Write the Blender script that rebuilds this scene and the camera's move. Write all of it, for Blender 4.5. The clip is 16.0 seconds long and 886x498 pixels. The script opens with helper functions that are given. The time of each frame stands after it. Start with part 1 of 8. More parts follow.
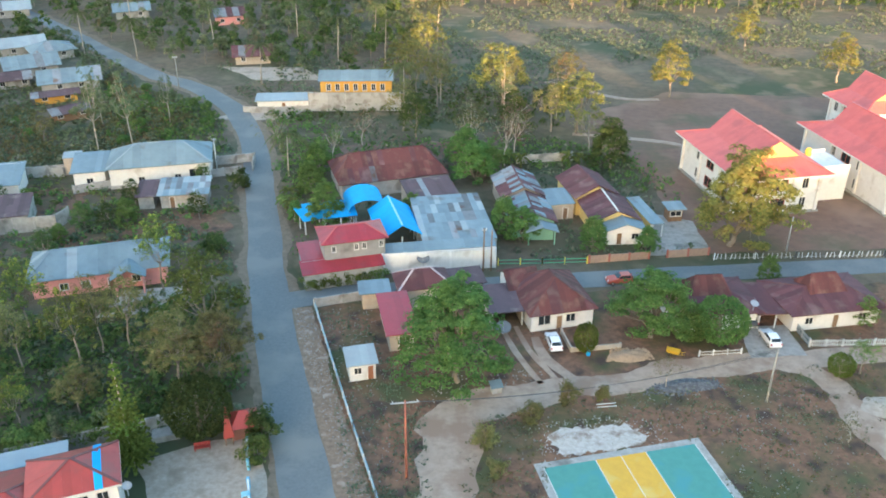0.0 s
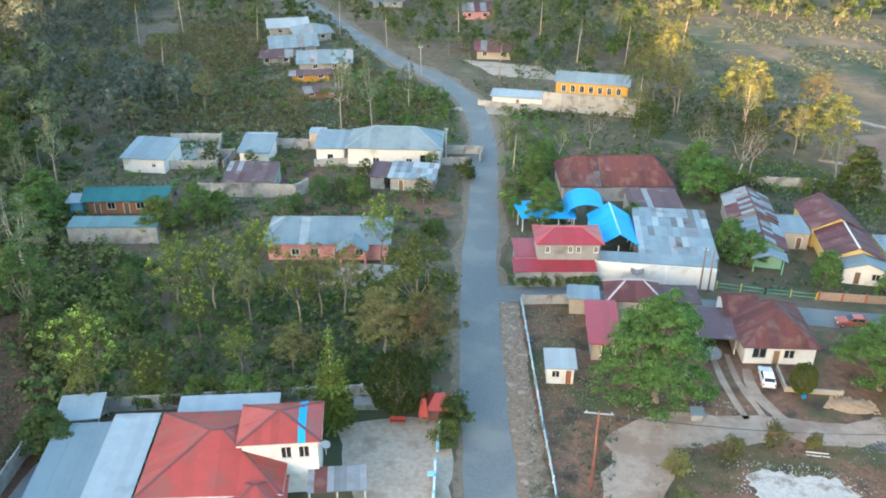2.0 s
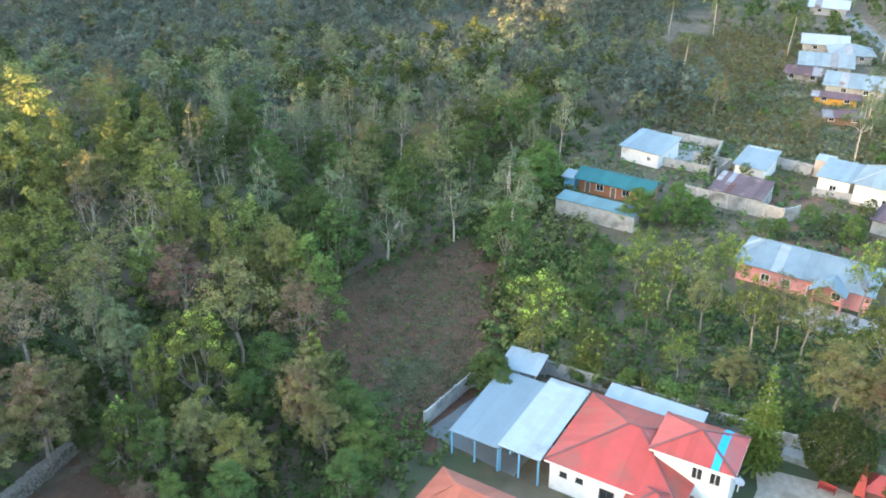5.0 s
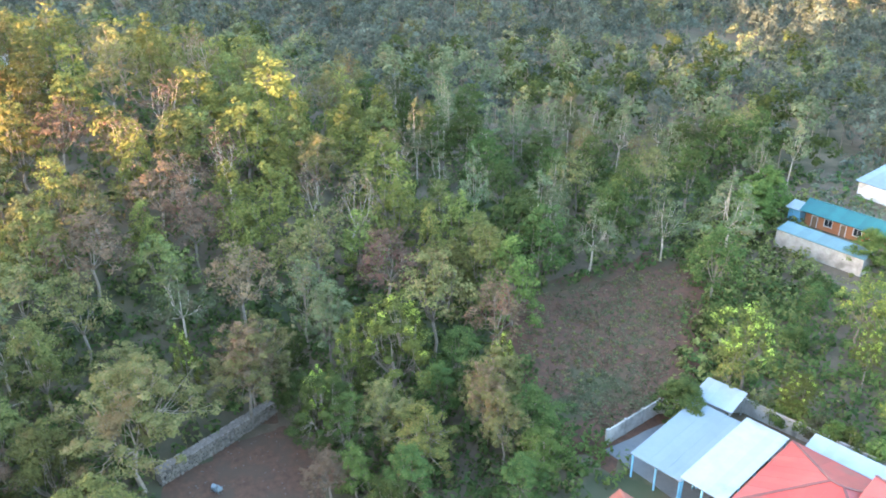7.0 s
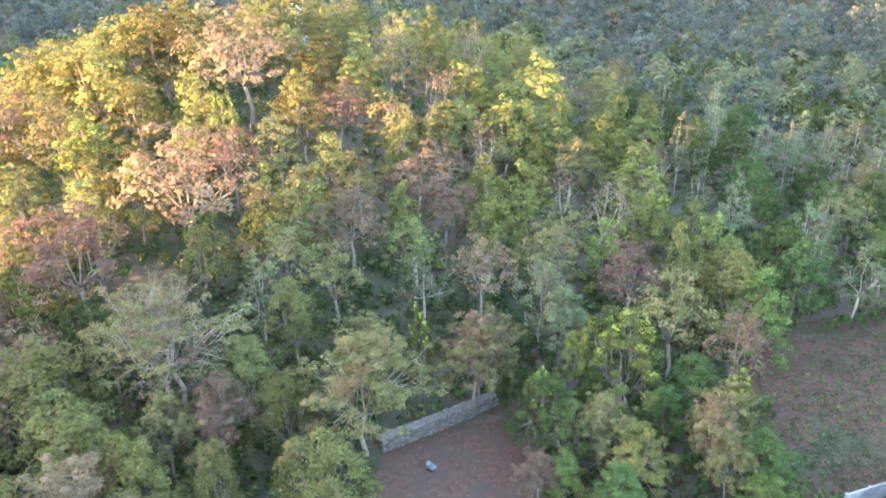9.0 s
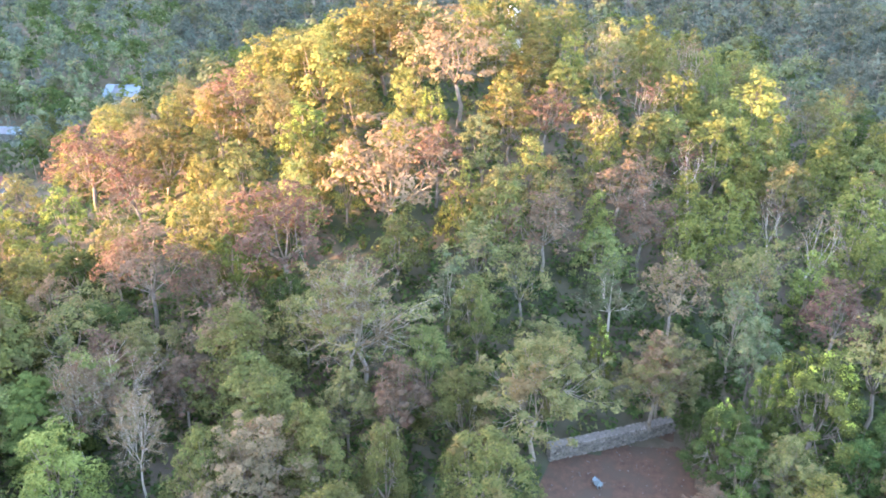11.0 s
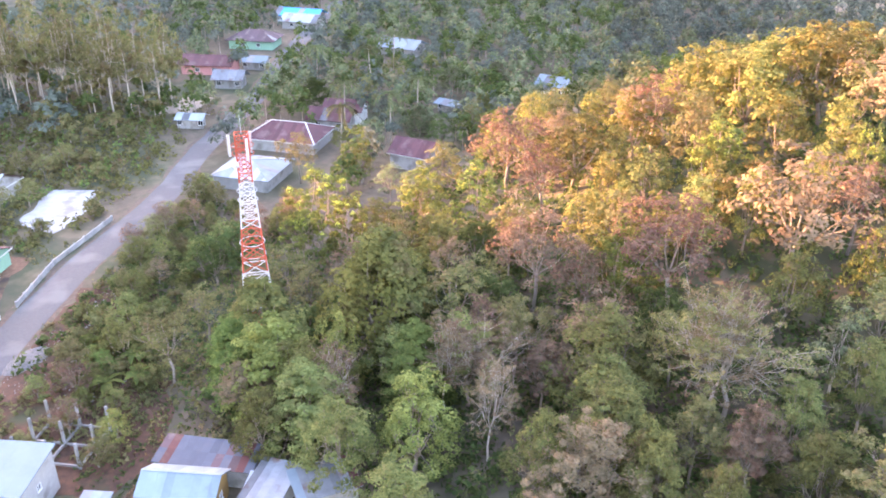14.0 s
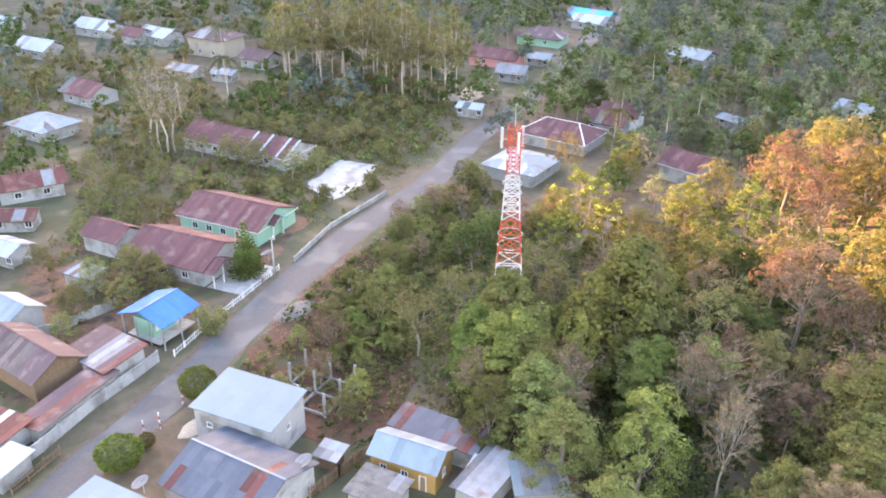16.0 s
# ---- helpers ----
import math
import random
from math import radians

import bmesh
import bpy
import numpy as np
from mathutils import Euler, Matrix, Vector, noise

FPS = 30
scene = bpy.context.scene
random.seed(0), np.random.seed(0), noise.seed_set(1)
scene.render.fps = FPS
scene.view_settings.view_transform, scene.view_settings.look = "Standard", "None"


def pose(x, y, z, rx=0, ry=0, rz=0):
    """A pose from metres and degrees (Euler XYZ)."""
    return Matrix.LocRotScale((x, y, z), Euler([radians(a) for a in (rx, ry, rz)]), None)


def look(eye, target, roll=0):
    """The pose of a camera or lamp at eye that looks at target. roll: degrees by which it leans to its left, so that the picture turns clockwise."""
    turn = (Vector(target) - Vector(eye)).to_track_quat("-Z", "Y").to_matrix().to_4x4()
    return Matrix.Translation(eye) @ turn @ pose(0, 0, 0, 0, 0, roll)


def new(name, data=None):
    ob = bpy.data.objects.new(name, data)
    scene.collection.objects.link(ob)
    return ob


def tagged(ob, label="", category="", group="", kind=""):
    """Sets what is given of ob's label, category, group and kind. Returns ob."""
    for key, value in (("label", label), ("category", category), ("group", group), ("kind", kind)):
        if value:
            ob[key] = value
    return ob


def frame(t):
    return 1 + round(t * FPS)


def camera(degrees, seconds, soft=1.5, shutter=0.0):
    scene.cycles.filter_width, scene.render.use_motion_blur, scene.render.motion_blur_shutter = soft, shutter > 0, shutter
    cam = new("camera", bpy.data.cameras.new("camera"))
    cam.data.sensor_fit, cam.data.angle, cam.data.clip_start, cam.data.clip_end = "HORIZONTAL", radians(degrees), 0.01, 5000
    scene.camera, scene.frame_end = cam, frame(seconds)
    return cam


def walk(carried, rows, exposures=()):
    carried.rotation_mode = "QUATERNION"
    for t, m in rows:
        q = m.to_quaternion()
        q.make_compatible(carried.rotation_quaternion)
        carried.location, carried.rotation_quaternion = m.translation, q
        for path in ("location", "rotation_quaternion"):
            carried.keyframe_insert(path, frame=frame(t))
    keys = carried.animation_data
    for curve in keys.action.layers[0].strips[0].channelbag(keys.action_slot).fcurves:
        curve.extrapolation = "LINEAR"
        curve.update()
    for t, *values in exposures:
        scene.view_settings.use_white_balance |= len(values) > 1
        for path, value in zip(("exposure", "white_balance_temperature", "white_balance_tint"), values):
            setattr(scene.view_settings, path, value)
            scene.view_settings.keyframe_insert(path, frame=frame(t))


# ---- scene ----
cam = camera(54.66, 16.0, 1.85)
EYE = 65.0
# seconds, yaw to the left, pitch, lean to the left
ROWS = [
    (0.0, 0.00, -27.97, 0.27),
    (0.5, 3.69, -27.98, 0.26),
    (1.0, 7.61, -27.99, 0.25),
    (1.5, 11.68, -27.99, 0.25),
    (2.0, 16.09, -28.00, 0.22),
    (2.5, 22.06, -28.00, 0.18),
    (3.0, 28.12, -28.00, 0.16),
    (3.5, 34.20, -27.99, 0.08),
    (4.0, 40.18, -27.94, -0.06),
    (4.5, 45.91, -27.90, -0.20),
    (4.7, 47.86, -27.89, -0.24),
    (6.8, 64.17, -27.44, -0.16),
    (7.0, 65.75, -27.43, -0.17),
    (7.5, 69.80, -27.38, -0.19),
    (8.0, 74.44, -27.28, -0.15),
    (8.5, 79.20, -27.22, -0.17),
    (9.0, 83.92, -27.15, -0.16),
    (9.2, 85.78, -27.12, -0.16),
    (11.3, 100.55, -26.80, -0.08),
    (11.5, 102.38, -26.77, -0.04),
    (12.0, 106.94, -26.69, 0.05),
    (12.5, 111.59, -26.62, 0.05),
    (13.0, 116.54, -26.59, 0.13),
    (13.5, 121.37, -26.55, 0.19),
    (14.0, 126.45, -26.52, 0.25),
    (14.5, 131.51, -26.52, 0.34),
    (15.0, 136.30, -26.55, 0.35),
    (15.5, 140.85, -26.56, 0.45),
    (16.0, 145.30, -26.59, 0.53),
]
walk(cam, [(t, pose(0, 0, EYE, 0, 0, yaw) @ pose(0, 0, 0, 90 + pitch) @ pose(0, 0, 0, 0, 0, lean)) for t, yaw, pitch, lean in ROWS],
     [(0.0, 3.20, 6000, 8), (3.0, 3.64, 6200, 12), (4.5, 3.90, 6200, 14), (7.0, 4.45, 6150, 20), (9.0, 4.74, 6080, 27), (11.5, 4.80, 6150, 32), (12.5, 4.82, 6550, 42), (14.0, 4.62, 6750, 44), (16.0, 4.42, 7400, 39)])

# ---- world and sun ----
SUN_YAW, SUN_UP = 200.0, 6.0
world = bpy.data.worlds.new("sky")
scene.world = world
world.use_nodes = True
wn = world.node_tree.nodes
sky = wn.new("ShaderNodeTexSky")
sky.sky_type, sky.sun_disc = "NISHITA", False
sky.sun_elevation, sky.sun_rotation = radians(SUN_UP), radians(SUN_YAW)
sky.air_density, sky.dust_density, sky.ozone_density = 1.3, 3.0, 2.0
world.node_tree.links.new(sky.outputs[0], wn["Background"].inputs[0])
wn["Background"].inputs[1].default_value = 0.15
sun = new("sun", bpy.data.lights.new("sun", "SUN"))
sun.data.energy, sun.data.angle, sun.data.color = 2.5, radians(0.6), (1.0, 0.60, 0.29)
to_sun = Vector((-math.sin(radians(SUN_YAW)) * math.cos(radians(SUN_UP)), math.cos(radians(SUN_YAW)) * math.cos(radians(SUN_UP)), math.sin(radians(SUN_UP))))
sun.matrix_world = look(to_sun * 500, (0, 0, 0))

# ---- materials ----
def mat(name, a, b, scale=1.0, rough=0.85, metal=0.0, bump=0.15, stain=None, stain_at=0.6, stain_scale=0.08, rand=0.25, coat=0.0, stain2=None, stain2_at=0.6, stain2_scale=0.5):
    """Two colours mixed by fine noise, a stain colour by coarse noise, some change of value from object to object."""
    m = bpy.data.materials.new(name)
    m.use_nodes = True
    n, l = m.node_tree.nodes, m.node_tree.links
    p = n["Principled BSDF"]
    p.inputs["Roughness"].default_value, p.inputs["Metallic"].default_value, p.inputs["Coat Weight"].default_value = rough, metal, coat
    co = n.new("ShaderNodeTexCoord")
    mp = n.new("ShaderNodeMapping")
    mp.inputs["Scale"].default_value = (1, 1, 1)
    l.new(co.outputs["Object"], mp.inputs[0])
    fine = n.new("ShaderNodeTexNoise")
    fine.inputs["Scale"].default_value, fine.inputs["Detail"].default_value, fine.inputs["Roughness"].default_value = scale, 6, 0.65
    l.new(mp.outputs[0], fine.inputs[0])
    ramp = n.new("ShaderNodeMapRange")
    ramp.inputs[1].default_value, ramp.inputs[2].default_value = 0.32, 0.68
    l.new(fine.outputs[0], ramp.inputs[0])
    mix = n.new("ShaderNodeMixRGB")
    mix.inputs[1].default_value, mix.inputs[2].default_value = (*a, 1), (*b, 1)
    l.new(ramp.outputs[0], mix.inputs[0])
    out = mix
    for tone, at, size in ((stain, stain_at, stain_scale), (stain2, stain2_at, stain2_scale)):
        if not tone:
            continue
        big = n.new("ShaderNodeTexNoise")
        big.inputs["Scale"].default_value, big.inputs["Detail"].default_value = size, 8
        l.new(mp.outputs[0], big.inputs[0])
        r2 = n.new("ShaderNodeMapRange")
        r2.inputs[1].default_value, r2.inputs[2].default_value = at - 0.07, at + 0.07
        l.new(big.outputs[0], r2.inputs[0])
        m2 = n.new("ShaderNodeMixRGB")
        m2.inputs[2].default_value = (*tone, 1)
        l.new(r2.outputs[0], m2.inputs[0])
        l.new(out.outputs[0], m2.inputs[1])
        out = m2
    if rand:
        info = n.new("ShaderNodeObjectInfo")
        r3 = n.new("ShaderNodeMapRange")
        r3.inputs[3].default_value, r3.inputs[4].default_value = 1 - rand, 1 + rand
        l.new(info.outputs["Random"], r3.inputs[0])
        hs = n.new("ShaderNodeHueSaturation")
        l.new(r3.outputs[0], hs.inputs["Value"])
        l.new(out.outputs[0], hs.inputs["Color"])
        out = hs
    l.new(out.outputs[0], p.inputs["Base Color"])
    if bump:
        bp = n.new("ShaderNodeBump")
        bp.inputs["Strength"].default_value = bump
        l.new(fine.outputs[0], bp.inputs["Height"])
        l.new(bp.outputs[0], p.inputs["Normal"])
    return m


def leafy(name, a, b, c, scale=0.5, rand=0.3, through_light=0.42, dry=None, tip=0.55):
    """Foliage: three colours by leaf and by clump, some light let through."""
    m = bpy.data.materials.new(name)
    m.use_nodes = True
    n, l = m.node_tree.nodes, m.node_tree.links
    n.remove(n["Principled BSDF"])
    geo, info = n.new("ShaderNodeNewGeometry"), n.new("ShaderNodeObjectInfo")
    ramp = n.new("ShaderNodeValToRGB")
    e = ramp.color_ramp.elements
    e[0].color, e[1].color = (*a, 1), (*c, 1)
    mid = e.new(tip)
    mid.color = (*b, 1)
    l.new(geo.outputs["Random Per Island"], ramp.inputs[0])
    clump = n.new("ShaderNodeTexNoise")
    clump.inputs["Scale"].default_value = scale
    co = n.new("ShaderNodeTexCoord")
    l.new(co.outputs["Object"], clump.inputs[0])
    r1 = n.new("ShaderNodeMapRange")
    r1.inputs[1].default_value, r1.inputs[2].default_value, r1.inputs[3].default_value, r1.inputs[4].default_value = 0.3, 0.7, 0.78, 1.25
    l.new(clump.outputs[0], r1.inputs[0])
    r2 = n.new("ShaderNodeMapRange")
    r2.inputs[3].default_value, r2.inputs[4].default_value = 1 - rand, 1 + rand
    l.new(info.outputs["Random"], r2.inputs[0])
    mul = n.new("ShaderNodeMath")
    mul.operation = "MULTIPLY"
    l.new(r1.outputs[0], mul.inputs[0])
    l.new(r2.outputs[0], mul.inputs[1])
    hue = n.new("ShaderNodeMapRange")
    hue.inputs[3].default_value, hue.inputs[4].default_value = 0.475, 0.52
    l.new(info.outputs["Random"], hue.inputs[0])
    hs = n.new("ShaderNodeHueSaturation")
    l.new(hue.outputs[0], hs.inputs["Hue"])
    l.new(mul.outputs[0], hs.inputs["Value"])
    if dry:  # some boughs have turned
        spot = n.new("ShaderNodeTexNoise")
        spot.inputs["Scale"].default_value, spot.inputs["Detail"].default_value = 0.33, 3
        shift = n.new("ShaderNodeVectorMath")
        shift.inputs[1].default_value = (7.3, 2.1, 5.5)
        l.new(co.outputs["Object"], shift.inputs[0])
        l.new(shift.outputs[0], spot.inputs[0])
        r4 = n.new("ShaderNodeMapRange")
        r4.inputs[1].default_value, r4.inputs[2].default_value, r4.inputs[4].default_value = 0.54, 0.68, 0.8
        l.new(spot.outputs[0], r4.inputs[0])
        turned = n.new("ShaderNodeMixRGB")
        turned.inputs[2].default_value = (*dry, 1)
        l.new(r4.outputs[0], turned.inputs[0])
        l.new(ramp.outputs[0], turned.inputs[1])
        l.new(turned.outputs[0], hs.inputs["Color"])
    else:
        l.new(ramp.outputs[0], hs.inputs["Color"])
    d, t, mx = n.new("ShaderNodeBsdfDiffuse"), n.new("ShaderNodeBsdfTranslucent"), n.new("ShaderNodeMixShader")
    mx.inputs[0].default_value = through_light
    l.new(hs.outputs[0], d.inputs[0])
    l.new(hs.outputs[0], t.inputs[0])
    l.new(d.outputs[0], mx.inputs[1])
    l.new(t.outputs[0], mx.inputs[2])
    l.new(mx.outputs[0], n["Material Output"].inputs[0])
    return m


GROUND = mat("dry_ground", (0.150, 0.108, 0.074), (0.078, 0.070, 0.041), 0.5, 1, bump=0.6, stain=(0.052, 0.066, 0.030), stain_at=0.52, stain_scale=0.035, rand=0, stain2=(0.15, 0.12, 0.075), stain2_at=0.58, stain2_scale=0.14)
SCHOOLYARD = mat("bare_earth", (0.2, 0.12, 0.085), (0.145, 0.092, 0.068), 0.6, 1, bump=0.4, stain=(0.1, 0.095, 0.055), stain_at=0.58, stain_scale=0.05, rand=0, stain2=(0.23, 0.15, 0.11), stain2_at=0.6, stain2_scale=0.09)
SOIL = mat("red_brown_soil", (0.232, 0.124, 0.074), (0.120, 0.068, 0.043), 1.3, 1, bump=0.6, stain=(0.068, 0.074, 0.030), stain_at=0.54, stain_scale=0.11, rand=0, stain2=(0.060, 0.040, 0.031), stain2_at=0.58, stain2_scale=0.3)
LITTER = mat("weedy_dark_soil", (0.138, 0.064, 0.037), (0.056, 0.033, 0.020), 1.1, 1, bump=0.9, stain=(0.062, 0.062, 0.028), stain_at=0.60, stain_scale=0.12, rand=0)
RED_SOIL = mat("dark_red_soil", (0.140, 0.076, 0.047), (0.070, 0.040, 0.026), 1.2, 1, bump=0.6, stain=(0.090, 0.060, 0.040), stain_at=0.55, stain_scale=0.3, rand=0)
PAVING = mat("pale_cement_paving", (0.40, 0.41, 0.41), (0.30, 0.305, 0.30), 0.8, 0.9, bump=0.2, stain=(0.22, 0.21, 0.195), stain_at=0.6, stain_scale=0.2, rand=0)
ASPHALT_DARK = mat("patched_dark_asphalt", (0.080, 0.088, 0.092), (0.062, 0.068, 0.072), 2.5, 0.8, bump=0.1, stain=(0.115, 0.120, 0.120), stain_at=0.56, stain_scale=0.15, rand=0)
ASPHALT = mat("worn_asphalt", (0.149, 0.166, 0.171), (0.115, 0.128, 0.130), 2.5, 0.8, bump=0.1, stain=(0.173, 0.184, 0.177), stain_at=0.55, stain_scale=0.15, rand=0)
PATH = mat("pale_packed_dirt", (0.385, 0.300, 0.235), (0.268, 0.205, 0.158), 0.8, 1, bump=0.3, stain=(0.255, 0.178, 0.130), stain_at=0.55, stain_scale=0.2, rand=0)
GRAVEL = mat("white_gravel", (0.430, 0.368, 0.300), (0.290, 0.240, 0.192), 1.6, 1, bump=0.6, stain=(0.245, 0.203, 0.156), stain_at=0.6, stain_scale=0.3, rand=0)
STONES = mat("pale_stones", (0.36, 0.34, 0.31), (0.22, 0.20, 0.18), 3.0, 1, bump=0.3, rand=0)
CONCRETE = mat("weathered_concrete", (0.374, 0.367, 0.343), (0.257, 0.250, 0.234), 1.2, 0.9, stain=(0.156, 0.156, 0.140), stain_at=0.62, stain_scale=0.35, rand=0.15)
WHITE = mat("white_paint", (0.688, 0.688, 0.671), (0.602, 0.602, 0.585), 1.5, 0.7, bump=0.05, stain=(0.447, 0.430, 0.396), stain_at=0.66, stain_scale=0.4, rand=0.08)
WORN_WHITE = mat("weathered_whitewash", (0.377, 0.373, 0.361), (0.312, 0.307, 0.295), 1.5, 0.85, bump=0.08, stain=(0.221, 0.209, 0.189), stain_at=0.56, stain_scale=0.5, rand=0.12)
CREAM = mat("cream_paint", (0.410, 0.361, 0.303), (0.344, 0.303, 0.254), 1.5, 0.8, bump=0.05, stain=(0.282, 0.235, 0.181), stain_at=0.66, stain_scale=0.4, rand=0.08)
YELLOW_WALL = mat("yellow_paint", (0.624, 0.496, 0.200), (0.560, 0.440, 0.176), 1.5, 0.8, bump=0.05, rand=0.08)
ORANGE_WALL = mat("orange_paint", (0.560, 0.315, 0.060), (0.490, 0.270, 0.052), 1.5, 0.8, bump=0.05, rand=0.05)
PINK_WALL = mat("salmon_paint", (0.714, 0.314, 0.293), (0.627, 0.281, 0.266), 1.5, 0.8, bump=0.05, rand=0.08)
GREEN_WALL = mat("mint_paint", (0.240, 0.448, 0.320), (0.208, 0.400, 0.288), 1.5, 0.8, bump=0.05, rand=0.08)
GREY_WALL = mat("grey_render", (0.336, 0.336, 0.320), (0.264, 0.264, 0.256), 1.2, 0.9, bump=0.1, stain=(0.176, 0.176, 0.160), stain_at=0.62, stain_scale=0.4, rand=0.1)
BLUE_PAINT = mat("sky_blue_paint", (0.16, 0.42, 0.62), (0.2, 0.48, 0.66), 2, 0.6, bump=0.05, rand=0.1)
WOOD = mat("weathered_wood", (0.24, 0.15, 0.09), (0.16, 0.10, 0.06), 3, 0.9, rand=0.2)
OCHRE_WOOD = mat("ochre_boards", (0.364, 0.210, 0.063), (0.294, 0.168, 0.056), 2, 0.8, rand=0.2)
ZINC = mat("zinc_sheet", (0.200, 0.269, 0.303), (0.155, 0.212, 0.246), 0.5, 0.7, 0.1, 0.03, stain=(0.150, 0.154, 0.143), stain_at=0.66, stain_scale=0.25, rand=0.12)
ZINC_PALE = mat("pale_zinc_sheet", (0.313, 0.370, 0.395), (0.263, 0.314, 0.344), 0.5, 0.75, 0.05, 0.03, stain=(0.211, 0.232, 0.237), stain_at=0.68, stain_scale=0.25, rand=0.06)
ZINC_WHITE = mat("white_roof_sheet", (0.165, 0.228, 0.262), (0.145, 0.204, 0.238), 0.5, 0.85, 0.0, 0.02, rand=0.04)
ZINC_OLD = mat("patched_old_zinc", (0.209, 0.228, 0.247), (0.152, 0.165, 0.178), 0.7, 0.8, 0.1, 0.04, stain=(0.139, 0.083, 0.057), stain_at=0.62, stain_scale=0.4, rand=0.4)
SLATE_ROOF = mat("slate_blue_sheet", (0.078, 0.098, 0.128), (0.060, 0.076, 0.101), 0.6, 0.8, 0.0, 0.04, stain=(0.104, 0.112, 0.131), stain_at=0.6, stain_scale=0.3, rand=0.15)
RED_ROOF = mat("bright_red_roof_sheet", (0.368, 0.060, 0.048), (0.294, 0.048, 0.040), 0.6, 0.45, 0.0, 0.03, stain=(0.243, 0.072, 0.056), stain_at=0.6, stain_scale=0.3, rand=0.12)
CRIMSON_ROOF = mat("crimson_roof_sheet", (0.320, 0.036, 0.048), (0.264, 0.028, 0.040), 0.6, 0.45, 0.0, 0.03, stain=(0.224, 0.048, 0.056), stain_at=0.6, stain_scale=0.3, rand=0.1)
CORAL_ROOF = mat("coral_metal_tile", (0.510, 0.111, 0.093), (0.442, 0.085, 0.076), 0.6, 0.5, 0.0, 0.03, stain=(0.391, 0.085, 0.076), stain_at=0.6, stain_scale=0.3, rand=0.06)
RUST_ROOF = mat("rusty_maroon_sheet", (0.118, 0.036, 0.031), (0.085, 0.028, 0.027), 0.5, 0.8, 0.0, 0.05, stain=(0.149, 0.074, 0.056), stain_at=0.58, stain_scale=0.5, rand=0.28)
MAROON_ROOF = mat("faded_maroon_sheet", (0.112, 0.040, 0.043), (0.083, 0.033, 0.040), 0.5, 0.8, 0.0, 0.05, stain=(0.145, 0.086, 0.079), stain_at=0.6, stain_scale=0.4, rand=0.22)
PURPLE_ROOF = mat("faded_purple_sheet", (0.106, 0.065, 0.072), (0.079, 0.052, 0.058), 0.6, 0.8, 0.0, 0.05, stain=(0.172, 0.129, 0.120), stain_at=0.62, stain_scale=0.4, rand=0.2)
BLUE_DEEP = mat("deep_blue_sheet", (0.006, 0.15, 0.52), (0.006, 0.12, 0.45), 0.6, 0.8, 0.0, 0.08, rand=0.1)
BROWN_SHEET = mat("grey_brown_sheet", (0.15, 0.12, 0.11), (0.11, 0.088, 0.08), 0.6, 0.85, 0, 0.05, rand=0.2)
ASBESTOS = mat("mossy_fibre_cement", (0.15, 0.15, 0.145), (0.1, 0.1, 0.097), 1.2, 0.95, 0, 0.1, stain=(0.07, 0.07, 0.06), stain_at=0.57, stain_scale=0.6, rand=0.15)
TEAL_ROOF = mat("teal_roof_sheet", (0.014, 0.132, 0.132), (0.014, 0.102, 0.108), 0.6, 0.5, 0.0, 0.03, rand=0.1)
BLUE_TARP = mat("blue_sheet", (0.012, 0.36, 0.74), (0.012, 0.30, 0.66), 0.6, 0.8, 0.0, 0.08, rand=0.06)
TRIM = mat("white_trim", (0.646, 0.646, 0.629), (0.561, 0.561, 0.544), 2, 0.6, bump=0.03, rand=0.05)
GLASS = mat("window_glass", (0.03, 0.035, 0.04), (0.02, 0.025, 0.03), 1, 0.08, rand=0, bump=0)
BARK = mat("grey_bark", (0.30, 0.25, 0.20), (0.18, 0.14, 0.11), 2.0, 1, bump=0.4, rand=0.25)
PALE_BARK = mat("pale_bark", (0.46, 0.40, 0.33), (0.32, 0.27, 0.22), 2.0, 1, bump=0.4, rand=0.2)
WOOD_BARK = mat("woodland_bark", (0.29, 0.245, 0.20), (0.17, 0.14, 0.11), 2.0, 1, bump=0.4, rand=0.25)
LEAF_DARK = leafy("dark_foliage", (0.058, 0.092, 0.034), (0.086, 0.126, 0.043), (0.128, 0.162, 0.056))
LEAF_GREEN = leafy("green_foliage", (0.092, 0.138, 0.044), (0.131, 0.182, 0.054), (0.188, 0.234, 0.072))
LEAF_LIME = leafy("fresh_foliage", (0.092, 0.118, 0.038), (0.140, 0.165, 0.050), (0.230, 0.262, 0.072), tip=0.8)
# Far woods: the pale blue of haze is put into this leaf colour.
LEAF_HAZE = leafy("haze_blue_foliage", (0.094, 0.118, 0.096), (0.126, 0.152, 0.121), (0.162, 0.190, 0.152))
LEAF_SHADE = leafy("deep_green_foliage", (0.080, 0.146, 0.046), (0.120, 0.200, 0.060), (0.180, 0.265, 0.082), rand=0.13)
LEAF_BRIGHT = leafy("yellow_green_foliage", (0.085, 0.115, 0.028), (0.125, 0.155, 0.038), (0.18, 0.21, 0.054))
LEAF_MOSS = leafy("moss_green_foliage", (0.112, 0.133, 0.051), (0.162, 0.178, 0.063), (0.228, 0.236, 0.084), dry=(0.220, 0.185, 0.085))
LEAF_TIP = leafy("lime_leaf_tufts", (0.230, 0.300, 0.060), (0.320, 0.390, 0.080), (0.420, 0.470, 0.110))
LEAF_LUSH = leafy("light_green_foliage", (0.134, 0.157, 0.050), (0.190, 0.208, 0.062), (0.258, 0.270, 0.084))
LEAF_OLIVE = leafy("olive_foliage", (0.135, 0.142, 0.062), (0.185, 0.186, 0.076), (0.250, 0.232, 0.102), rand=0.2, dry=(0.260, 0.185, 0.102))
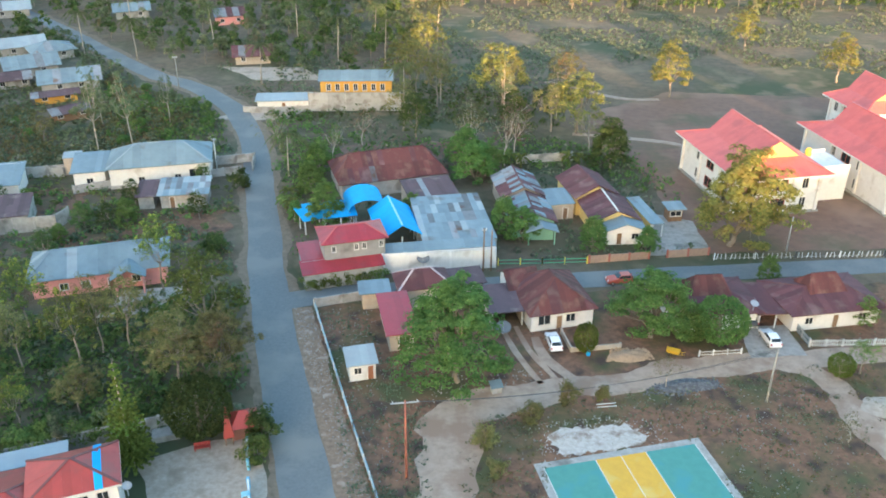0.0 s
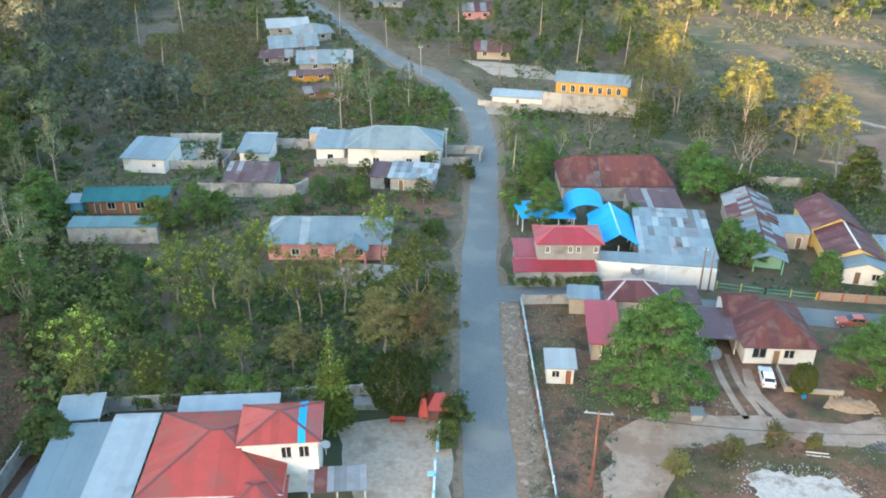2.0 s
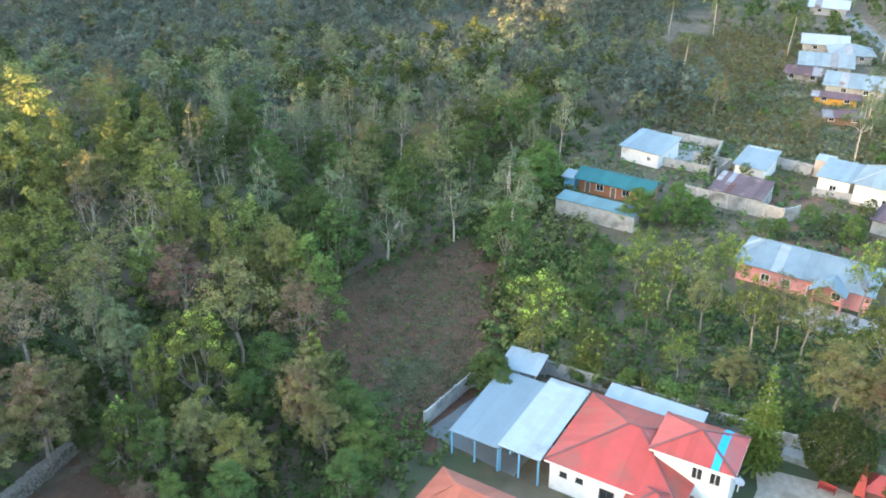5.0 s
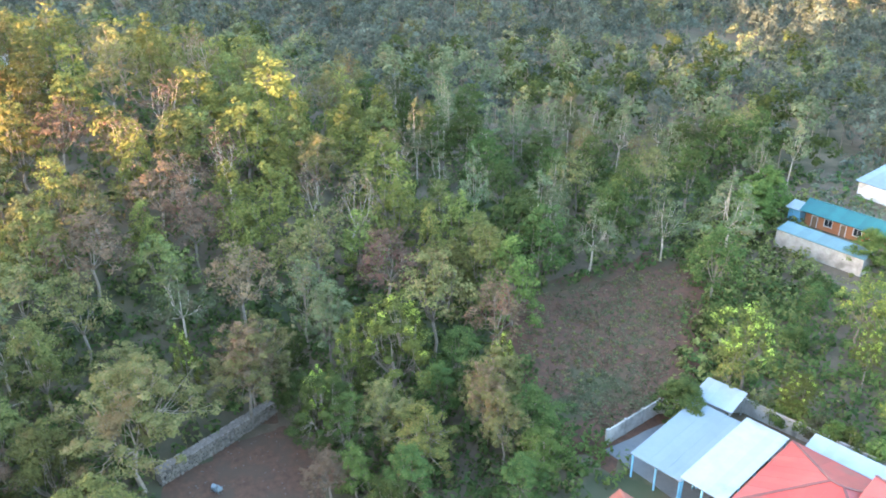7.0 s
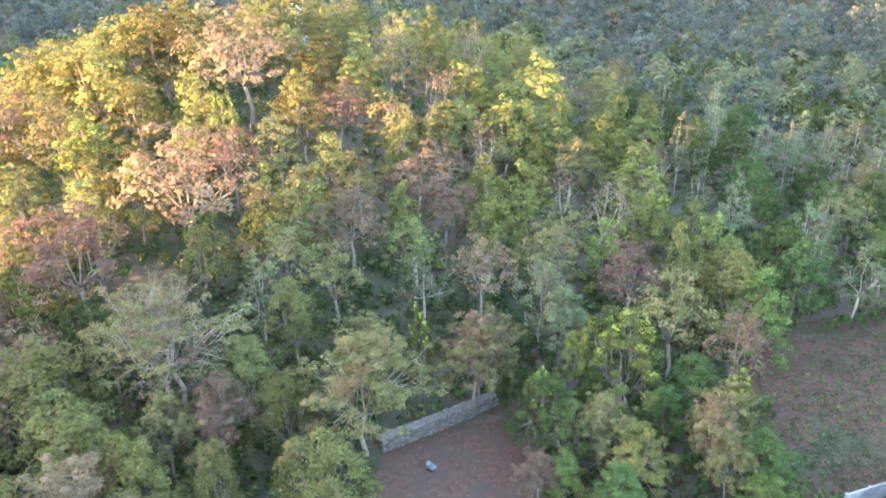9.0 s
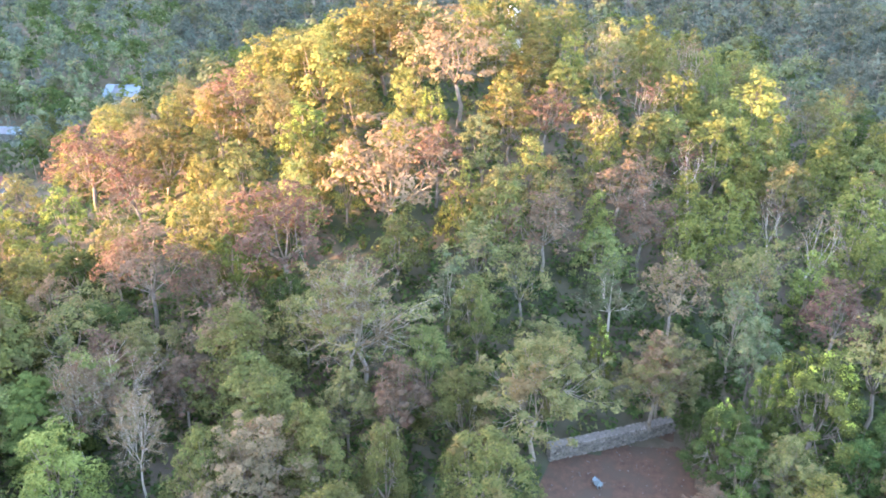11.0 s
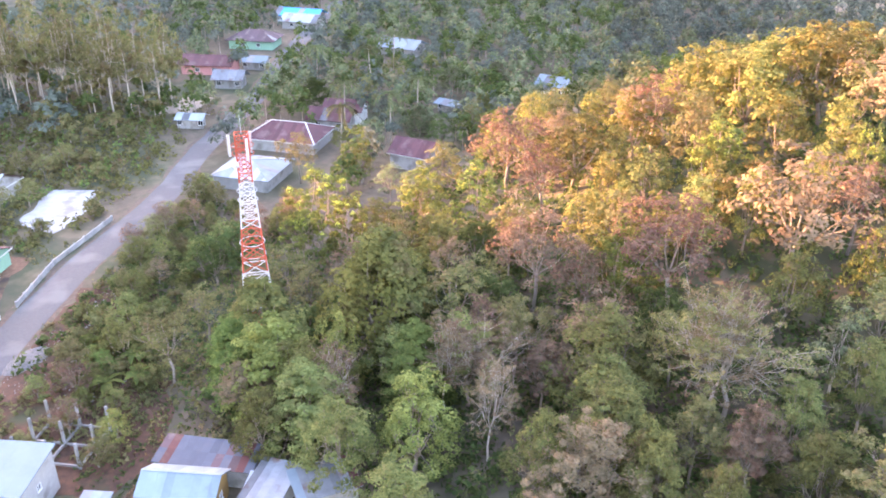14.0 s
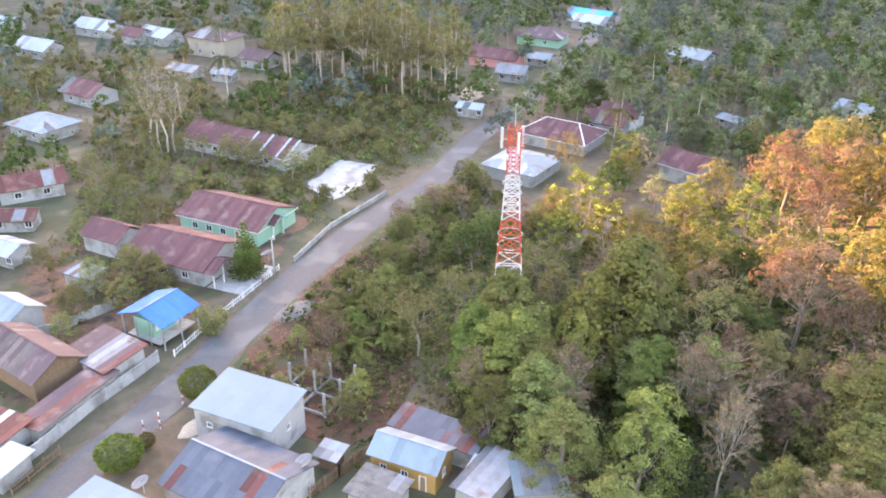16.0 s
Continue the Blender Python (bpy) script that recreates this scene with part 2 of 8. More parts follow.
LEAF_RUST = leafy("rusty_dry_foliage", (0.150, 0.118, 0.078), (0.200, 0.147, 0.096), (0.258, 0.182, 0.122), rand=0.2, dry=(0.250, 0.142, 0.094))
# Leaf yellow; on sunlit trees the golden light is put into it.
LEAF_YELLOW_SUNLIT = leafy("yellow_and_sunlit_foliage", (0.115, 0.134, 0.046), (0.186, 0.186, 0.060), (0.272, 0.248, 0.080), dry=(0.230, 0.168, 0.068))
LEAF_SAGE = leafy("grey_green_foliage", (0.100, 0.130, 0.070), (0.145, 0.173, 0.091), (0.202, 0.218, 0.122), dry=(0.222, 0.176, 0.110))
LEAF_CONIFER = leafy("conifer_needles", (0.120, 0.172, 0.040), (0.175, 0.228, 0.052), (0.240, 0.290, 0.070))
PALM_LEAF = leafy("palm_frond", (0.075, 0.100, 0.045), (0.125, 0.142, 0.066), (0.175, 0.180, 0.088))
BRUSH = leafy("scrub_foliage", (0.080, 0.126, 0.074), (0.145, 0.180, 0.108), (0.240, 0.235, 0.160), 0.08, 0.0)


def plain(name, c, rough=0.6, metal=0.0):
    return mat(name, c, tuple(v * 0.85 for v in c), 3.0, rough, metal, 0.03, rand=0.06)


# ---- mesh helpers ----
class Geo:
    """Collects faces for one mesh."""

    def __init__(self):
        self.v, self.f = [], []

    def add(self, verts, faces):
        k = len(self.v)
        self.v += [tuple(p) for p in verts]
        self.f += [tuple(k + i for i in q) for q in faces]
        return self

    def box(self, x0, y0, z0, x1, y1, z1):
        return self.add([(x0, y0, z0), (x1, y0, z0), (x1, y1, z0), (x0, y1, z0), (x0, y0, z1), (x1, y0, z1), (x1, y1, z1), (x0, y1, z1)],
                        [(3, 2, 1, 0), (4, 5, 6, 7), (0, 1, 5, 4), (1, 2, 6, 5), (2, 3, 7, 6), (3, 0, 4, 7)])

    def prism(self, low, high):
        n = len(low)
        return self.add(list(low) + list(high), [tuple(range(n - 1, -1, -1)), tuple(range(n, 2 * n))] + [(i, (i + 1) % n, n + (i + 1) % n, n + i) for i in range(n)])

    def beam(self, a, b, w, h=None):
        a, b = Vector(a), Vector(b)
        h = h or w
        d = (b - a).normalized()
        s = d.cross(Vector((0, 0, 1)) if abs(d.z) < 0.95 else Vector((1, 0, 0))).normalized()
        u = s.cross(d)
        c = [s * w / 2 + u * h / 2, -s * w / 2 + u * h / 2, -s * w / 2 - u * h / 2, s * w / 2 - u * h / 2]
        return self.prism([a + q for q in c], [b + q for q in c])

    def tube(self, pts, radii, n=6):
        rings = []
        for i, p in enumerate(pts):
            p = Vector(p)
            d = (Vector(pts[min(i + 1, len(pts) - 1)]) - Vector(pts[max(i - 1, 0)])).normalized()
            s = d.cross(Vector((0, 0, 1)) if abs(d.z) < 0.9 else Vector((1, 0, 0))).normalized()
            u = s.cross(d)
            rings.append([p + (s * math.cos(k * 2 * math.pi / n) + u * math.sin(k * 2 * math.pi / n)) * radii[i] for k in range(n)])
        k = len(self.v)
        for r in rings:
            self.v += [tuple(q) for q in r]
        for i in range(len(pts) - 1):
            for j in range(n):
                self.f.append((k + i * n + j, k + i * n + (j + 1) % n, k + (i + 1) * n + (j + 1) % n, k + (i + 1) * n + j))
        self.f.append(tuple(k + j for j in range(n - 1, -1, -1)))
        self.f.append(tuple(k + (len(pts) - 1) * n + j for j in range(n)))
        return self


def mesh(name, g, material, smooth=False):
    me = bpy.data.meshes.new(name)
    me.from_pydata(g.v, [], g.f)
    me.materials.append(material)
    if smooth:
        me.polygons.foreach_set("use_smooth", [True] * len(me.polygons))
    me.update()
    return me


def part(name, g, material, parent=None, label="", smooth=False):
    ob = new(name, mesh(name, g, material, smooth))
    ob.parent = parent
    return tagged(ob, label)


def thing(name, label, category, m, group="", kind=""):
    ob = new(name)
    ob.matrix_basis = m
    ob.empty_display_size = 0.5
    return tagged(ob, label, category, group, kind)


# ---- ground ----
def bell(x, y, cx, cy, sx, sy, turn=0.0):
    c, s = math.cos(radians(turn)), math.sin(radians(turn))
    dx, dy = x - cx, y - cy
    return np.exp(-((dx * c + dy * s) / sx) ** 2 - ((-dx * s + dy * c) / sy) ** 2)


def height(x, y):
    """The lie of the land: a wooded hill to the west, an unseen long ridge far to the south, added to cast shade, level
    elsewhere.
    """
    hill = 22.0 * np.maximum(0.0, bell(x, y, -164, -20, 66, np.where(y > -20, 85, 68), 7) - 0.17) / 0.83
    rise = lambda at, w: 1 / (1 + np.exp(np.clip(-(x - at) / w, -60, 60)))
    # Stepped along x to set which places the low sun reaches.
    shade_crest = 105 - 30 * rise(-30, 5) - 28 * rise(-8, 6) + 71 * rise(75, 6) - 40 * rise(243, 7)
    ridge = shade_crest * np.exp(-((y + 490) / 55.0) ** 2)
    return hill + ridge


inner = np.linspace(-330, 330, 265)
outer = np.array([345, 360, 375, 390, 405, 420, 435, 450, 465, 480, 490, 500, 515, 530, 550, 580, 620, 700, 900, 1300, 2000, 3000])
axis = np.concatenate([-outer[::-1], inner, outer])
N_GRID = len(axis)
gx, gy = np.meshgrid(axis, axis, indexing="ij")
gz = height(gx, gy)
g = Geo()
g.v = [tuple(p) for p in np.stack([gx.ravel(), gy.ravel(), gz.ravel()], 1).tolist()]
g.f = [(i * N_GRID + j, (i + 1) * N_GRID + j, (i + 1) * N_GRID + j + 1, i * N_GRID + j + 1) for i in range(N_GRID - 1) for j in range(N_GRID - 1)]
ground = part("ground", g, GROUND, smooth=True)
tagged(ground, "dry brown and green open ground of the village", "ground", kind="structure")

CLEAR = []  # discs and boxes kept free of trees


def patch(name, label, outline, material, z=0.02, category="ground", rag=0.5, clear=False, seg=2.0):
    """A flat sheet laid on the ground, with an uneven edge."""
    rnd = random.Random(name + label)
    pts = []
    n = len(outline)
    for i, (x, y) in enumerate(outline):
        x2, y2 = outline[(i + 1) % n]
        k = max(1, int(math.hypot(x2 - x, y2 - y) / seg)) if rag else 1
        for j in range(k):
            f = j / k
            r = rag if j else rag * 0.4
            pts.append((x + (x2 - x) * f + rnd.uniform(-r, r), y + (y2 - y) * f + rnd.uniform(-r, r)))
    low = [(x, y, float(height(x, y)) + z - 0.3) for x, y in pts]
    high = [(x, y, float(height(x, y)) + z) for x, y in pts]
    ob = part(name, Geo().prism(low, high), material)
    bm = bmesh.new()
    bm.from_mesh(ob.data)
    bmesh.ops.triangulate(bm, faces=[f for f in bm.faces if len(f.verts) > 4], ngon_method="EAR_CLIP")
    bmesh.ops.recalc_face_normals(bm, faces=bm.faces)
    bm.to_mesh(ob.data)
    bm.free()
    tagged(ob, label, category, kind="structure")
    if clear:
        CLEAR.append(("poly", outline))
    return ob


def smooth_line(pts, step=2.0):
    """A rounded line through the points."""
    out = []
    p = [Vector((*q, 0)) for q in pts]
    p = [p[0] * 2 - p[1]] + p + [p[-1] * 2 - p[-2]]
    for i in range(1, len(p) - 2):
        k = max(2, int((p[i + 1] - p[i]).length / step))
        for j in range(k):
            t = j / k
            out.append(0.5 * (2 * p[i] + (p[i + 1] - p[i - 1]) * t + (2 * p[i - 1] - 5 * p[i] + 4 * p[i + 1] - p[i + 2]) * t * t + (3 * p[i] - p[i - 1] - 3 * p[i + 1] + p[i + 2]) * t ** 3))
    return out + [p[-2]]


def ribbon(name, label, pts, width, material, z=0.05, rag=0.0, category="road", end_width=None):
    line = smooth_line(pts, 2.0 if rag < 0.5 else 0.7)
    rnd = random.Random(label)
    g = Geo()
    n = len(line)
    for i, p in enumerate(line):
        d = (line[min(i + 1, n - 1)] - line[max(i - 1, 0)]).normalized()
        s = Vector((-d.y, d.x, 0))
        w = width + ((end_width or width) - width) * i / n
        wob = [rag * (1.6 * noise.noise(Vector((p.x * 0.13, p.y * 0.13, k))) + 0.5 * noise.noise(Vector((p.x * 0.6, p.y * 0.6, k))) + 0.3 * noise.noise(Vector((p.x * 1.7, p.y * 1.7, k)))) for k in (3.3, 8.7)]
        a, b = p + s * (w / 2 + wob[0]), p - s * (w / 2 + wob[1])
        g.v += [(a.x, a.y, z), (b.x, b.y, z), (b.x, b.y, z - 0.3), (a.x, a.y, z - 0.3)]
        if i % (3 if rag < 0.5 else 8) == 0:
            CLEAR.append(("disc", p.x, p.y, w / 2 + 1.2))
    for i in range(n - 1):
        k = 4 * i
        g.f += [(k, k + 1, k + 5, k + 4), (k + 1, k + 2, k + 6, k + 5), (k + 3, k, k + 4, k + 7)]
    ob = part(name, g, material)
    return tagged(ob, label, category, kind="structure")


ribbon("road_verge", "pale gravelly verge beside the asphalt road", [(24, -60), (6, 5), (-14, 67), (-21, 91), (-26.2, 111), (-30.5, 130.4), (-34.9, 149.6), (-40, 169), (-48, 189.5), (-61, 207), (-76, 219), (-98, 243), (-127, 276), (-170, 320)], 7.8, mat("verge_dirt", (0.22, 0.165, 0.12), (0.125, 0.1, 0.065), 1.2, 1, bump=0.6, rand=0), 0.03, 1.0)
road_1 = ribbon("road_1", "grey worn asphalt village road curving into the distance", [(24, -60), (6, 5), (-14, 67), (-21, 91), (-26.2, 111), (-30.5, 130.4), (-34.9, 149.6), (-40, 169), (-48, 189.5), (-61, 207), (-76, 219), (-98, 243), (-127, 276), (-170, 320)], 6.2, ASPHALT, 0.06, 0.25, end_width=4.5)
ribbon("road_verge", "brown dirt verge of the second road", [(24, -60), (-7.3, -82.1), (-17.6, -88.6), (-29.2, -96.6), (-46.6, -109.4), (-63.8, -120.4), (-78, -127.6), (-91, -134.2), (-111, -148.2), (-128.5, -158.6), (-149, -171.2), (-196, -204), (-260, -244)], 7.0, mat("roadside_dirt", (0.15, 0.105, 0.075), (0.08, 0.062, 0.043), 1.2, 1, bump=0.6, stain=(0.08, 0.085, 0.045), stain_at=0.56, stain_scale=0.3, rand=0), 0.03, 0.9)
road_2 = ribbon("road_2", "straight grey asphalt road past walled houses", [(24, -60), (-7.3, -82.1), (-17.6, -88.6), (-29.2, -96.6), (-46.6, -109.4), (-63.8, -120.4), (-78, -127.6), (-91, -134.2), (-111, -148.2), (-128.5, -158.6), (-149, -171.2), (-196, -204), (-260, -244)], 5.6, ASPHALT_DARK, 0.06, 0.25)
street = ribbon("road_3", "narrow grey side street between the houses", [(-23, 106), (-14, 108.3), (8, 111), (40, 114.8), (70, 117.6), (120, 121)], 4.6, ASPHALT, 0.055, 0.15)

# ---- houses ----
def clip_strip(poly, e, lo, hi):
    """The part of a flat polygon between two values along e."""
    for sign, at in ((1, lo), (-1, -hi)):
        out = []
        for i, p in enumerate(poly):
            q = poly[(i + 1) % len(poly)]
            a, b = sign * p.dot(e) - at, sign * q.dot(e) - at
            if a >= 0:
                out.append(p)
            if (a > 0 > b) or (a < 0 < b):
                out.append(p + (q - p) * (a / (a - b)))
        poly = out
        if len(poly) < 3:
            return []
    return poly


def roof_slope(parent, poly, e, material, sheet=1.0, rnd=None, odd=None, rows=1):
    """Roof sheets side by side on one slope; odd: other materials for some of them."""
    poly = [Vector(p) for p in poly]
    e = Vector(e).normalized()
    n = (poly[1] - poly[0]).cross(poly[2] - poly[0]).normalized()
    if n.z < 0:
        n = -n
    lo, hi = min(p.dot(e) for p in poly), max(p.dot(e) for p in poly)
    k = max(1, round((hi - lo) / sheet))
    f = n.cross(e)
    lo2, hi2 = min(p.dot(f) for p in poly), max(p.dot(f) for p in poly)
    for i in range(k):
        s = clip_strip(poly, e, lo + (hi - lo) * i / k, lo + (hi - lo) * (i + 1) / k)
        for j in range(rows):
            q = clip_strip(s, f, lo2 + (hi2 - lo2) * j / rows, lo2 + (hi2 - lo2) * (j + 1) / rows) if rows > 1 and len(s) > 2 else s
            if len(q) < 3:
                continue
            lift = n * (0.012 * ((i + j) % 2) + rnd.uniform(0, 0.012))
            m = material
            if odd and rnd.random() < odd[0]:
                m = rnd.choice(odd[1:])
            part("roof_sheet", Geo().prism([p + lift for p in q], [p + lift + n * 0.04 for p in q]), m, parent)


def wall_run(a, b, z0, z1, thick, holes):
    """One straight wall from a to b (plan points) in one piece, with rectangular holes (from, to, sill, head); its thickness goes to the left."""
    a, b = Vector((*a, 0)), Vector((*b, 0))
    L = (b - a).length
    d = (b - a) / L
    s = Vector((-d.y, d.x, 0)) * thick
    us = sorted({0.0, L, *[h[0] for h in holes], *[h[1] for h in holes]})
    zs = sorted({z0, z1, *[h[2] for h in holes], *[h[3] for h in holes]})
    g, at = Geo(), {}

    def v(i, j, k):
        if (i, j, k) not in at:
            p = a + d * us[i] + s * k
            at[i, j, k] = len(g.v)
            g.v.append((p.x, p.y, zs[j]))
        return at[i, j, k]

    def solid(i, j):
        if not (0 <= i < len(us) - 1 and 0 <= j < len(zs) - 1):
            return False
        u, z = (us[i] + us[i + 1]) / 2, (zs[j] + zs[j + 1]) / 2
        return not any(h[0] < u < h[1] and h[2] < z < h[3] for h in holes)

    for i in range(len(us) - 1):
        for j in range(len(zs) - 1):
            if solid(i, j):
                g.f += [(v(i, j, 0), v(i + 1, j, 0), v(i + 1, j + 1, 0), v(i, j + 1, 0)), (v(i + 1, j, 1), v(i, j, 1), v(i, j + 1, 1), v(i + 1, j + 1, 1))]
                for di, dj, p, q in ((-1, 0, (i, j + 1), (i, j)), (1, 0, (i + 1, j), (i + 1, j + 1)), (0, -1, (i, j), (i + 1, j)), (0, 1, (i + 1, j + 1), (i, j + 1))):
                    if not solid(i + di, j + dj):
                        g.f.append((v(*q, 0), v(*p, 0), v(*p, 1), v(*q, 1)))
    return g


def window(parent, a, d, inward, u0, u1, lo, hi, trim, door=False, leaf=None):
    """A framed window or a door set into its hole."""
    def at(u, w, z):
        p = a + d * u + inward * w
        return (p.x, p.y, z)

    g = Geo()
    t = 0.08
    g.beam(at(u0, 0.02, lo), at(u0, 0.02, hi), t, t * 1.6).beam(at(u1, 0.02, lo), at(u1, 0.02, hi), t, t * 1.6).beam(at(u0, 0.02, hi), at(u1, 0.02, hi), t * 1.6, t)
    if not door:
        g.beam(at(u0 - 0.08, -0.02, lo), at(u1 + 0.08, -0.02, lo), t * 2.2, t).beam(at((u0 + u1) / 2, 0.03, lo), at((u0 + u1) / 2, 0.03, hi), t * 0.8)
    wrap = part("door" if door else "window", g, trim, parent)
    pane = Geo().prism([at(u0, 0.07, lo), at(u1, 0.07, lo), at(u1, 0.1, lo), at(u0, 0.1, lo)], [at(u0, 0.07, hi), at(u1, 0.07, hi), at(u1, 0.1, hi), at(u0, 0.1, hi)])
    part("panel" if door else "pane", pane, (leaf or WOOD) if door else GLASS, wrap)


def house(name, label, x, y, yaw, L, W, eave, roof, rise, walls, sheets, over=0.5, ends=None, front=(), right=(), left=(), back=(), trim=TRIM, cap=None, base=0.0,
          sheet=1.0, odd=None, along="x", category="house", fascia=None, door_leaf=None, open_sides="", hip=None, posts=None, of=None, rows=1):
    """A house: L by W metres, front towards -y of its own axes. Openings are (centre, width, sill, head) along each side, sill 0 for a door.
    roof: gable, hip or mono (high at the back). of: the house that this is a wing or a roof of. Sides named in open_sides have posts instead of a wall."""
    rnd = random.Random(label + str(x))
    place = pose(x, y, float(height(x, y)), 0, 0, yaw)
    root = of or thing(name, label, category, place)
    rel = root.matrix_basis.inverted() @ place
    before = set(root.children) if of else set()
    l, w = L / 2 - over, W / 2 - over
    th = 0.15
    gables = []
    sides = {"f": ((-l, -w), (l, -w), front), "r": ((l, -w), (l, w), right), "b": ((l, w), (-l, w), back), "l": ((-l, w), (-l, -w), left)}
    for key, (a, b, holes) in sides.items():
        run = math.hypot(b[0] - a[0], b[1] - a[1])
        d = Vector((b[0] - a[0], b[1] - a[1], 0)) / run
        inward = Vector((-d.y, d.x, 0))
        a2, b2 = a, b
        if key in "rl":  # butt the side walls between the long ones
            a2 = (a[0] + d.x * (th + 0.002), a[1] + d.y * (th + 0.002))
            b2 = (b[0] - d.x * (th + 0.002), b[1] - d.y * (th + 0.002))
        if key in open_sides:
            k = max(2, round(run / 3.0) + 1)
            for i in range(k):
                p = Vector((*a, 0)) + d * (0.1 + (run - 0.2) * i / (k - 1)) + inward * 0.08
                part("post", Geo().beam((p.x, p.y, 0), (p.x, p.y, eave), 0.16), posts or TRIM, root)
            continue
        off = th + 0.002 if key in "rl" else 0
        cut = []
        for c, ww, lo, hi in holes:
            u = run / 2 + c
            cut.append((u - ww / 2 - off, u + ww / 2 - off, lo if lo > 0 else 0.02, min(hi, eave - 0.1)))
            window(root, Vector((*a, 0)), d, inward, u - ww / 2, u + ww / 2, lo, min(hi, eave - 0.1), trim, lo <= 0.05, door_leaf)
        top = eave + (rise * 0.0 if roof != "mono" else (rise if key == "b" else 0))
        part("wall", wall_run(a2, b2, -0.4, top - 0.02, th, cut), walls, root)
    lo, wo = L / 2, W / 2
    slopes, lines = [], []
    drop = 0.0
    if roof == "gable" and along == "x":
        slopes = [([(-lo, -wo, eave), (lo, -wo, eave), (lo, 0, eave + rise), (-lo, 0, eave + rise)], (1, 0, 0)), ([(lo, wo, eave), (-lo, wo, eave), (-lo, 0, eave + rise), (lo, 0, eave + rise)], (1, 0, 0))]
        lines = [((-lo, 0, eave + rise), (lo, 0, eave + rise))]
        r = rise * w / wo
        for sx in (-1, 1):
            if ("l" if sx < 0 else "r") not in open_sides:
                x0, x1 = sorted((sx * l, sx * (l - th)))
                z = eave + 0.0
                gables.append(Geo().prism([(x0, -w, z - 0.02), (x0, w, z - 0.02), (x0, 0, z + r - 0.06)], [(x1, -w, z - 0.02), (x1, w, z - 0.02), (x1, 0, z + r - 0.06)]))
    elif roof == "gable":
        slopes = [([(-lo, wo, eave), (-lo, -wo, eave), (0, -wo, eave + rise), (0, wo, eave + rise)], (0, 1, 0)), ([(lo, -wo, eave), (lo, wo, eave), (0, wo, eave + rise), (0, -wo, eave + rise)], (0, 1, 0))]
        lines = [((0, -wo, eave + rise), (0, wo, eave + rise))]
        r = rise * l / lo
        for sy in (-1, 1):
            if ("f" if sy < 0 else "b") not in open_sides:
                y0, y1 = sorted((sy * w, sy * (w - th)))
                gables.append(Geo().prism([(-l, y0, eave - 0.02), (l, y0, eave - 0.02), (0, y0, eave + r - 0.06)], [(-l, y1, eave - 0.02), (l, y1, eave - 0.02), (0, y1, eave + r - 0.06)]))
    elif roof == "hip":
        h = hip if hip is not None else min(lo, wo)
        if along == "x":
            a, b = (-lo + h, 0, eave + rise), (lo - h, 0, eave + rise)
            slopes = [([(-lo, -wo, eave), (lo, -wo, eave), b, a], (1, 0, 0)), ([(lo, wo, eave), (-lo, wo, eave), a, b], (1, 0, 0)),
                      ([(-lo, wo, eave), (-lo, -wo, eave), a], (0, 1, 0)), ([(lo, -wo, eave), (lo, wo, eave), b], (0, 1, 0))]
            lines = [(a, b), ((-lo, -wo, eave), a), ((-lo, wo, eave), a), ((lo, -wo, eave), b), ((lo, wo, eave), b)]
        else:
            a, b = (0, -wo + h, eave + rise), (0, wo - h, eave + rise)
            slopes = [([(-lo, wo, eave), (-lo, -wo, eave), a, b], (0, 1, 0)), ([(lo, -wo, eave), (lo, wo, eave), b, a], (0, 1, 0)),
                      ([(-lo, -wo, eave), (lo, -wo, eave), a], (1, 0, 0)), ([(lo, wo, eave), (-lo, wo, eave), b], (1, 0, 0))]
            lines = [(a, b), ((-lo, -wo, eave), a), ((lo, -wo, eave), a), ((-lo, wo, eave), b), ((lo, wo, eave), b)]
    else:
        slopes = [([(-lo, -wo, eave), (lo, -wo, eave), (lo, wo, eave + rise), (-lo, wo, eave + rise)], (1, 0, 0))]
        if roof == "mono":
            for sx in (-1, 1):
                if ("l" if sx < 0 else "r") not in open_sides:
                    x0, x1 = sorted((sx * l, sx * (l - th)))
                    gables.append(Geo().prism([(x0, -w, eave - 0.02), (x0, w, eave - 0.02), (x0, w, eave + rise - 0.04)], [(x1, -w, eave - 0.02), (x1, w, eave - 0.02), (x1, w, eave + rise - 0.04)]))
    for q in gables:
        part("gable", q, walls, root)
    if base:
        part("plinth", Geo().box(-l - 0.15, -w - 0.15, -0.4, l + 0.15, w + 0.15, base), CONCRETE, root)
    deck = Geo()
    for poly, e in slopes:
        deck.prism([Vector(p) - Vector((0, 0, 0.07)) for p in poly], [Vector(p) - Vector((0, 0, 0.02)) for p in poly])
    top = part("roof", deck, sheets, root)
    for poly, e in slopes:
        roof_slope(top, poly, e, sheets, sheet, rnd, odd, rows)
    for a, b in lines:
        part("ridge_cap", Geo().beam(Vector(a) + Vector((0, 0, 0.06)), Vector(b) + Vector((0, 0, 0.06)), 0.28, 0.06), cap or sheets, top)
    if fascia:
        e = eave - 0.1
        for a, b in (((-lo, -wo, e), (lo, -wo, e)), ((lo, -wo, e), (lo, wo, e)), ((lo, wo, e), (-lo, wo, e)), ((-lo, wo, e), (-lo, -wo, e))):
            d = (Vector(b) - Vector(a)).normalized() * 0.06
            part("fascia", Geo().beam(Vector(a) + d, Vector(b) - d, 0.04, 0.2), fascia, top)
    if of:
        for ob in set(root.children) - before:
            ob.matrix_basis = rel
    CLEAR.append(("box", x, y, yaw, L / 2 + 0.8, W / 2 + 0.8))
    return root


WIN = lambda *c: tuple((u, 1.2, 0.9, 2.0) for u in c)
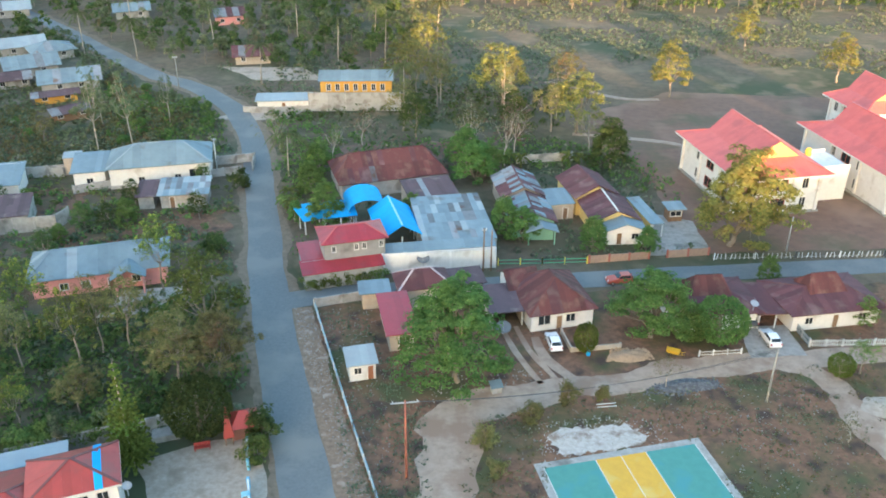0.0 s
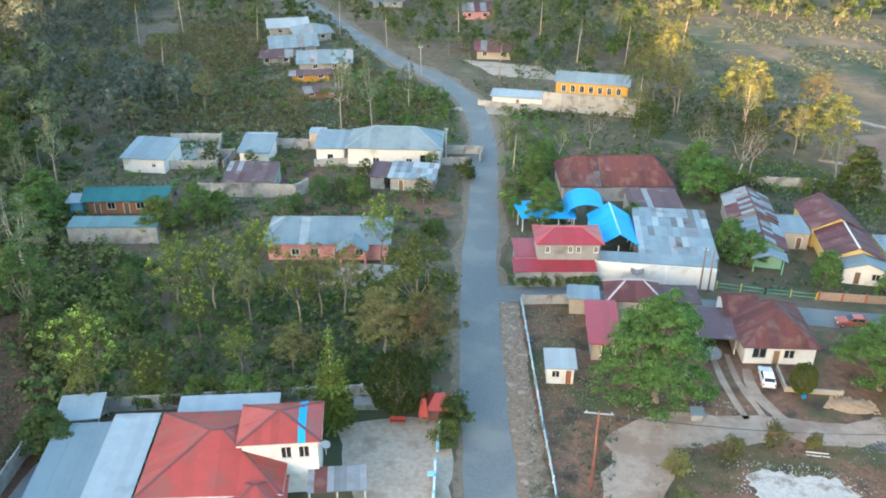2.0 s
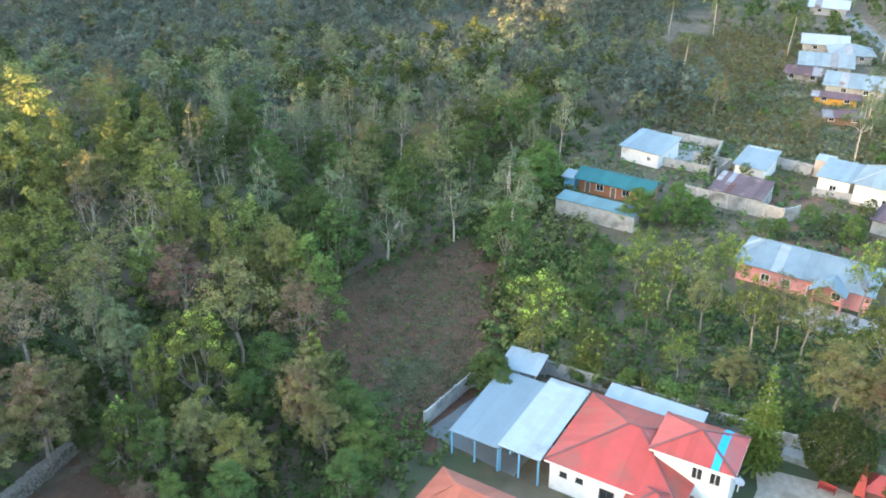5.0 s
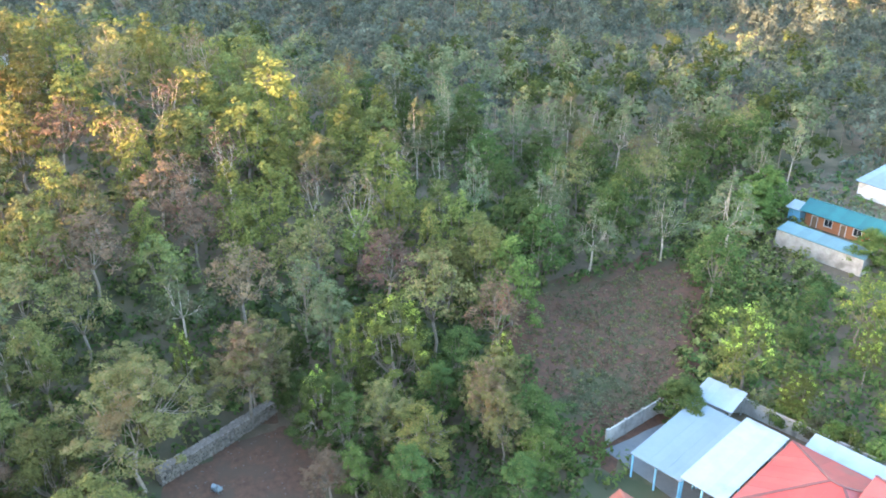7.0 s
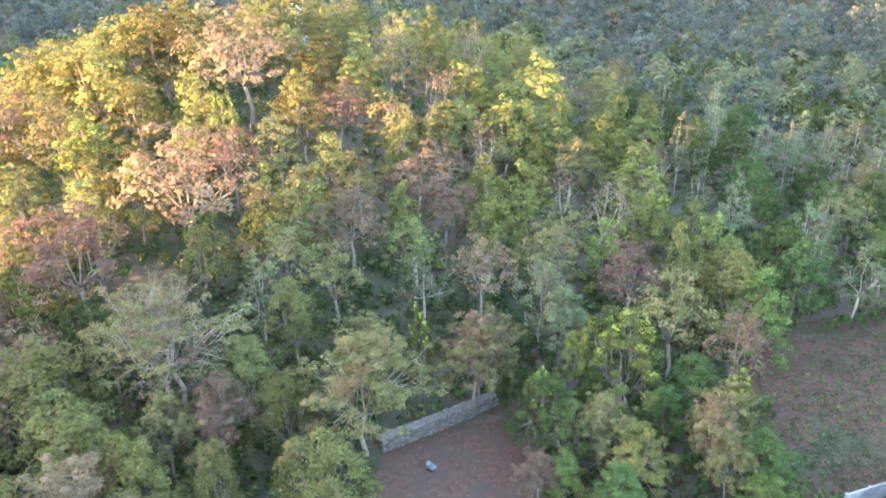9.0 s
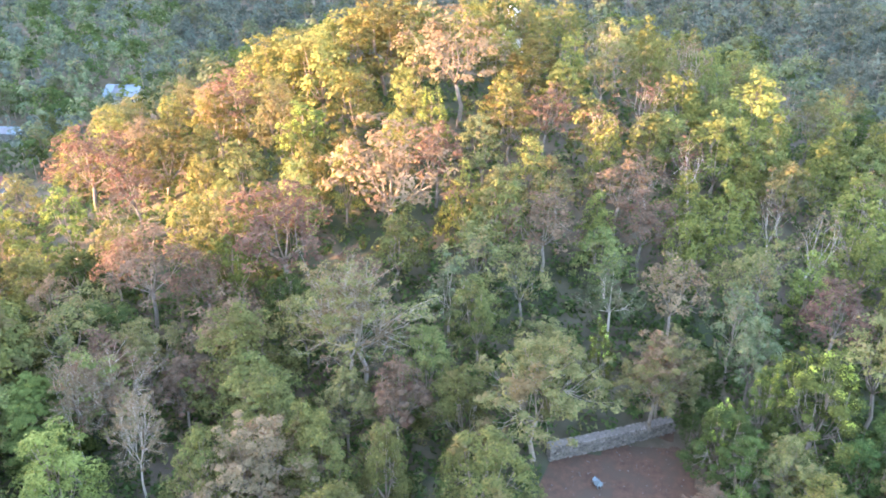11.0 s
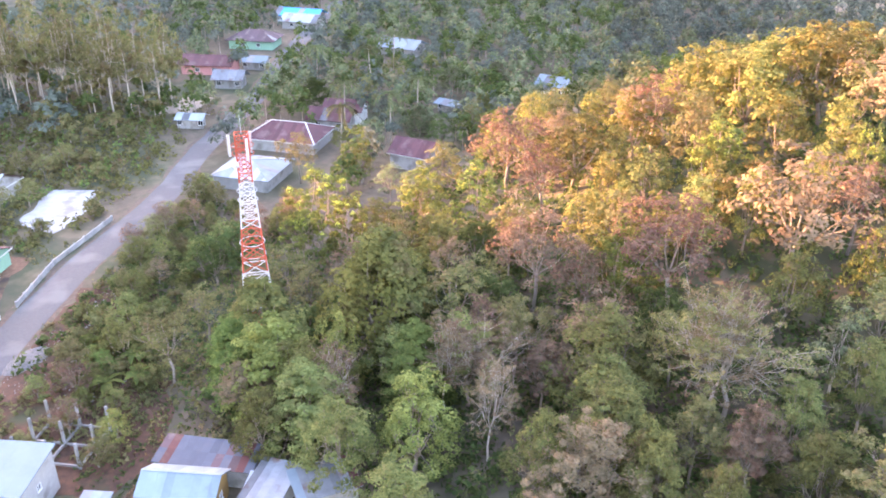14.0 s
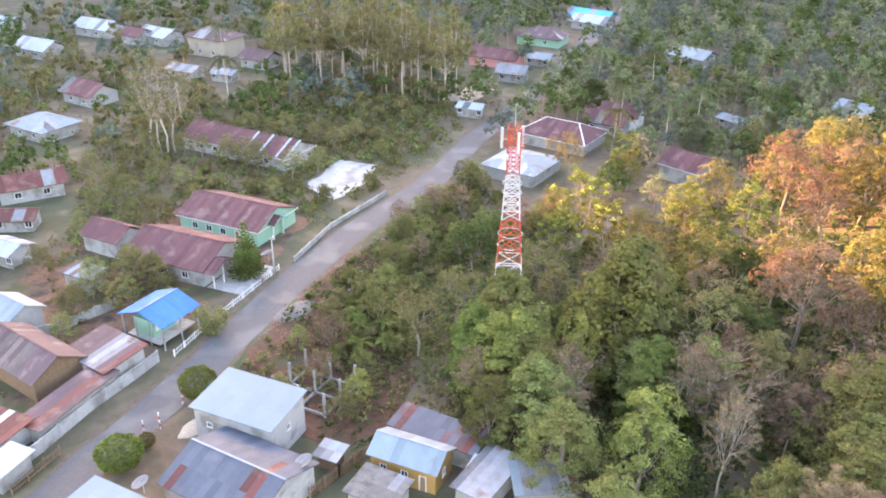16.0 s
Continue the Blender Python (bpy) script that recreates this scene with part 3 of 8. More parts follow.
DOOR = lambda u: (u, 0.9, 0.0, 2.1)

# houses west of the curving road
grey_home = house("house", "white house with a pale blue-grey zinc hip roof", -53.7, 152.1, 13, 19, 10.6, 4.0, "hip", 2.8, WHITE, ZINC, front=WIN(-3.5, 3) + ((6.3, 2.4, 0.4, 2.8),), right=WIN(0), left=WIN(0), cap=ZINC_PALE, base=0.6, sheet=1.6)
house("house_wing", "low zinc-roofed wing beside the white house", -66.2, 149.5, 13, 6.5, 8.4, 3.3, "mono", 0.9, WHITE, ZINC, front=WIN(0), category="house", of=grey_home)
house("shed", "block shed with patched pale zinc roof", -46.2, 140.5, 8, 9, 6.6, 2.6, "mono", 0.7, CONCRETE, ZINC, front=(DOOR(-2),), odd=(0.4, ZINC_OLD, ZINC_PALE), rows=3)
house("shed", "small shed with faded purple roof sheets", -52.6, 139.6, 8, 3.6, 6.4, 2.5, "mono", 0.6, CONCRETE, PURPLE_ROOF, category="shed")
pink_home = house("house", "salmon pink house under a pale blue zinc roof", -51.4, 112.8, 16, 20.0, 9.8, 3.1, "hip", 2.4, PINK_WALL, ZINC, front=WIN(-5, -2, 5) + (DOOR(1.5),), right=WIN(0), over=0.7, sheet=1.4, odd=(0.2, ZINC_PALE), hip=3.6)
house("porch", "salmon pink entrance porch with zinc gable", -46.0, 109.0, 16, 5.0, 4.0, 3.0, "gable", 1.3, PINK_WALL, ZINC, along="y", open_sides="f", posts=PINK_WALL, category="porch", of=pink_home)
house("shed", "white block shed with blue-grey zinc roof", -98.6, 135.4, 10, 9.2, 9.5, 3.0, "mono", 1.0, WHITE, ZINC, front=((2, 0.8, 1.2, 2.0),), sheet=1.6)
house("shed", "white shed with a sloping blue-grey roof", -80.0, 144.0, 14, 6.6, 8.6, 2.9, "mono", 1.2, WHITE, ZINC, sheet=1.6)
house("classroom_block", "long brick-orange building under a teal roof", -91.0, 116.6, 18, 15.0, 6.4, 2.7, "gable", 1.3, mat("brick_orange_paint", (0.40, 0.165, 0.075), (0.32, 0.13, 0.06), 1.5, 0.85, bump=0.05, rand=0.08), TEAL_ROOF, front=((-5, 1, 0, 2.1), (-2.6, 1.4, 0.9, 2.2), (0, 1, 0, 2.1), (2.4, 1.4, 0.9, 2.2), (5, 1, 0, 2.1)), over=0.9, sheet=1.6)
house("water_tank_house", "small block hut with blue tarpaulin side", -98.6, 112.4, 20, 3.0, 3.4, 2.6, "mono", 0.3, BLUE_PAINT, ZINC_PALE, category="hut")
house("boundary_shed", "long concrete yard wall with a narrow pale teal lean-to roof", -86.2, 105.6, 17, 14.6, 3.6, 3.0, "mono", 0.3, CONCRETE, mat("pale_teal_sheet", (0.1, 0.19, 0.2), (0.085, 0.165, 0.18), 0.6, 0.6, 0, 0.03, rand=0.1), over=0.08, category="shed", sheet=1.6)
house("shed", "concrete shed with rusty purple roof", -74.6, 130.8, 16, 9.5, 8.2, 2.9, "mono", 0.7, CONCRETE, PURPLE_ROOF, over=0.15, odd=(0.25, RUST_ROOF, ZINC_OLD), rows=2)
house("tank_hut", "small cream water tank hut on posts", -71.2, 153.6, 15, 3.4, 3.2, 3.5, "mono", 0.15, CREAM, ZINC_PALE, over=0.1, category="tank")

# red-roofed compound beside the road
red_home = house("house", "white house with a red hip roof", -41.6, 60.2, 19, 14.5, 13.2, 4.0, "hip", 2.9, WHITE, RED_ROOF, front=((-5.2, 0.7, 2.2, 2.8), (-3.4, 0.7, 2.2, 2.8), (-0.4, 1.5, 1.0, 2.6), (4.2, 1.5, 1.0, 2.6)), trim=plain("dark_frame", (0.05, 0.05, 0.055)), cap=plain("dark_red_cap", (0.16, 0.06, 0.055)), sheet=1.1, fascia=TRIM)
house("upper_storey", "white upper storey with a red hip roof and glazed bay", -35.6, 62.9, 21, 8.6, 6.6, 7.0, "hip", 1.7, WHITE, RED_ROOF, hip=4.2, front=((0.6, 1.1, 4.7, 6.2), (2.4, 1.1, 4.7, 6.2)), right=((-1.0, 1.1, 4.7, 6.2), (1.0, 1.1, 4.7, 6.2)), cap=plain("dark_red_cap", (0.16, 0.06, 0.055)), sheet=0.9, fascia=TRIM, of=red_home)
house("porch_roof", "low red hip roof over the entrance", -35.2, 55.8, 21, 6.0, 5.6, 3.4, "hip", 1.6, WHITE, RED_ROOF, front=WIN(0), cap=plain("dark_red_cap", (0.16, 0.06, 0.055)), sheet=0.9, category="porch", of=red_home)
house("carport", "white sheet-roofed carport on blue posts", -56.1, 54.6, 20, 6.2, 12.8, 3.3, "mono", 0.25, WHITE, ZINC_WHITE, open_sides="frl", posts=BLUE_PAINT, over=0.15, category="carport")
house("carport", "grey sheet-roofed carport on blue posts", -51.2, 56.9, 19, 5.0, 13.4, 3.6, "mono", 0.35, WHITE, ZINC_PALE, open_sides="frl", posts=BLUE_PAINT, over=0.15, category="carport")
house("shelter", "small pale sheet-roofed shelter behind the carport", -61.2, 63.3, 25, 5.0, 4.4, 2.9, "mono", 0.3, WHITE, ZINC_PALE, open_sides="frlb", posts=CONCRETE, over=0.2, category="shelter")
house("lean_to", "narrow white lean-to roof along the rear wall", -45.6, 69.3, 20, 11.5, 2.6, 2.5, "mono", 0.3, CONCRETE, ZINC_PALE, over=0.1, category="shelter")
house("house", "brick-red roofed house at the forest edge", -46.0, 42.0, 19, 12.0, 7.0, 3.2, "hip", 2.2, CREAM, mat("terracotta_sheet", (0.33, 0.10, 0.06), (0.27, 0.085, 0.055), 0.6, 0.7, 0, 0.05, rand=0.15), sheet=1.1)
house("canopy", "dark striped awning beside the red-roofed house", -28.8, 61.0, 21, 6.0, 3.4, 2.7, "mono", 0.3, WHITE, ZINC_OLD, open_sides="frlb", over=0.1, category="canopy", sheet=0.7, odd=(0.5, PURPLE_ROOF, RUST_ROOF))

# street with the blue roofs
house("house", "long house with a rusty maroon gable roof", -10.6, 149.4, 17, 20.5, 12.0, 3.0, "hip", 3.6, WORN_WHITE, RUST_ROOF, front=((3.2, 1.6, 0.8, 2.6), (7.0, 1.4, 0.8, 2.4), (-6, 1.4, 0.8, 2.4)), hip=3.2, sheet=1.0, odd=(0.2, MAROON_ROOF, MAROON_ROOF, MAROON_ROOF, ZINC_OLD), rows=2)
crimson_home = house("house", "grey two-storey house with a crimson hip roof", -13.9, 116.0, 16, 10.2, 6.4, 6.2, "hip", 1.3, GREY_WALL, CRIMSON_ROOF, front=((-3.2, 0.6, 4.6, 5.6), (0.2, 0.6, 4.6, 5.6), (1.4, 0.6, 4.6, 5.6), (4.0, 0.6, 4.6, 5.6)), cap=plain("crimson_cap", (0.5, 0.1, 0.1)), hip=3.0)
house("lower_roof", "crimson lean-to roof around the two-storey house", -15.0, 111.9, 17, 12.4, 3.4, 2.8, "mono", 0.7, GREY_WALL, CRIMSON_ROOF, over=0.3, category="roof", of=crimson_home)
house("lower_roof", "crimson side roof of the two-storey house", -19.9, 114.6, 17, 3.6, 8.6, 2.8, "mono", 0.4, GREY_WALL, CRIMSON_ROOF, over=0.3, category="roof", of=crimson_home)
house("pavilion", "open pavilion with a bright blue gable roof", -7.8, 125.0, 15, 7.0, 11.6, 3.5, "gable", 2.2, WHITE, BLUE_TARP, along="y", open_sides="frlb", over=0.3, category="pavilion", cap=plain("pale_blue_cap", (0.3, 0.6, 0.8)), sheet=2.4)
house("carport", "flat bright blue carport roof", -17.6, 130.2, 15, 5.6, 5.6, 3.2, "mono", 0.4, WHITE, BLUE_TARP, open_sides="frlb", over=0.2, category="carport", sheet=2.0)
house("carport", "small bright blue awning at the roadside", -22.6, 130.4, 28, 4.0, 6.0, 2.6, "mono", 0.3, WHITE, BLUE_TARP, open_sides="frlb", over=0.2, category="carport", sheet=2.0)


def vault(x, y, yaw, L, W, eave, rise, label):
    """An open shelter under a curved sheet roof."""
    root = thing("vaulted_shelter", label, "shelter", pose(x, y, 0, 0, 0, yaw))
    for cx in (-W / 2 + 0.2, W / 2 - 0.2):
        for cy in (-L / 2 + 0.2, 0, L / 2 - 0.2):
            part("post", Geo().beam((cx, cy, -0.2), (cx, cy, eave), 0.14), STEEL_POST, root)
    n = 12
    pts = [(-W / 2 * math.cos(math.pi * k / n), eave + rise * math.sin(math.pi * k / n)) for k in range(n + 1)]
    for (a, za), (b, zb) in zip(pts, pts[1:]):
        part("roof_sheet", Geo().prism([(a, -L / 2, za), (b, -L / 2, zb), (b, L / 2, zb), (a, L / 2, za)], [(a, -L / 2, za + 0.05), (b, -L / 2, zb + 0.05), (b, L / 2, zb + 0.05), (a, L / 2, za + 0.05)]), BLUE_TARP, root)
    CLEAR.append(("box", x, y, yaw, W / 2 + 0.5, L / 2 + 0.5))


STEEL_POST = plain("steel_post", (0.4, 0.4, 0.42), 0.5)
vault(-13.4, 132.6, 14, 6.8, 6.4, 3.4, 2.0, "bright blue vaulted shelter roof beside the pavilion")
house("warehouse", "block warehouse under a patchwork of old zinc sheets", 1.4, 126.2, 10, 11.8, 15.5, 3.5, "mono", 0.9, WORN_WHITE, ZINC, over=0.1, category="warehouse", odd=(0.26, ZINC_PALE, ZINC_OLD, ZINC_PALE), sheet=0.95, rows=5)
house("lean_to", "narrow blue-grey lean-to roof behind a white wall", -0.6, 117.2, 9, 17.5, 2.6, 3.3, "mono", 0.35, WHITE, ZINC, over=0.05, category="roof", sheet=1.6)
house("outbuilding", "outbuilding with faded purple sheet roof", -2.4, 138.0, 17, 9.0, 8.0, 3.5, "mono", 0.7, CREAM, PURPLE_ROOF, over=0.3, odd=(0.15, ZINC_OLD))
house("house", "cream house with a rusty and zinc gable roof", 13.2, 140.6, 8, 8.0, 10.0, 3.2, "gable", 1.9, CREAM, MAROON_ROOF, along="y", odd=(0.35, ZINC, ZINC_OLD), rows=2, front=((2.0, 0.8, 1.2, 2.2),))
green_home = house("house", "green-walled front house with rusty zinc gable", 14.6, 131.0, 5, 8.0, 9.5, 2.8, "gable", 1.7, GREEN_WALL, MAROON_ROOF, along="y", odd=(0.45, ZINC, ZINC_OLD), rows=2, front=((-1.5, 1.4, 0.9, 2.1), DOOR(0.6)), over=0.6)
house("porch", "green porch with zinc gable and wooden steps", 16.0, 124.9, 3, 5.4, 3.0, 2.5, "gable", 0.9, GREEN_WALL, ZINC, along="y", open_sides="frl", posts=GREEN_WALL, category="porch", of=green_home)
house("house", "yellow gabled house with maroon sheet roof", 25.6, 140.4, 14, 8.4, 10.0, 3.4, "gable", 2.1, YELLOW_WALL, MAROON_ROOF, along="y", front=((2.8, 0.5, 2.4, 2.9),))
yellow_home = house("house", "yellow front house with a dark maroon roof", 28.0, 131.4, 8, 8.6, 9.5, 2.9, "gable", 1.9, YELLOW_WALL, MAROON_ROOF, along="y", right=WIN(0), cap=TRIM, over=0.6)
house("porch", "white porch with blue-grey gable roof", 29.6, 125.6, 4, 7.0, 3.6, 2.6, "gable", 1.2, WHITE, ZINC, along="y", front=(DOOR(-1.0), (1.6, 1.2, 0.9, 2.0)), category="porch", sheet=1.4, of=yellow_home)
house("side_roof", "narrow blue-grey side roof of the yellow house", 34.3, 132.0, 12, 2.4, 10.5, 2.5, "mono", 0.2, YELLOW_WALL, ZINC, over=0.1, open_sides="fr", category="roof", of=yellow_home)
house("link_roof", "zinc roof linking two small houses", 20.0, 136.4, 10, 4.6, 6.0, 2.9, "mono", 0.4, CREAM, ZINC, over=0.2, front=(DOOR(0.6),), category="roof")
house("kiosk", "small wooden kiosk with zinc roof", 39.8, 134.0, 8, 3.4, 3.2, 2.4, "mono", 0.2, WOOD, ZINC, front=((0, 2, 1.0, 2.0),), category="kiosk")

patch("carport_floor", "grey concrete floor under the carports", [(-61.5, 47.6), (-49.5, 50.6), (-53.8, 64.0), (-63.0, 60.5)], ASPHALT, 0.05, rag=0.1)

# row along the dirt lane
rust_home = house("house", "white house under a rusty maroon hip roof", 15.2, 104.2, 14, 10.0, 11.0, 2.75, "hip", 3.2, WHITE, RUST_ROOF, along="y", front=((-2.6, 1.8, 0.9, 2.4), DOOR(-0.4), (1.2, 1.4, 0.9, 2.2)), right=WIN(0, 3), sheet=0.8, hip=4.4, odd=(0.2, MAROON_ROOF))
house("side_roof", "rusty lean-to gable beside the hip roof", 11.0, 107.6, 14, 5.0, 6.0, 3.0, "gable", 1.8, WHITE, RUST_ROOF, along="x", category="roof", sheet=0.8, of=rust_home)
house("carport", "maroon-roofed carport with a dark bay", 8.4, 102.6, 10, 5.4, 7.0, 2.6, "mono", 0.5, CREAM, PURPLE_ROOF, open_sides="f", category="carport", odd=(0.3, RUST_ROOF))
house("house", "low cream house with a long crimson sheet roof", -6.2, 98.2, 12, 4.4, 10.0, 2.8, "mono", 0.6, CREAM, CRIMSON_ROOF, right=WIN(0, 3), front=(DOOR(0),))
house("house", "maroon pyramid-roofed rear house", -3.0, 107.0, 13, 8.0, 5.6, 3.2, "hip", 1.9, CREAM, MAROON_ROOF, cap=plain("pale_ridge", (0.5, 0.42, 0.42)))
house("lean_to", "blue-grey flat sheet roof beside the crimson roof", -9.8, 105.4, 10, 4.6, 3.6, 2.8, "mono", 0.2, CREAM, ZINC, category="roof")
house("lean_to", "faded mauve sheet roof with a skylight sheet", 3.2, 108.4, 12, 5.6, 4.6, 2.9, "mono", 0.3, CREAM, PURPLE_ROOF, category="roof", odd=(0.2, ZINC_PALE))
for hx, hy, hyaw, hl, text in ((37.0, 103.2, 5, 13.0, "dark maroon house with a steep rusty upper roof"), (53.4, 104.0, 10, 14.5, "long maroon-roofed house with a steep rusty crown")):
    home = house("house", text, hx, hy, hyaw, hl, 10.0, 2.9, "hip", 1.5, WHITE, MAROON_ROOF, front=WIN(-4, 4) + (DOOR(0),), hip=4.5, over=0.8)
    c = math.radians(hyaw)
    house("roof_crown", "steep rusty crown of the maroon roof", hx - 0.6 * math.sin(c), hy + 0.6 * math.cos(c), hyaw, 5.6, 4.4, 3.9, "hip", 2.1, MAROON_ROOF, RUST_ROOF, hip=1.0, over=0.05, category="roof", sheet=0.8, of=home)
house("link_roof", "low maroon roof with a pale sheet linking two houses", 45.4, 103.0, 6, 6.0, 8.0, 2.6, "mono", 0.4, WHITE, MAROON_ROOF, category="roof", open_sides="f", odd=(0.12, ZINC_PALE))
house("hut", "tiny white guard hut with a pale sheet roof", -10.3, 88.7, 14, 4.0, 3.8, 2.5, "mono", 0.5, WHITE, ZINC_PALE, front=((-0.6, 1.0, 1.0, 2.0), (1.0, 0.8, 0.0, 2.1)), over=0.35, category="hut", door_leaf=plain("brown_door", (0.3, 0.12, 0.06)))
house("classroom_block", "orange and white classroom block with a zinc roof", -20.6, 197.5, 2, 17.5, 7.0, 6.0, "gable", 1.6, ORANGE_WALL, ZINC, front=tuple((-6.4 + 2.1 * i, 1.0, 3.6, 5.2) for i in range(7)), sheet=1.8)
house("shed", "low white-roofed sheds beside the classroom block", -37.0, 192.0, 4, 13.0, 5.0, 2.6, "mono", 0.4, WHITE, ZINC_PALE, front=(DOOR(0),), sheet=1.8)

# ---- houses round the second road ----
house("house", "white house with a broad pale turquoise sheet roof", -27.5, -78.7, 121.5, 11.2, 7.6, 5.0, "mono", 0.7, WORN_WHITE, ZINC_WHITE, front=((-3.2, 0.7, 2.6, 3.3), (0.2, 1.0, 0, 2.1), (3.2, 0.8, 2.4, 3.2)), right=((0, 0.7, 2.6, 3.4),), over=0.4, sheet=1.8)
house("house", "house with a wide blue-grey zinc gable roof", -22.4, -69.6, 116, 12.8, 11.0, 3.4, "gable", 1.9, WORN_WHITE, SLATE_ROOF, cap=ZINC, odd=(0.08, RUST_ROOF), over=0.5, rows=2)
house("house", "flat white-roofed house at the roadside", -8.4, -69.5, 118, 10.0, 8.0, 4.6, "mono", 0.3, WORN_WHITE, ZINC_WHITE, over=0.2, sheet=1.8)
house("house", "ochre plank house with a pale blue gable roof", -39.6, -62.9, 121, 8.6, 5.2, 3.0, "gable", 1.4, OCHRE_WOOD, ZINC, front=((-2.4, 0.8, 1.0, 2.0), (0.2, 0.8, 1.0, 2.0), (2.4, 0.8, 0, 2.0)), right=((0, 0.8, 1.0, 2.0),), over=0.4)
house("shed", "long dark zinc shed with rusty sheets behind the plank house", -44.4, -64.6, 117, 11.5, 4.4, 2.7, "mono", 0.4, GREY_WALL, SLATE_ROOF, odd=(0.3, RUST_ROOF, PURPLE_ROOF), rows=2)
house("shed", "plain grey zinc-roofed shed", -44.6, -55.6, 111, 4.6, 8.0, 2.7, "mono", 0.4, GREY_WALL, ZINC_OLD)
house("shed", "zinc-roofed shed under the trees", -49.0, -51.6, 150, 7.0, 5.0, 2.8, "mono", 0.4, GREY_WALL, ZINC_OLD, odd=(0.4, RUST_ROOF, ZINC))
stilt = house("pavilion", "open mint-green stilt house with a bright blue roof", -26.1, -106.9, 206.8, 7.4, 8.4, 3.8, "gable", 1.5, WHITE, BLUE_DEEP, over=0.35, open_sides="frlb", posts=WORN_WHITE, cap=ZINC_WHITE, sheet=1.6, category="pavilion")
part("floor", Geo().box(-3.4, -3.1, 0.7, 3.4, 3.1, 0.9), CONCRETE, stilt)
part("room", Geo().box(-2.6, -1.2, 0.9, 1.6, 2.4, 3.4), GREEN_WALL, stilt, "mint-green plank room")
for k in (-1.8, 0.6):
    part("shutter", Geo().box(k - 0.4, -1.25, 1.7, k + 0.4, -1.2, 2.7), TRIM, stilt)
brick_home = house("house", "white house with a brick-red gable roof", -36.4, -125.6, 122, 16.0, 12.2, 2.8, "gable", 2.5, WORN_WHITE, MAROON_ROOF, front=WIN(-4, 0, 4), right=WIN(0), cap=MAROON_ROOF)
house("porch", "white pillared porch with a red gable", -38.0, -117.5, 122, 4.4, 6.0, 2.7, "gable", 1.3, WORN_WHITE, MAROON_ROOF, along="x", open_sides="frl", posts=WHITE, category="porch", of=brick_home)
house("house", "older house with a red-brown gable roof", -28.2, -137.6, 118, 8.6, 7.0, 3.0, "gable", 1.9, WORN_WHITE, MAROON_ROOF)
house("shed", "low shed with one white roof sheet", -20.6, -127.0, 118, 6.0, 4.0, 2.5, "mono", 0.3, GREY_WALL, PURPLE_ROOF, odd=(0.4, ZINC_WHITE))
mint_home = house("house", "mint-green house with a dull red gable roof", -48.9, -134.6, 120.5, 17.5, 12.2, 2.9, "gable", 2.4, GREEN_WALL, MAROON_ROOF, front=WIN(-5, -2, 1) + (DOOR(4),), fascia=TRIM)
house("porch", "mint-green porch with a small blue awning", -52.1, -127.9, 120, 4.4, 4.0, 2.9, "gable", 1.1, GREEN_WALL, MAROON_ROOF, along="x", open_sides="fr", odd=(0.3, BLUE_TARP), category="porch", of=mint_home)
terrace = house("house", "long maroon-roofed terrace with pale blue roof ribs", -65.2, -168.6, 116.5, 29.0, 10.8, 2.8, "gable", 2.5, WORN_WHITE, MAROON_ROOF, front=WIN(-9, -5, 0, 5, 9), fascia=TRIM)
for u in (3.5, 7.5, 12.0, 14.4):
    part("roof_rib", Geo().beam((u, -5.4, 2.95), (u, 0, 5.45), 0.5, 0.16), ZINC_PALE, terrace, "pale blue roof rib")
house("house", "house with white-trimmed maroon hip roof by the tower", -126.8, -136.5, 112, 17.0, 12.6, 2.6, "hip", 2.6, WORN_WHITE, MAROON_ROOF, cap=TRIM, hip=4.5, fascia=TRIM)
house("house", "zinc-roofed house beyond the tower", -107.2, -126.7, 112, 12.5, 13.0, 2.6, "hip", 1.6, GREY_WALL, ZINC, odd=(0.3, ZINC_PALE, ZINC_OLD), sheet=1.4)
house("house", "small house with a red gable among trees", -133.6, -105.8, 100, 9.5, 8.5, 3.2, "gable", 2.4, WORN_WHITE, MAROON_ROOF, fascia=TRIM)
house("house", "house with faded red roof behind a tree", -147.0, -138.0, 118, 10.0, 8.0, 3.2, "gable", 2.0, WHITE, MAROON_ROOF)
house("house", "weathered barn with grey-brown sheet roof", -9.0, -106.6, 110, 14.0, 8.0, 3.0, "gable", 2.2, WOOD, PURPLE_ROOF, odd=(0.3, BROWN_SHEET))
house("house", "small pale house with grey roof behind the barn", -9.4, -119.6, 112, 7.0, 6.0, 3.2, "gable", 1.5, WORN_WHITE, ZINC, front=WIN(0))
house("shed", "small shed with pale blue roof sheets at the road", -2.4, -86.6, 122, 3.8, 5.2, 2.4, "mono", 0.3, GREY_WALL, ZINC_PALE)
house("shed", "low flat grey roof beside the plank house", -34.0, -60.6, 118, 6.0, 5.0, 2.5, "mono", 0.15, GREY_WALL, ASBESTOS, odd=(0.2, ZINC_OLD), rows=2)
house("shed", "scrap zinc lean-to at the plank fence", -32.8, -69.0, 122, 3.2, 3.0, 1.9, "mono", 0.25, WOOD, ZINC_OLD, odd=(0.4, RUST_ROOF, ZINC), rows=2)
house("shed", "small shed with rust-striped roof under the trees", -44.6, -56.8, 118, 3.0, 3.2, 2.5, "mono", 0.3, GREY_WALL, RUST_ROOF, odd=(0.5, ZINC_PALE))
house("house", "low house with patched rusty roof sheets", -17.2, -102.0, 112, 9.0, 7.0, 2.9, "mono", 0.7, WORN_WHITE, PURPLE_ROOF, odd=(0.3, ZINC_OLD, RUST_ROOF))
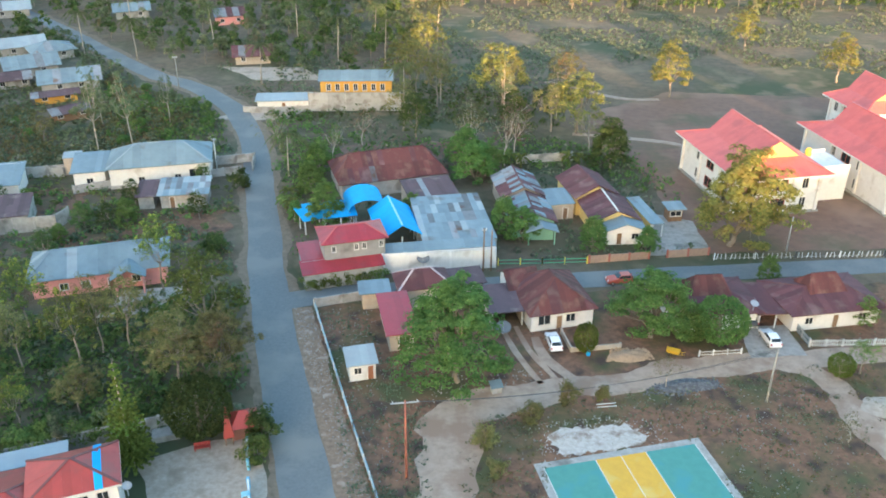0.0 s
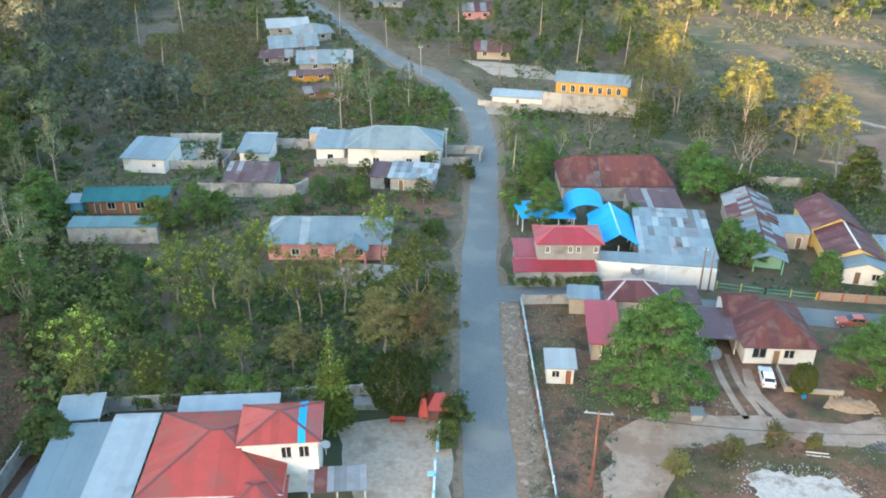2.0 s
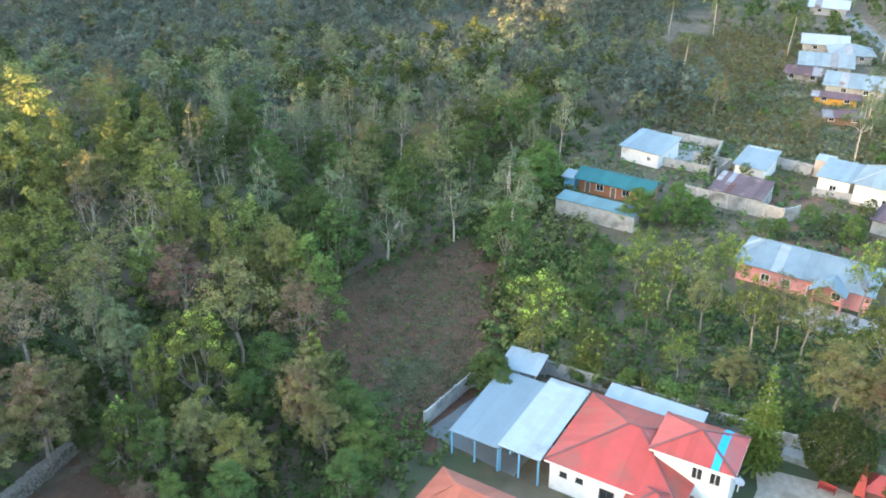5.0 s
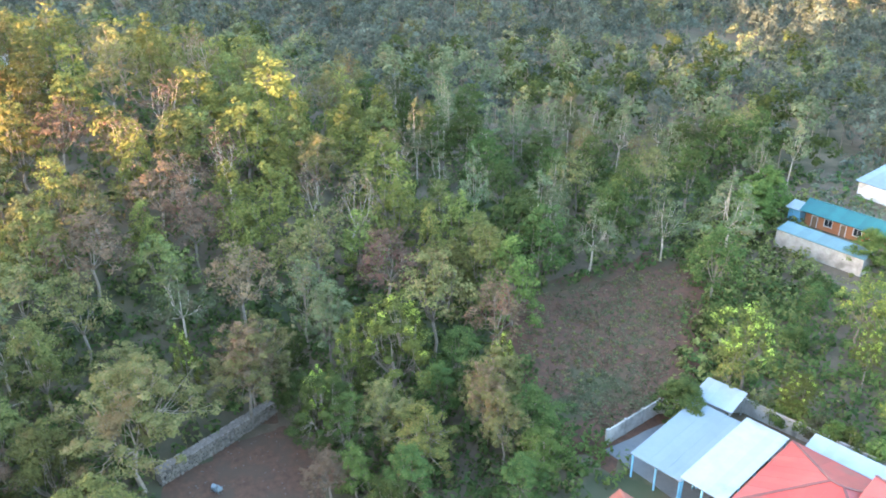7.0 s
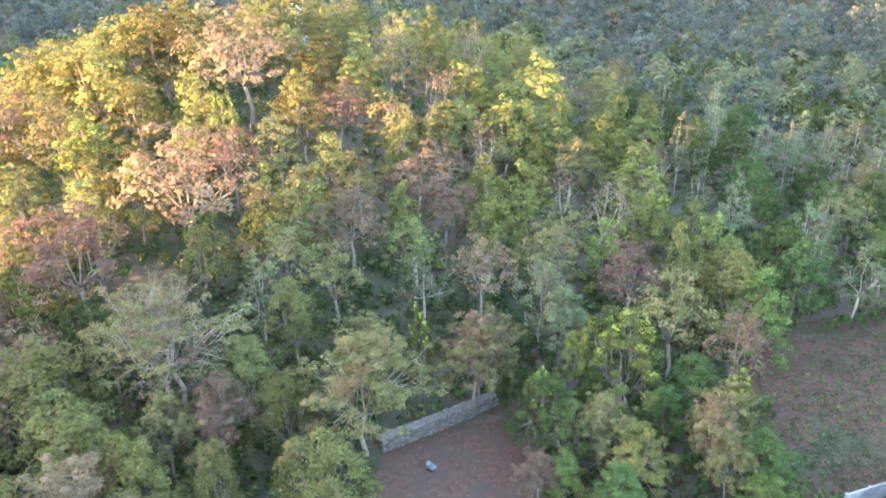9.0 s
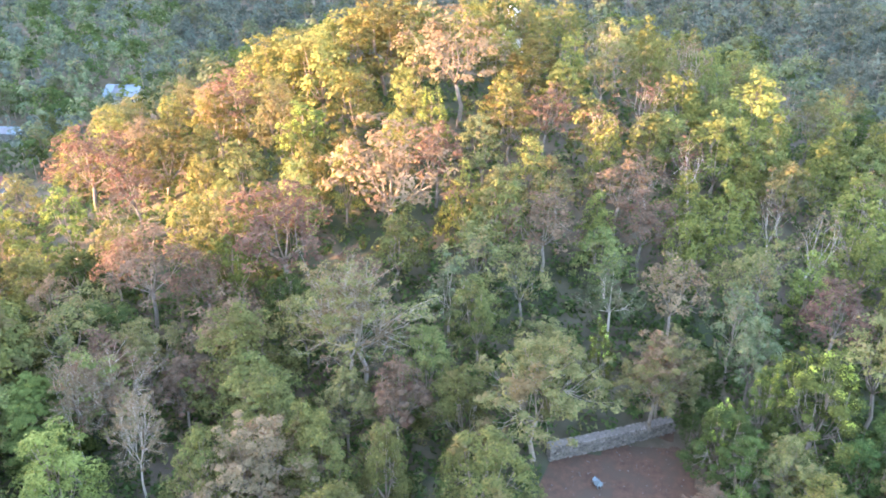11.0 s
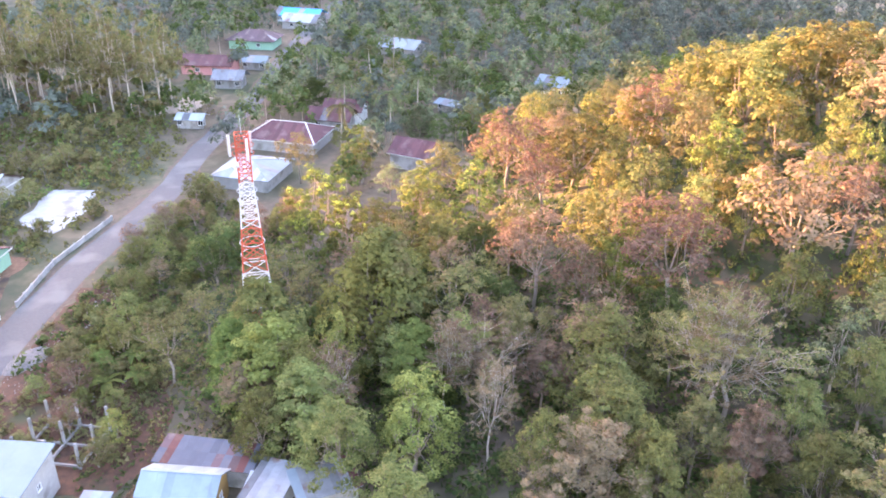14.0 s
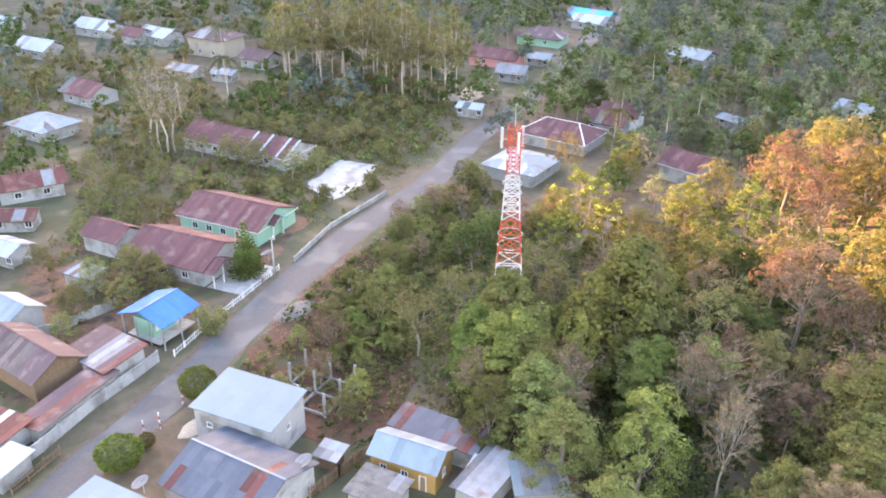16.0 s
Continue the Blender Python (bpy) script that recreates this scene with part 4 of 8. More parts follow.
house("shed", "long low shed with faded rusty roof by the road", -11.0, -95.0, 122, 4.4, 13.0, 2.4, "mono", 0.3, CONCRETE, PURPLE_ROOF, odd=(0.3, RUST_ROOF))
house("shed", "rusty-roofed shed at the road wall", -2.6, -93.0, 122, 6.0, 6.0, 2.6, "mono", 0.3, WORN_WHITE, RUST_ROOF, odd=(0.3, ZINC_PALE))


def plain_house(x, y, yaw, L, W, eave, walls, sheets, text, rise=2.0, kind="gable"):
    d = math.hypot(x, y)  # a yard on the village side stays open
    CLEAR.append(("box", x * (1 - 10 / d), y * (1 - 10 / d), math.degrees(math.atan2(y, x)), 11, L * 0.5))
    return house("house", text, x, y, yaw, L, W, eave - 0.5, kind, rise, walls, sheets, front=WIN(-2.5, 2.5), sheet=2.0, odd=(0.15, ZINC_OLD), over=0.9)


plain_house(-157, -199.6, 120, 16, 10, 3.3, PINK_WALL, MAROON_ROOF, "pink-walled house with a dark maroon roof")
plain_house(-186, -212.6, 118, 16, 11, 3.3, GREEN_WALL, PURPLE_ROOF, "pale green house with a dull purple roof", 2.6, "hip")
plain_house(-121.3, -163.4, 122, 7, 5, 2.8, WORN_WHITE, ZINC_PALE, "small white-roofed roadside stall", 1.0)
plain_house(-150, -183, 122, 9, 7, 3.0, WORN_WHITE, ZINC_OLD, "grey zinc house beside the far road")
plain_house(-31.4, -205.3, 115, 13.5, 11, 3.3, WORN_WHITE, ZINC, "grey-blue hip-roofed house in the hazy distance", 2.2, "hip")
plain_house(-46.9, -226, 113, 12.5, 10, 3.3, WORN_WHITE, MAROON_ROOF, "red-roofed gabled house in the hazy distance", 2.6)
plain_house(-21.3, -169, 175, 13, 7, 3.3, WORN_WHITE, RUST_ROOF, "long rusty-roofed house behind the garden")
plain_house(-16.4, -155.2, 150, 8, 6, 2.9, WORN_WHITE, RUST_ROOF, "low rusty-roofed house beside the garden", 1.2)
plain_house(-12.6, -142.4, 120, 7, 6, 3.0, WORN_WHITE, ZINC_PALE, "white house with a pale sheet roof", 1.2)
plain_house(-46.7, -282.4, 118, 14, 10, 3.3, WORN_WHITE, ZINC_PALE, "pale blue-roofed house among distant trees", 2.4)
plain_house(-69.2, -301.6, 118, 16, 10, 3.3, WORN_WHITE, ZINC_PALE, "white-roofed house among distant trees", 2.4)
plain_house(-82.7, -280.3, 112, 14, 10, 3.3, WORN_WHITE, ZINC_PALE, "pale zinc-roofed house among distant trees")
plain_house(-76.5, -283.6, 112, 9, 9, 3.3, WORN_WHITE, MAROON_ROOF, "brown-roofed house beside the pale zinc roof")
plain_house(-92, -256, 118, 16, 11, 6.2, CREAM, PURPLE_ROOF, "two-storey cream house among distant trees", 2.4, "hip")
plain_house(-97.3, -235.2, 118, 10.5, 9, 3.2, WORN_WHITE, PURPLE_ROOF, "grey-roofed house among distant trees", 2.2)
plain_house(-44.9, -325.5, 118, 11, 9, 3.2, WORN_WHITE, ZINC_PALE, "white house at the far edge of the village")
plain_house(-75, -235, 120, 10, 7, 3.0, WORN_WHITE, ZINC_OLD, "zinc-roofed sheds among distant trees", 1.2)
plain_house(-66, -228, 108, 9, 7, 2.8, WORN_WHITE, PURPLE_ROOF, "faded low house among distant trees", 1.2)
plain_house(-83, -226, 125, 8, 6, 2.8, WORN_WHITE, ZINC_OLD, "patched shed among distant trees", 1.0)
plain_house(-207, -169, 100, 14, 10, 3.2, WORN_WHITE, ZINC, "grey-roofed house on the wooded slope")
plain_house(-222, -228, 110, 17, 10, 3.2, WORN_WHITE, BLUE_TARP, "blue-roofed house on the wooded slope")
plain_house(-215.5, -220.7, 110, 14, 10, 3.2, WORN_WHITE, ZINC_PALE, "pale-roofed house on the wooded slope")
plain_house(-167.7, -192.2, 118, 8, 7, 2.8, WORN_WHITE, ZINC_WHITE, "small pale turquoise-roofed house by the far road", 1.2)
plain_house(-141.2, -136.9, 114, 11, 8, 3.2, WORN_WHITE, MAROON_ROOF, "maroon gabled house behind the hip roof")
plain_house(-197.3, -109, 95, 9, 8, 3.2, WHITE, ZINC, "white house with a grey roof below the wooded hill")
plain_house(-168, -121.5, 90, 8, 5, 2.6, WORN_WHITE, ZINC_WHITE, "low pale-roofed shed below the wooded hill", 0.8)
# far houses at the head of the curving road
plain_house(-93.2, 208.6, 22, 15, 11, 2.9, WORN_WHITE, ZINC, "low house with a broad zinc roof and a white gable", 2.2)
plain_house(-92.0, 196.5, 24, 11, 5, 2.4, ORANGE_WALL, PURPLE_ROOF, "low orange-walled lean-to below the zinc roof", 0.8)
plain_house(-108.2, 220.7, 30, 14, 11, 2.9, WORN_WHITE, ZINC, "zinc-roofed house in a cluster by the far road", 2.2)
plain_house(-109.0, 235.6, 34, 12, 10, 2.9, WORN_WHITE, ZINC, "blue-grey zinc-roofed house by the far road", 2.0, "hip")
plain_house(-119.2, 240.3, 30, 13, 10, 3.0, WORN_WHITE, ZINC_PALE, "pale zinc-roofed house by the far road", 1.8)
plain_house(-107.4, 208.4, 26, 9, 7, 2.7, WORN_WHITE, PURPLE_ROOF, "dark-roofed low house below the far road", 1.4)
plain_house(-84.5, 184.9, 40, 9, 6, 2.4, WOOD, PURPLE_ROOF, "low dark-roofed shed below the zinc roofs", 1.0)
plain_house(-142.5, 285.3, 25, 13, 10, 3.0, WORN_WHITE, ZINC_PALE, "pale-roofed house at the edge of the village")
plain_house(-102.3, 284.4, 20, 12, 9, 3.0, WORN_WHITE, ZINC, "zinc-roofed house among the far palms")
plain_house(-68.8, 276.9, 20, 10, 9, 3.2, PINK_WALL, MAROON_ROOF, "pink-walled house at the edge of the village")
plain_house(-52.3, 231.8, 12, 11, 8, 2.8, CREAM, MAROON_ROOF, "dull maroon house hidden by trees", 2.2)

# ---- school ----
def school(x, y, yaw, L, W, label, eave=7.4, rise=5.2):
    """Two-storey hall under a broad skirt roof with a steep gabled crown."""
    root = thing("school_building", label, "school", pose(x, y, 0, 0, 0, yaw))
    rnd = random.Random(label)
    l, w = L / 2 - 1.4, W / 2 - 1.4
    holes = []
    for c in (-l * 0.62, 0.0, l * 0.62):
        for lo, hi in ((1.0, 2.9), (4.6, 6.5)):
            holes.append((c, 2.6 if c == 0 else 1.2, lo, hi))
    for a, b in (((-l, -w), (l, -w)), ((l, -w), (l, w)), ((l, w), (-l, w)), ((-l, w), (-l, -w))):
        run = math.hypot(b[0] - a[0], b[1] - a[1])
        d = Vector((b[0] - a[0], b[1] - a[1], 0)) / run
        inw = Vector((-d.y, d.x, 0))
        side = abs(d.y) > 0.5
        o = 0.252 if side else 0
        for zlo, zhi in ((-0.4, 3.7), (3.7, eave)):
            cut = [(run / 2 + c - ww / 2 - o, run / 2 + c + ww / 2 - o, lo, hi) for c, ww, lo, hi in holes if zlo < lo < zhi]
            part("wall", wall_run((a[0] + d.x * o, a[1] + d.y * o), (b[0] - d.x * o, b[1] - d.y * o), zlo, zhi, 0.25, cut), WHITE, root)
        for c, ww, lo, hi in holes:
            window(root, Vector((*a, 0)), d, inw, run / 2 + c - ww / 2, run / 2 + c + ww / 2, lo, hi, TRIM if ww < 2 else plain("brick_red_frame", (0.35, 0.09, 0.06)))
        for k in range(4):
            p = Vector((*a, 0)) + d * (0.3 + (run - 0.6) * k / 3) - inw * 0.12
            part("pilaster", Geo().box(p.x - 0.22, p.y - 0.22, -0.4, p.x + 0.22, p.y + 0.22, eave - 0.05), WHITE, root)
    part("plinth", Geo().box(-l - 0.4, -w - 0.4, -0.4, l + 0.4, w + 0.4, 0.35), CONCRETE, root)
    lo, wo = L / 2, W / 2
    top = part("roof", Geo().prism([(-lo + 0.1, -wo + 0.1, eave - 0.12), (lo - 0.1, -wo + 0.1, eave - 0.12), (lo - 0.1, wo - 0.1, eave - 0.12), (-lo + 0.1, wo - 0.1, eave - 0.12)], [(-lo + 0.1, -wo + 0.1, eave - 0.02), (lo - 0.1, -wo + 0.1, eave - 0.02), (lo - 0.1, wo - 0.1, eave - 0.02), (-lo + 0.1, wo - 0.1, eave - 0.02)]), TRIM, root)
    cx, cy, z1 = lo * 0.52, wo * 0.62, eave + rise * 0.36
    zt = eave + rise
    A = [(-lo, -wo, eave), (lo, -wo, eave), (lo, wo, eave), (-lo, wo, eave)]
    B = [(-cx, -cy, z1), (cx, -cy, z1), (cx, cy, z1), (-cx, cy, z1)]
    r0, r1 = (0, -cy - 1.0, zt), (0, cy + 1.0, zt)
    for i, e in ((0, (1, 0, 0)), (1, (0, 1, 0)), (2, (1, 0, 0)), (3, (0, 1, 0))):
        j = (i + 1) % 4
        roof_slope(top, [A[i], A[j], B[j], B[i]], e, CORAL_ROOF, 1.0, rnd)
    roof_slope(top, [B[3], B[0], r0, r1], (0, 1, 0), CORAL_ROOF, 1.0, rnd)
    roof_slope(top, [B[1], B[2], r1, r0], (0, 1, 0), CORAL_ROOF, 1.0, rnd)
    for s in (-1, 1):
        y0 = s * cy
        part("gable", Geo().prism([(-cx + 0.05, y0, z1), (cx - 0.05, y0, z1), (0, y0 + s * 0.9, zt - 0.1)], [(-cx + 0.05, y0 - s * 0.1, z1), (cx - 0.05, y0 - s * 0.1, z1), (0, y0 + s * 0.8, zt - 0.1)]), plain("orange_gable_board", (0.72, 0.31, 0.13)), top, "yellow-orange gable board")
    for a, b in [(r0, r1)] + [(A[i], B[i]) for i in range(4)]:
        part("ridge_cap", Geo().beam(Vector(a) + Vector((0, 0, 0.07)), Vector(b) + Vector((0, 0, 0.07)), 0.35, 0.08), CORAL_ROOF, top)
    for i in range(4):
        j = (i + 1) % 4
        part("fascia", Geo().beam(Vector(A[i]) - Vector((0, 0, 0.14)), Vector(A[j]) - Vector((0, 0, 0.14)), 0.05, 0.26), TRIM, top)
    CLEAR.append(("box", x, y, yaw, lo + 1, wo + 1))


school(56.2, 147.0, 11, 18.0, 25.0, "white two-storey school under a coral red roof with a yellow gable")
school(81.0, 150.0, 11, 15.5, 30.0, "white school wing under a broad coral red roof")
school(92.0, 176.0, 11, 15.5, 15.0, "rear white school wing under a coral red roof")
link = thing("flat_roof_link", "flat concrete roof with tank linking two school wings", "building", pose(68.6, 146, 0, 0, 0, 11))
part("wall", Geo().box(-3.6, -4, -0.3, 3.6, 4, 6.2), WHITE, link)
part("parapet", Geo().box(-3.6, -4, 6.2, 3.6, -3.8, 6.7).box(-3.6, 3.8, 6.2, 3.6, 4, 6.7), WHITE, link)
tank = thing("water_tank", "yellow plastic water tank on a flat roof", "water tank", pose(67.4, 148.4, 6.2))
part("body", Geo().tube([(0, 0, 0), (0, 0, 0.15), (0, 0, 1.1), (0, 0, 1.35), (0, 0, 1.5)], [0.55, 0.6, 0.6, 0.4, 0.2], 14), plain("yellow_plastic", (0.75, 0.48, 0.05)), tank, smooth=True)
patch("schoolyard", "bare brown earth of the school grounds", [(42, 121.5), (130, 126), (140, 196), (92, 202), (56, 206), (34, 190), (30, 172), (38, 158)], SCHOOLYARD, 0.03, rag=0.5)

# ---- trees ----
def leaf_cloud(rnd, centres, radii, per, size, flat=0.75, droop=0.0, out=None):
    """Many small leaf blades scattered in clumps."""
    n = len(centres) * per
    c = np.repeat(np.array(centres), per, 0)
    r = np.repeat(np.array(radii), per)[:, None]
    d = rnd.normal(size=(n, 3))
    d /= np.linalg.norm(d, axis=1)[:, None]
    p = c + d * r * rnd.uniform(0.45, 1.05, (n, 1)) * np.array([1, 1, flat])
    p[:, 2] -= droop * r[:, 0] * rnd.uniform(0, 1, n)
    nrm = d + rnd.normal(size=(n, 3)) * 0.38 + np.array([0, 0, 0.55])
    if out is not None:  # leaves that face away from the middle of the crown
        nrm = d * 0.6 + np.repeat(np.array(out), per, 0) + rnd.normal(size=(n, 3)) * 0.25 + np.array([0, 0, 0.3])
    nrm /= np.linalg.norm(nrm, axis=1)[:, None]
    u = np.cross(nrm, rnd.normal(size=(n, 3)))
    u /= np.linalg.norm(u, axis=1)[:, None]
    v = np.cross(nrm, u)
    s = size * rnd.uniform(0.6, 1.3, (n, 1))
    q = np.stack([p - u * s, p + u * s * 0.7 + v * s * 0.62, p + u * s * 0.7 - v * s * 0.62], 1).reshape(-1, 3)
    g = Geo()
    g.v = q.tolist()
    g.f = [(3 * i, 3 * i + 1, 3 * i + 2) for i in range(n)]
    return g


def make_shrub(seed, kind):
    """A shrub's meshes: short stems that reach into clumps of leaves, or a clipped crown."""
    #        height to crown middle, half width, half height, clumps, leaves a clump, leaf, clump radius, stem radius, stems
    zc, rx, rz, clumps, per, size, cr, r0, n_limb = {"bush": (1.3, 1.5, 1.25, 18, 70, 0.16, 0.7, 0.07, 6), "round": (1.6, 1.45, 1.3, 6, 0, 0.085, 0.3, 0.1, 6)}[kind]
    rnd = np.random.RandomState(seed)
    d = rnd.normal(size=(clumps, 3))
    d /= np.linalg.norm(d, axis=1)[:, None]
    q = rnd.uniform(0.5, 0.98, (clumps, 1)) * (1 + 0.25 * np.sin(3 * np.arctan2(d[:, 1], d[:, 0]) + seed)[:, None])
    c = d * q * np.array([rx, rx, rz]) + np.array([0, 0, zc])
    c[:, 2] = np.maximum(c[:, 2], cr * 0.6)
    g = Geo().tube([(0, 0, -0.3), (0, 0, zc * 0.5), (0.05, 0, zc + rz * 0.5)], [r0 * 1.3, r0, r0 * 0.2], 6)
    for e in c[:n_limb]:
        s = np.array([0, 0, zc * 0.35])
        g.tube([s, s * 0.5 + e * 0.5, e], [r0 * 0.6, r0 * 0.4, r0 * 0.12], 4)
    if kind == "round":  # one even shell of small leaves
        n = 5200
        d = rnd.normal(size=(n, 3))
        d /= np.linalg.norm(d, axis=1)[:, None]
        lobe = 1 + 0.05 * np.sin(d @ np.array([9.0, 4.0, 5.0]) + seed) + 0.05 * np.sin(d @ np.array([-5.0, 10.0, 3.0]))
        p = d * (rnd.uniform(0.8, 1.0, n) ** 0.5 * lobe)[:, None] * np.array([rx, rx, rz]) + np.array([0, 0, zc])
        return g, leaf_cloud(rnd, p, np.full(n, 0.03), 1, size, 1.0)
    return g, leaf_cloud(rnd, c, rnd.uniform(0.75, 1.2, clumps) * cr, per, size, 0.8)


SHRUBS, WOOD_BANK = {}, {}
GROWN = []  # where the large trees stand: x, y, crown radius
# garden trees: form, crown radius and height at scale 1
FORMS = {"broad": ("leafy", 4.4, 10.0), "dense": ("dome", 4.5, 9.8), "cloud": ("dome", 4.5, 9.6), "tall": ("slim", 3.0, 13.5), "thin": ("vase", 4.2, 11.2), "bare": ("bare", 4.0, 10.8),
         "tuft": ("tuft", 3.5, 11.3), "stem": ("vase", 3.8, 10.6)}


def stand(root, form, v, fine, leaf):
    """Gives a tree its trunk and crown. Trees of one form and leaf share a few meshes."""
    key = (form, v, fine)
    if key not in WOOD_BANK:
        g, c, bark, tips = make_wood_tree(v * 13 + len(form), form, fine)
        WOOD_BANK[key] = (mesh("trunk", g, bark, True), c, {}, mesh("leaf_tufts", tips, LEAF_TIP) if tips else None)
    trunk, c, leaves, tips = WOOD_BANK[key]
    if leaf.name not in leaves:
        leaves[leaf.name] = mesh("crown", c, leaf)
    for nm, me in (("trunk", trunk), ("crown", leaves[leaf.name])):
        new(nm, me).parent = root
    if tips and leaf is LEAF_LIME:
        tagged(new("leaf_tufts", tips), "bright lime-green young leaf tufts", kind="stuff").parent = root


def tree(kind, x, y, leaf, name="tree", label="", scale=1.0, seed=None, turn=None, tall=1.0, group=""):
    """Stands one garden tree or shrub on the ground."""
    rnd = random.Random(f"{kind}{x:.2f}{y:.2f}")
    v = seed if seed is not None else rnd.randrange(3)
    s = scale * rnd.uniform(0.88, 1.12)
    place = pose(x, y, float(height(x, y)), 0, 0, turn if turn is not None else rnd.uniform(0, 360))
    if kind in FORMS:
        form, R, H = FORMS[kind]
        root = thing(name, label, "tree", place @ Matrix.Diagonal((s * R / 6, s * R / 6, s * tall * H / 18, 1)), group)
        stand(root, form, v, math.hypot(x, y) < 98 and scale > 0.9 or scale > 1.25 and name == "shade_tree", leaf)
        return root
    if (kind, v) not in SHRUBS:
        g, c = make_shrub(v * 17 + len(kind), kind)
        SHRUBS[kind, v] = (mesh("trunk", g, BARK, True), c, {})
    trunk, c, leaves = SHRUBS[kind, v]
    if leaf.name not in leaves:
        leaves[leaf.name] = mesh("crown", c, leaf)
    root = thing(name, label, "shrub", place @ Matrix.Diagonal((s, s, s * tall, 1)), group)
    for nm, me in (("trunk", trunk), ("crown", leaves[leaf.name])):
        new(nm, me).parent = root
    return root


def wood_tree(kind, x, y, H, R, leaf, label, group="woodland trees"):
    rnd = random.Random(f"{kind}{x:.1f}{y:.1f}")
    v = rnd.randrange(3)
    root = thing("woodland_tree", label, "tree", pose(x, y, float(height(x, y)), 0, 0, rnd.uniform(0, 360)) @ Matrix.Diagonal((R / 6, R / 6, H / 18, 1)), group)
    stand(root, kind, v, math.hypot(x, y) < 91, leaf)
    GROWN.append((x, y, R))


def make_wood_tree(seed, kind, fine):
    """A large woodland tree, 18 m high and 6 m in crown radius: a forking trunk, limbs that bend up to every clump, leaves on the outside of the clumps."""
    #        lowest clump, depth of the roof of leaves, clumps, leaves a clump, leaf, clump radius, trunk radius, bark, roundness, twigs, droop
    spec = {"vase": (0.50, 0.27, 88, 62, 0.175, 1.0, 0.25, WOOD_BARK, 0.36, 1, 0.1), "bare": (0.45, 0.36, 66, 20, 0.14, 0.85, 0.22, PALE_BARK, 0.34, 4, 0.0),
            "leafy": (0.30, 0.34, 84, 84, 0.215, 1.15, 0.28, BARK, 0.55, 0, 0.1), "lush": (0.22, 0.42, 96, 78, 0.20, 1.0, 0.24, BARK, 0.62, 0, 0.7),
            "tuft": (0.30, 0.42, 84, 104, 0.17, 0.84, 0.24, WOOD_BARK, 0.50, 0, -0.25), "dome": (0.14, 0.30, 130, 100, 0.25, 1.12, 0.34, BARK, 0.66, 0, 0.15), "slim": (0.46, 0.40, 60, 70, 0.19, 0.95, 0.22, PALE_BARK, 0.72, 0, 0.15)}[kind]
    low, deep, clumps, per, size, cr, r0, bark, bow, n_twig, droop = spec
    if not fine:
        per, size, n_twig = int(per * 0.4), size * 1.45, n_twig // 2
    rnd = np.random.RandomState(seed)
    H, R = 18.0, 6.0
    k = np.arange(clumps)
    a = k * 2.39996 + rnd.normal(size=clumps) * 0.35
    rho = np.sqrt((k + 0.5) / clumps)
    lobe = 1 + 0.2 * np.sin(2 * a + seed) + 0.14 * np.sin(3 * a + 2.1 * seed) + 0.1 * np.sin(5 * a + seed)
    roof = 0.95 - bow * rho ** 2.2 + 0.05 * np.sin(3 * a + 7 * rho + seed)
    z = np.maximum(roof - deep * rnd.uniform(0, 1, clumps) ** 1.8, low) * H
    c = np.stack([np.cos(a) * rho * R * lobe * 0.86, np.sin(a) * rho * R * lobe * 0.86, z], 1)
    lean = rnd.normal(size=2) * 0.7
    c[:, :2] += lean
    fork = low * H * 0.72
    g = Geo()
    base = np.array([lean[0] * 0.4, lean[1] * 0.4, fork])
    bend = rnd.normal(size=2) * 0.2
    g.tube([(0, 0, -0.5), (0, 0, 0.4), (bend[0], bend[1], fork * 0.5), tuple(base)], [r0 * 1.5, r0 * 1.1, r0 * 0.92, r0 * 0.85], 7)
    mains = []
    for i in range(6):
        t = 2 * math.pi * (i + rnd.uniform(-0.25, 0.25)) / 6
        q = rnd.uniform(0.3, 0.62) * R if i else 0.4
        tip = np.array([math.cos(t) * q + lean[0], math.sin(t) * q + lean[1], H * (0.93 - bow * (q / R) ** 2 - 0.16)])
        mid = base * 0.5 + tip * 0.5 + np.array([math.cos(t) * 0.5, math.sin(t) * 0.5, -0.6]) + rnd.normal(size=3) * 0.3
        mains.append((base, mid, tip))
        g.tube([base, base * 0.6 + mid * 0.4 + rnd.normal(size=3) * 0.12, mid, tip], [r0 * 0.46, r0 * 0.38, r0 * 0.28, r0 * 0.1], 5)
    ends, radii = list(c), list(rnd.uniform(0.75, 1.25, clumps) * cr)
    for i, e in enumerate(c):
        if i % 3 and not fine or i % 2 and kind in ("dome", "leafy", "lush"):
            continue
        m = min(mains, key=lambda q: np.linalg.norm(q[2][:2] - e[:2]))
        f = rnd.uniform(0.25, 0.85)
        s = m[0] * (1 - f) ** 2 + m[1] * 2 * f * (1 - f) + m[2] * f * f
        h = s * 0.45 + e * 0.55 + np.array([0, 0, -0.35]) + rnd.normal(size=3) * 0.2
        g.tube([s, h, e], [r0 * 0.2, r0 * 0.14, r0 * 0.05], 3)
        for j in range(n_twig):
            t = e + rnd.normal(size=3) * np.array([0.9, 0.9, 0.4]) + (e - s) * 0.12
            g.tube([h * 0.4 + e * 0.6, t], [r0 * 0.12, r0 * 0.05], 3)
            ends.append(t)
            radii.append(cr * 0.55)
    n = len(ends) * per
    c, r = np.repeat(np.array(ends), per, 0), np.repeat(np.array(radii), per)[:, None]
    d = rnd.normal(size=(n, 3))
    d[:, 2] = np.abs(d[:, 2]) * 1.1 - 0.35
    d /= np.linalg.norm(d, axis=1)[:, None]
    p = c + d * r * rnd.uniform(0.5, 1.05, (n, 1)) * np.array([1, 1, 0.72])
